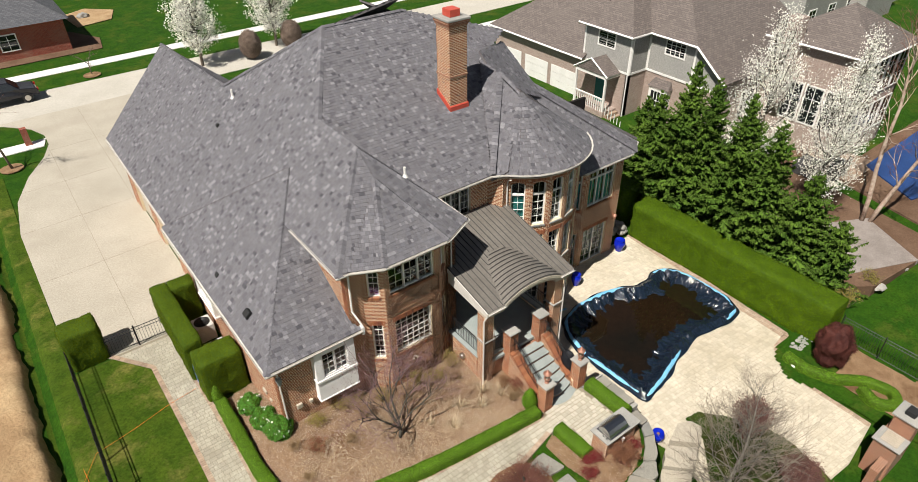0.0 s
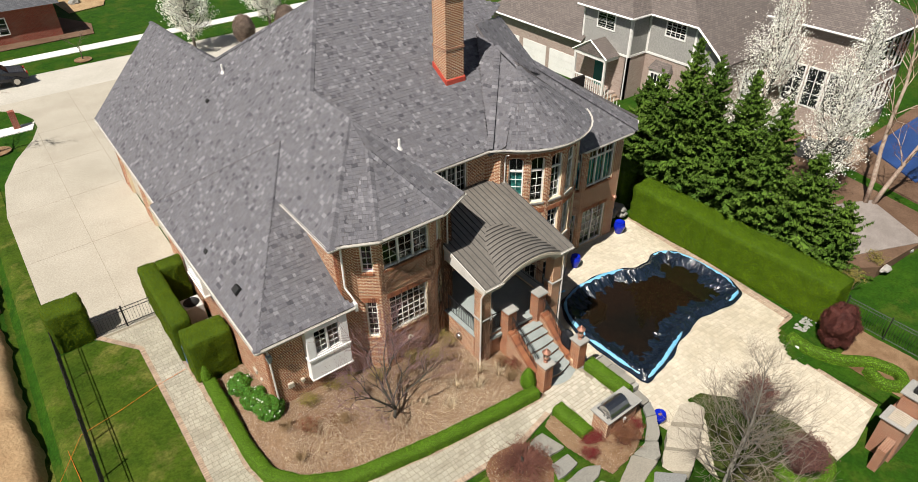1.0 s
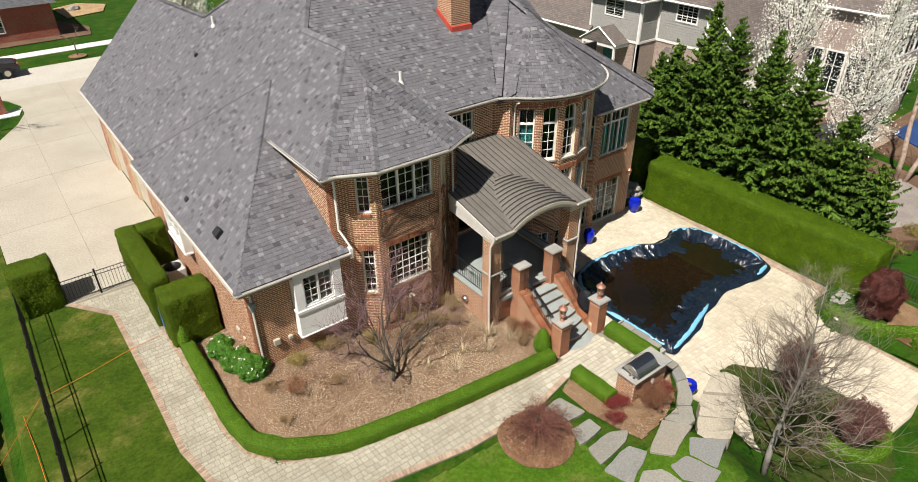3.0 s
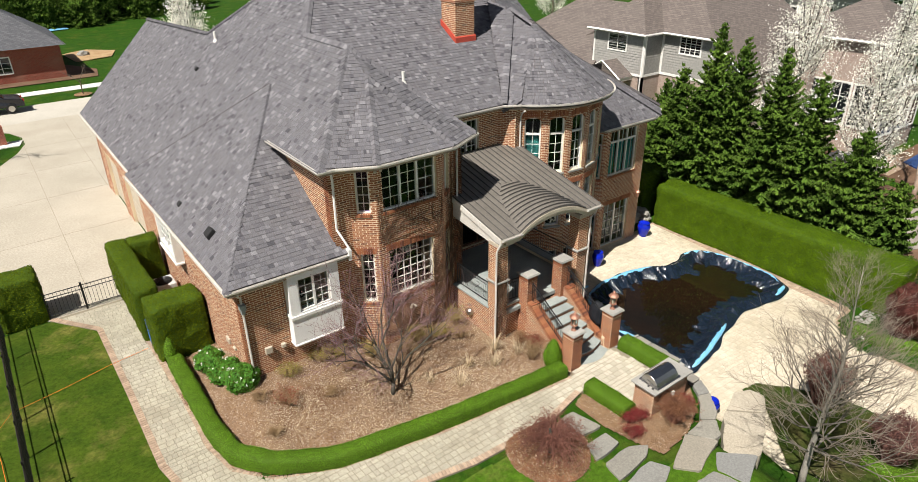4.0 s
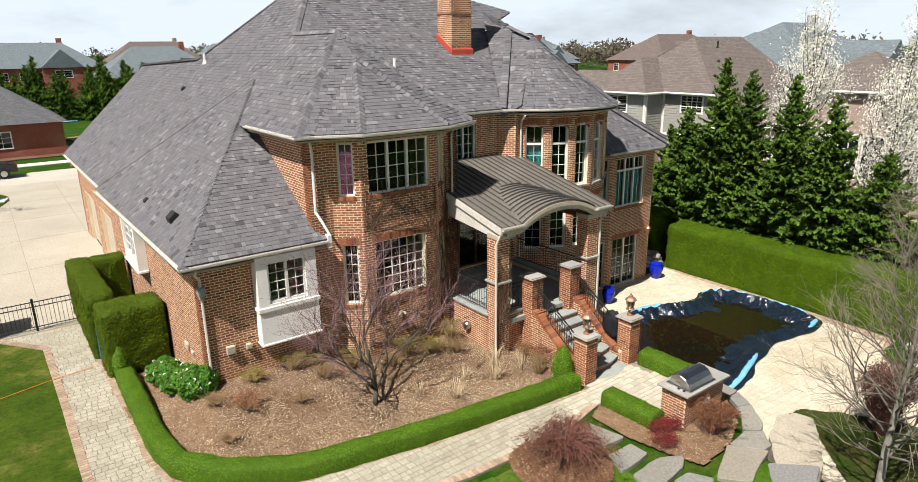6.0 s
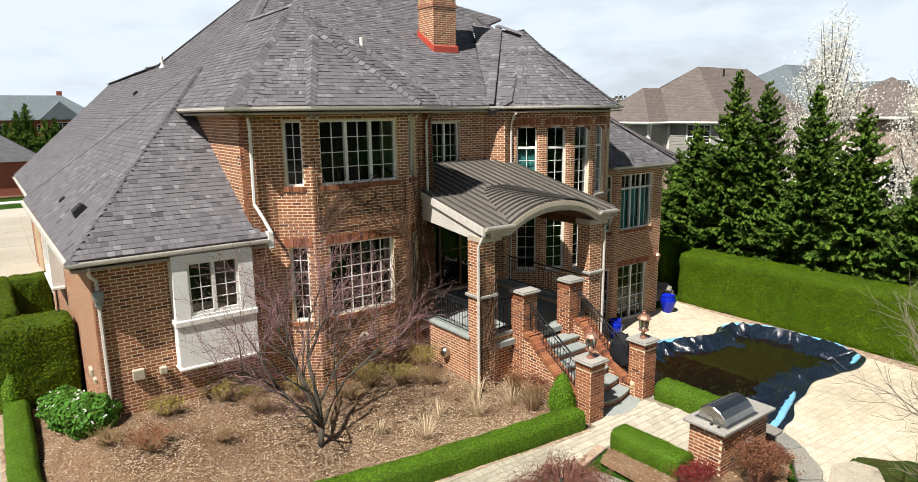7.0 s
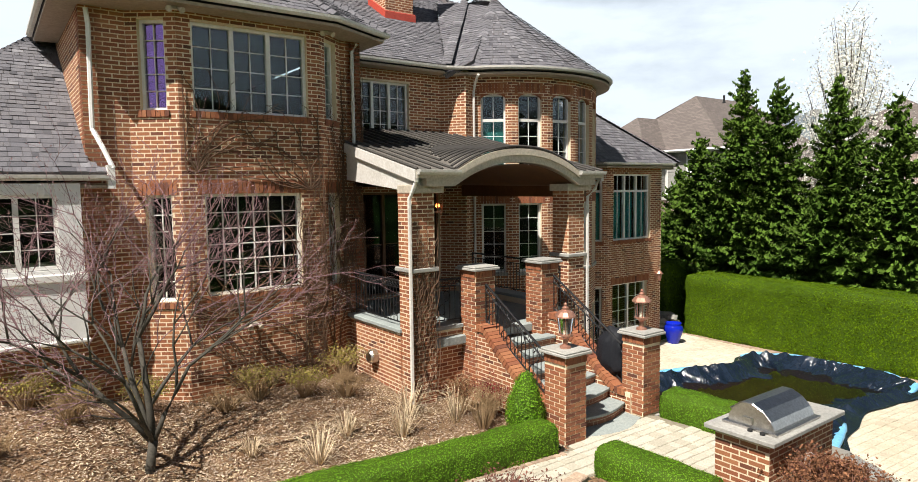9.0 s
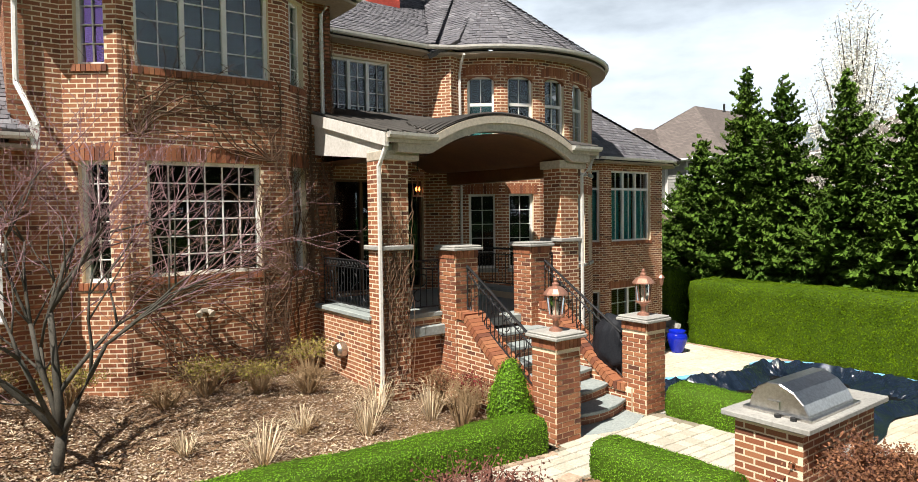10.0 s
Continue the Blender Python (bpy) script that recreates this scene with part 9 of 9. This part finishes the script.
# its deck, pool and garden
part_deck = part("deck", boxes((37.5, 41.5, -2.2, 1.5, -1.2, -0.9)), "paver_red", None)
tagged(part_deck, "raised terracotta paved deck of the next garden", "deck")
flat("far_terrace", [(35.5, -9), (58, -12), (58, -0.5), (37.5, -1.0)], -0.93, "soil_brown", "brown paved terrace round the next pool", "terrace", thick=0.3)
flat("soil_bed", [(28.0, -8.2), (34.5, -8.8), (36.0, -1.0), (40, 2.0), (29.5, 4.0), (25.0, -1), (25, -6)], -0.82, "soil_brown", "brown mulched bed under the spruces", "garden bed", thick=0.9)
flat("gravel_bed", [(27.6, -6.8), (32.0, -8.6), (34.0, -5.0), (31.0, -3.5)], -0.78, "gravel", "pale gravel bed with boulders", "garden bed", thick=0.3)
cover = flat("pool_cover", [(38.3, -5.6), (47.5, -7.6), (48.8, -1.6), (40.5, -1.8)], -0.85, "blue_cover", "blue covered pool in the next garden", "pool", kind="thing", thick=0.3)
for k, (x, y, s) in enumerate(((36.6, 0.2, 0.9), (37.8, -0.9, 0.8), (46.0, 1.4, 0.7))):
    bm = rounded_block(x - s, x + s, y - s * 0.8, y + s * 0.8, -1.0, -0.1, 0.12, 0.3, 0.08, k)
    tagged(part("covered_furniture", bm, "asphalt", None, smooth=True), "garden furniture under a dark grey cover", "furniture")
# leaning bare birches of the next garden
def peeling_birch(x, y, z, path, seed):
    """A long bare leader with thin side limbs high up."""
    rng = random.Random(seed)
    t = thing("tree", (x, y, z), "tall bare birch with peeling pale and reddish bark", "tree", "birches of the next garden")
    pts = [Vector((x, y, z - 0.1))] + [Vector((x + a, y + b, z + c)) for a, b, c in path]
    bm = bmesh.new()
    rad = [0.13 * (1 - i / len(pts)) ** 0.8 + 0.012 for i in range(len(pts))]
    tube(bm, pts, rad, 8)
    part("trunk", bm, "peeling_bark", t, smooth=True)
    segs, tips = [], []
    for k in range(16):
        u = rng.uniform(0.35, 0.98) * (len(pts) - 1)
        i = min(int(u), len(pts) - 2)
        q = pts[i].lerp(pts[i + 1], u - i)
        a = rng.uniform(0, 6.28)
        d = Vector((0.6 * math.cos(a), 0.6 * math.sin(a), 1.0)).normalized()
        grow(segs, tips, q, d, rng.uniform(0.8, 1.7), 0.035, 3, rng, (12, 38), 0.0, 0.7, 3, 0.02)
    tagged(skeleton_mesh("limb", segs, "peeling_bark", t, 2, 3), kind="stuff")
    tagged(skeleton_mesh("twig", segs, "twig_red", t, 0, 1), kind="stuff")


peeling_birch(33.5, -4.9, -1.0, [(0.05, 0.1, 1.6), (0.1, 0.35, 3.4), (0.1, 0.45, 5.2), (0.3, 0.5, 7.0), (0.35, 0.75, 8.8), (0.5, 0.8, 10.4)], 300)
peeling_birch(33.7, -5.2, -1.0, [(0.3, -0.2, 1.3), (0.6, -0.5, 2.8), (0.9, -0.9, 4.6), (1.3, -1.1, 6.6), (1.5, -1.5, 8.4)], 301)
for k, (x, y) in enumerate(((24.9, -6.6), (25.4, -7.6), (28.5, -7.8), (26.3, -7.9))):
    twig_shrub(x, y, -1.5, 0.6, 1.2, 310 + k, "twiggy shrub behind the long hedge", "leaf_yellow", 50, group="shrubs behind the hedge")

# across the street
red = far_house(-6.3, 59.5, 19.0, 11.0, 3.1, 4.2, "brick_red", "shingle_slate", 1, "single-storey red brick house with a grey hip roof", 0, gable=False)
for u in (4.0, 9.0, 13.6):
    simple_window(red, (-15.8, 54.0), (3.2, 54.0), u, u + 1.3, 0.9, 2.2)
flat("soil_bed", [(-16, 51.8), (5.5, 52.6), (6.0, 56), (4.0, 60), (-16, 60)], 0.03, "soil_brown", "brown mulched bed along the red house", "garden bed")
flat("sand_patch", [(5.0, 61.0), (8.5, 62.0), (9.5, 65.5), (7.0, 68.0), (4.5, 66.5)], 0.04, "dirt", "round patch of tan sand in the lawn", "dirt")
rock(6.2, 64.5, 0.15, 0.6, 400, "pale flat boulder on the sand patch", mat="stone")
far_pool = flat("pool", [(1, 84.5), (8, 86), (8, 88), (1, 86.5)], 0.08, "blue_edge", "pale blue swimming pool far across the lawns", "pool", kind="thing")
HOUSES = [(8, 150, 26, 13, 6.2, 5.0, "brick_red", "shingle_blue"), (38, 175, 24, 13, 6.2, 5.5, "brick_pale", "shingle_brown"), (52, 138, 30, 15, 4.0, 5.5, "brick_pale", "shingle_brown"), (28, 128, 22, 14, 4.5, 5.6, "brick_red", "shingle_blue"), (78, 165, 26, 14, 6.0, 5.5, "brick_red", "shingle_brown"),
          (100, 140, 26, 14, 6.0, 5.5, "brick_red", "shingle_tan"), (118, 118, 26, 14, 5.8, 5.5, "brick_red", "shingle_blue"), (94, 92, 20, 13, 5.6, 5.0, "brick_red", "shingle_blue"), (130, 80, 28, 15, 6.0, 5.5, "brick_red", "shingle_brown"), (112, 48, 24, 15, 6.0, 5.0, "brick_pale", "shingle_blue"), (70, 22, 22, 16, 6.2, 5.0, "siding", "shingle_blue"), (-38, 150, 26, 14, 6.0, 5.5, "brick_red", "shingle_blue"), (-70, 110, 26, 14, 5.0, 5.5, "brick_pale", "shingle_brown"), (150, 150, 26, 14, 6.0, 5.5, "brick_pale", "shingle_tan"), (-34, 190, 26, 14, 6.0, 5.5, "brick_red", "shingle_tan"), (70, 210, 26, 14, 6.0, 5.5, "brick_red", "shingle_blue")]
for k, hh in enumerate(HOUSES):
    far_house(*hh, 20 + k, {"brick_red": "two-storey red brick house", "brick_pale": "two-storey pale brick house", "siding": "two-storey grey sided house"}[hh[6]] + {"shingle_blue": " with a blue-grey roof", "shingle_brown": " with a brown roof", "shingle_tan": " with a tan roof"}[hh[7]])
rng = random.Random(12)
for k in range(26):
    x = -8 + k * 1.5 + rng.uniform(-0.7, 0.7)
    spruce_tree(x, 86 + 0.4 * x + 7 * (k % 2) + rng.uniform(-2, 3), -0.1, rng.uniform(6.0, 8.6), 2.7, 500 + k, "dark spruce in a row across the lawns", dense=0.5, group="row of spruces across the street", size=2.6)
for k, (x, y, h) in enumerate(((11.4, 42.0, 7.6), (18.8, 43.0, 7.8), (44.0, 47.0, 7.0), (61.0, 50.0, 7.0), (30.0, 62.0, 7.0))):
    blossom_tree(x, y, 0.0, h, 2.0, 520 + k, 9000, size=0.075, label="street pear tree in full white blossom", group="street pear trees")
for k, (x, y) in enumerate(((15.6, 41.0), (19.8, 41.6))):
    ball_shrub(x, y, 0, 0.9, 1.25, "egg-shaped brown twiggy bush by the street", "twig", "twig", 530 + k, 250, 0.06, wob=0.06)
bare_tree(-4.85, 30.9, 0.0, 6.4, "bare young street tree with fine reddish twigs", 540, twig="twig_red", depth=5, r=0.09, trunk=0.33, spread=(18, 42), ratio=0.72, kids=3)
bare_tree(3.1, 45.6, 0.0, 3.0, "thin bare young street tree in a mulch ring", 541, depth=4, r=0.05, trunk=0.34, spread=(18, 40), ratio=0.72, kids=3)
for k, (x, y) in enumerate(((-4.85, 30.9), (3.1, 45.6))):
    flat("mulch_ring", [(x + 0.7 * math.cos(a * 0.5236), y + 0.7 * math.sin(a * 0.5236)) for a in range(12)], 0.06, "mulch", "round mulch ring under a street tree", "mulch", kind="thing")
part_post = part("mailbox_post", boxes((-3.6, -3.2, 34.0, 34.4, 0, 1.2)), "brick_red", None, uv=True)
tagged(part_post, "red brick mailbox pier beside the street", "mailbox")


def parked_suv(x, y, turn):
    car = thing("car", (0, 0, 0), "dark sport utility car parked on the street", "car")
    bm = bmesh.new()
    side = [(-2.3, 0.45), (-2.35, 0.95), (-2.2, 1.1), (-1.9, 1.68), (-1.6, 1.75), (0.5, 1.75), (1.15, 1.15), (2.2, 1.0), (2.35, 0.8), (2.35, 0.45)]
    ends = []
    for s in (-0.92, 0.92):
        ends.append([bm.verts.new((u, s * (0.84 if z > 1.2 else 1.0), z)) for u, z in side])
    for k in range(len(side)):
        bm.faces.new((ends[0][k], ends[0][(k + 1) % len(side)], ends[1][(k + 1) % len(side)], ends[1][k]))
    bm.faces.new(ends[0])
    bm.faces.new(ends[1][::-1])
    part("body", bm, "car_paint", car, bevel=0.04)
    for s in (-1, 1):
        bm = bmesh.new()
        v = [bm.verts.new((u, s * (0.93 if z < 1.2 else 0.80), z)) for u, z in ((-1.95, 1.16), (0.95, 1.16), (0.42, 1.66), (-1.7, 1.66))]
        bm.faces.new(v)
        part("side_window", bm, "dark_glass", car)
        for u in (-1.45, 1.45):
            bm = bmesh.new()
            lathe(bm, [(0, -0.11), (0.2, -0.11), (0.36, -0.1), (0.37, 0.0), (0.36, 0.1), (0.2, 0.11), (0, 0.11)], (0, 0, 0), 20)
            bmesh.ops.transform(bm, matrix=pose(u, s * 0.86, 0.37, 90, 0, 0), verts=bm.verts)
            wheel = part("wheel", bm, "rubber", car)
            bm = bmesh.new()
            lathe(bm, [(0, 0.115), (0.08, 0.12), (0.22, 0.115), (0.22, 0.1)], (0, 0, 0), 12)
            bmesh.ops.transform(bm, matrix=pose(u, s * 0.86, 0.37, -90 * s, 0, 0), verts=bm.verts)
            part("rim", bm, "steel", wheel)
        part("tail_lamp", boxes((2.3, 2.37, s * 0.7 - 0.15, s * 0.7 + 0.15, 0.75, 0.95)), "tail_red", car)
    bm = bmesh.new()
    v = [bm.verts.new(c) for c in ((1.16, -0.72, 1.17), (1.16, 0.72, 1.17), (0.55, 0.66, 1.71), (0.55, -0.66, 1.71))]
    bm.faces.new(v)
    part("rear_window", bm, "dark_glass", car)
    car.matrix_basis = pose(x, y, 0.0, 0, 0, turn)


parked_suv(-3.6, 43.3, 1.5)

# far belts of trees at the edge of the view, and two outside it
def tree_belt(x0, y0, x1, y1, n, h, seed, mat, label, deep=9.0, fine=1.0):
    """Far woods: each tree a few rounded clumps of small leaves."""
    rng = random.Random(seed)
    vs, fs = [], []
    for k in range(n):
        u = rng.random()
        x, y = x0 + (x1 - x0) * u + rng.gauss(0, deep), y0 + (y1 - y0) * u + rng.gauss(0, deep)
        hh = h * rng.uniform(0.5, 1.15)
        clumps = [(Vector((x + rng.gauss(0, 0.16) * hh, y + rng.gauss(0, 0.16) * hh, hh * rng.uniform(0.3, 0.82))), hh * rng.uniform(0.12, 0.24)) for _ in range(9)]
        for c, r in clumps:
            for _ in range(int(26 * fine)):
                d = Vector((rng.gauss(0, 1), rng.gauss(0, 1), rng.gauss(0, 1))).normalized() * r * rng.uniform(0.6, 1.05)
                leaf(vs, fs, c + d, hh * 0.042, rng)
    tagged(raw("woods", [tuple(v) for v in vs], fs, mat), label, "trees", "", "stuff")


tree_belt(-160, 240, 240, 260, 240, 11, 1, "bare_wood", "far belt of bare and budding trees")
tree_belt(150, 30, 240, 250, 150, 11, 2, "bare_wood", "far belt of bare and budding trees")
tree_belt(70, 130, 150, 150, 18, 7, 3, "willow", "yellow-green budding willows far off")
tree_belt(-60, 130, 60, 190, 26, 9, 4, "far_tree", "scattered garden trees far off")
tree_belt(52, -30, 66, 6, 26, 8, 5, "far_tree", "dark trees behind the next garden", 3.0, 2.0)
tree_belt(-120, -66, 130, -62, 230, 14.5, 6, "far_tree", "belt of tall trees behind the plot")
# added out of view to block low western sky and deepen the shade
tree_belt(-72, -60, -68, 90, 130, 13.0, 7, "far_tree", "unseen tree belt added to cut sky light from the west")
# ---- single bricks of the stair piers ----
BRICK_MESH = {}


def single_bricks(pier, corners, z0, z1):
    for a, b in zip(corners, corners[1:] + corners[:1]):
        m = frame_at(a, b)
        for u0, u1, lo, hi, e in brick_spans(math.dist(a, b), z0, z1 - 0.12, []):
            w = round(u1 - u0, 3)
            if w not in BRICK_MESH:
                me = bpy.data.meshes.new("brick")
                h = hi - lo
                me.from_pydata([(0, -0.008, 0), (w, -0.008, 0), (w, -0.008, h), (0, -0.008, h), (0, 0.002, 0), (w, 0.002, 0), (w, 0.002, h), (0, 0.002, h)], [], [(0, 1, 2, 3), (1, 0, 4, 5), (2, 1, 5, 6), (3, 2, 6, 7), (0, 3, 7, 4)])
                me.materials.append(MAT["brick_single"])
                BRICK_MESH[w] = me
            ob = new("brick", BRICK_MESH[w])
            ob.parent = pier
            ob.matrix_parent_inverse = pier.matrix_basis.inverted()
            ob.matrix_basis = m @ Matrix.Translation((u0, 0, lo))


for pier, corners, z0, z1 in PIERS:
    single_bricks(pier, corners, max(z0, 0.0), z1)

# single pavers of the path by the stairs
PAVER_MESH = {}
rng = random.Random(4)
for k, (u, v, w, h) in enumerate(sorted(NEAR_PAVERS)):
    key = (round(w, 3), round(h, 3))
    if key not in PAVER_MESH:
        e, g = 0.012, 0.004
        me = bpy.data.meshes.new("paver")
        me.from_pydata([(g, g, -0.02), (w - g, g, -0.02), (w - g, h - g, -0.02), (g, h - g, -0.02), (e, e, 0), (w - e, e, 0), (w - e, h - e, 0), (e, h - e, 0)], [], [(4, 5, 6, 7), (0, 1, 5, 4), (1, 2, 6, 5), (2, 3, 7, 6), (3, 0, 4, 7)])
        me.materials.append(MAT["paver_single"])
        PAVER_MESH[key] = me
    ob = new("paver", PAVER_MESH[key])
    ob.parent = garden_path
    ob.matrix_basis = Matrix.Translation((u, v, rng.uniform(-0.002, 0.003)))

# single pavers of the terrace nearest the grill
single = {}
slope = pose(0, 0, 0, 0, 0, -4)
for u, v, w, h in sorted(PATIO_NEAR)[:290]:
    key = (round(w, 3), round(h, 3))
    if key not in single:
        e, g = 0.012, 0.004
        me = bpy.data.meshes.new("paver")
        me.from_pydata([(g, g, -0.02), (w - g, g, -0.02), (w - g, h - g, -0.02), (g, h - g, -0.02), (e, e, 0), (w - e, e, 0), (w - e, h - e, 0), (e, h - e, 0)], [], [(4, 5, 6, 7), (0, 1, 5, 4), (1, 2, 6, 5), (2, 3, 7, 6), (3, 0, 4, 7)])
        me.materials.append(MAT["patio_single"])
        single[key] = me
    ob = new("paver", single[key])
    ob.parent = terrace
    ob.matrix_basis = slope @ Matrix.Translation((u, v, PATIO_Z + rng.uniform(-0.002, 0.003)))
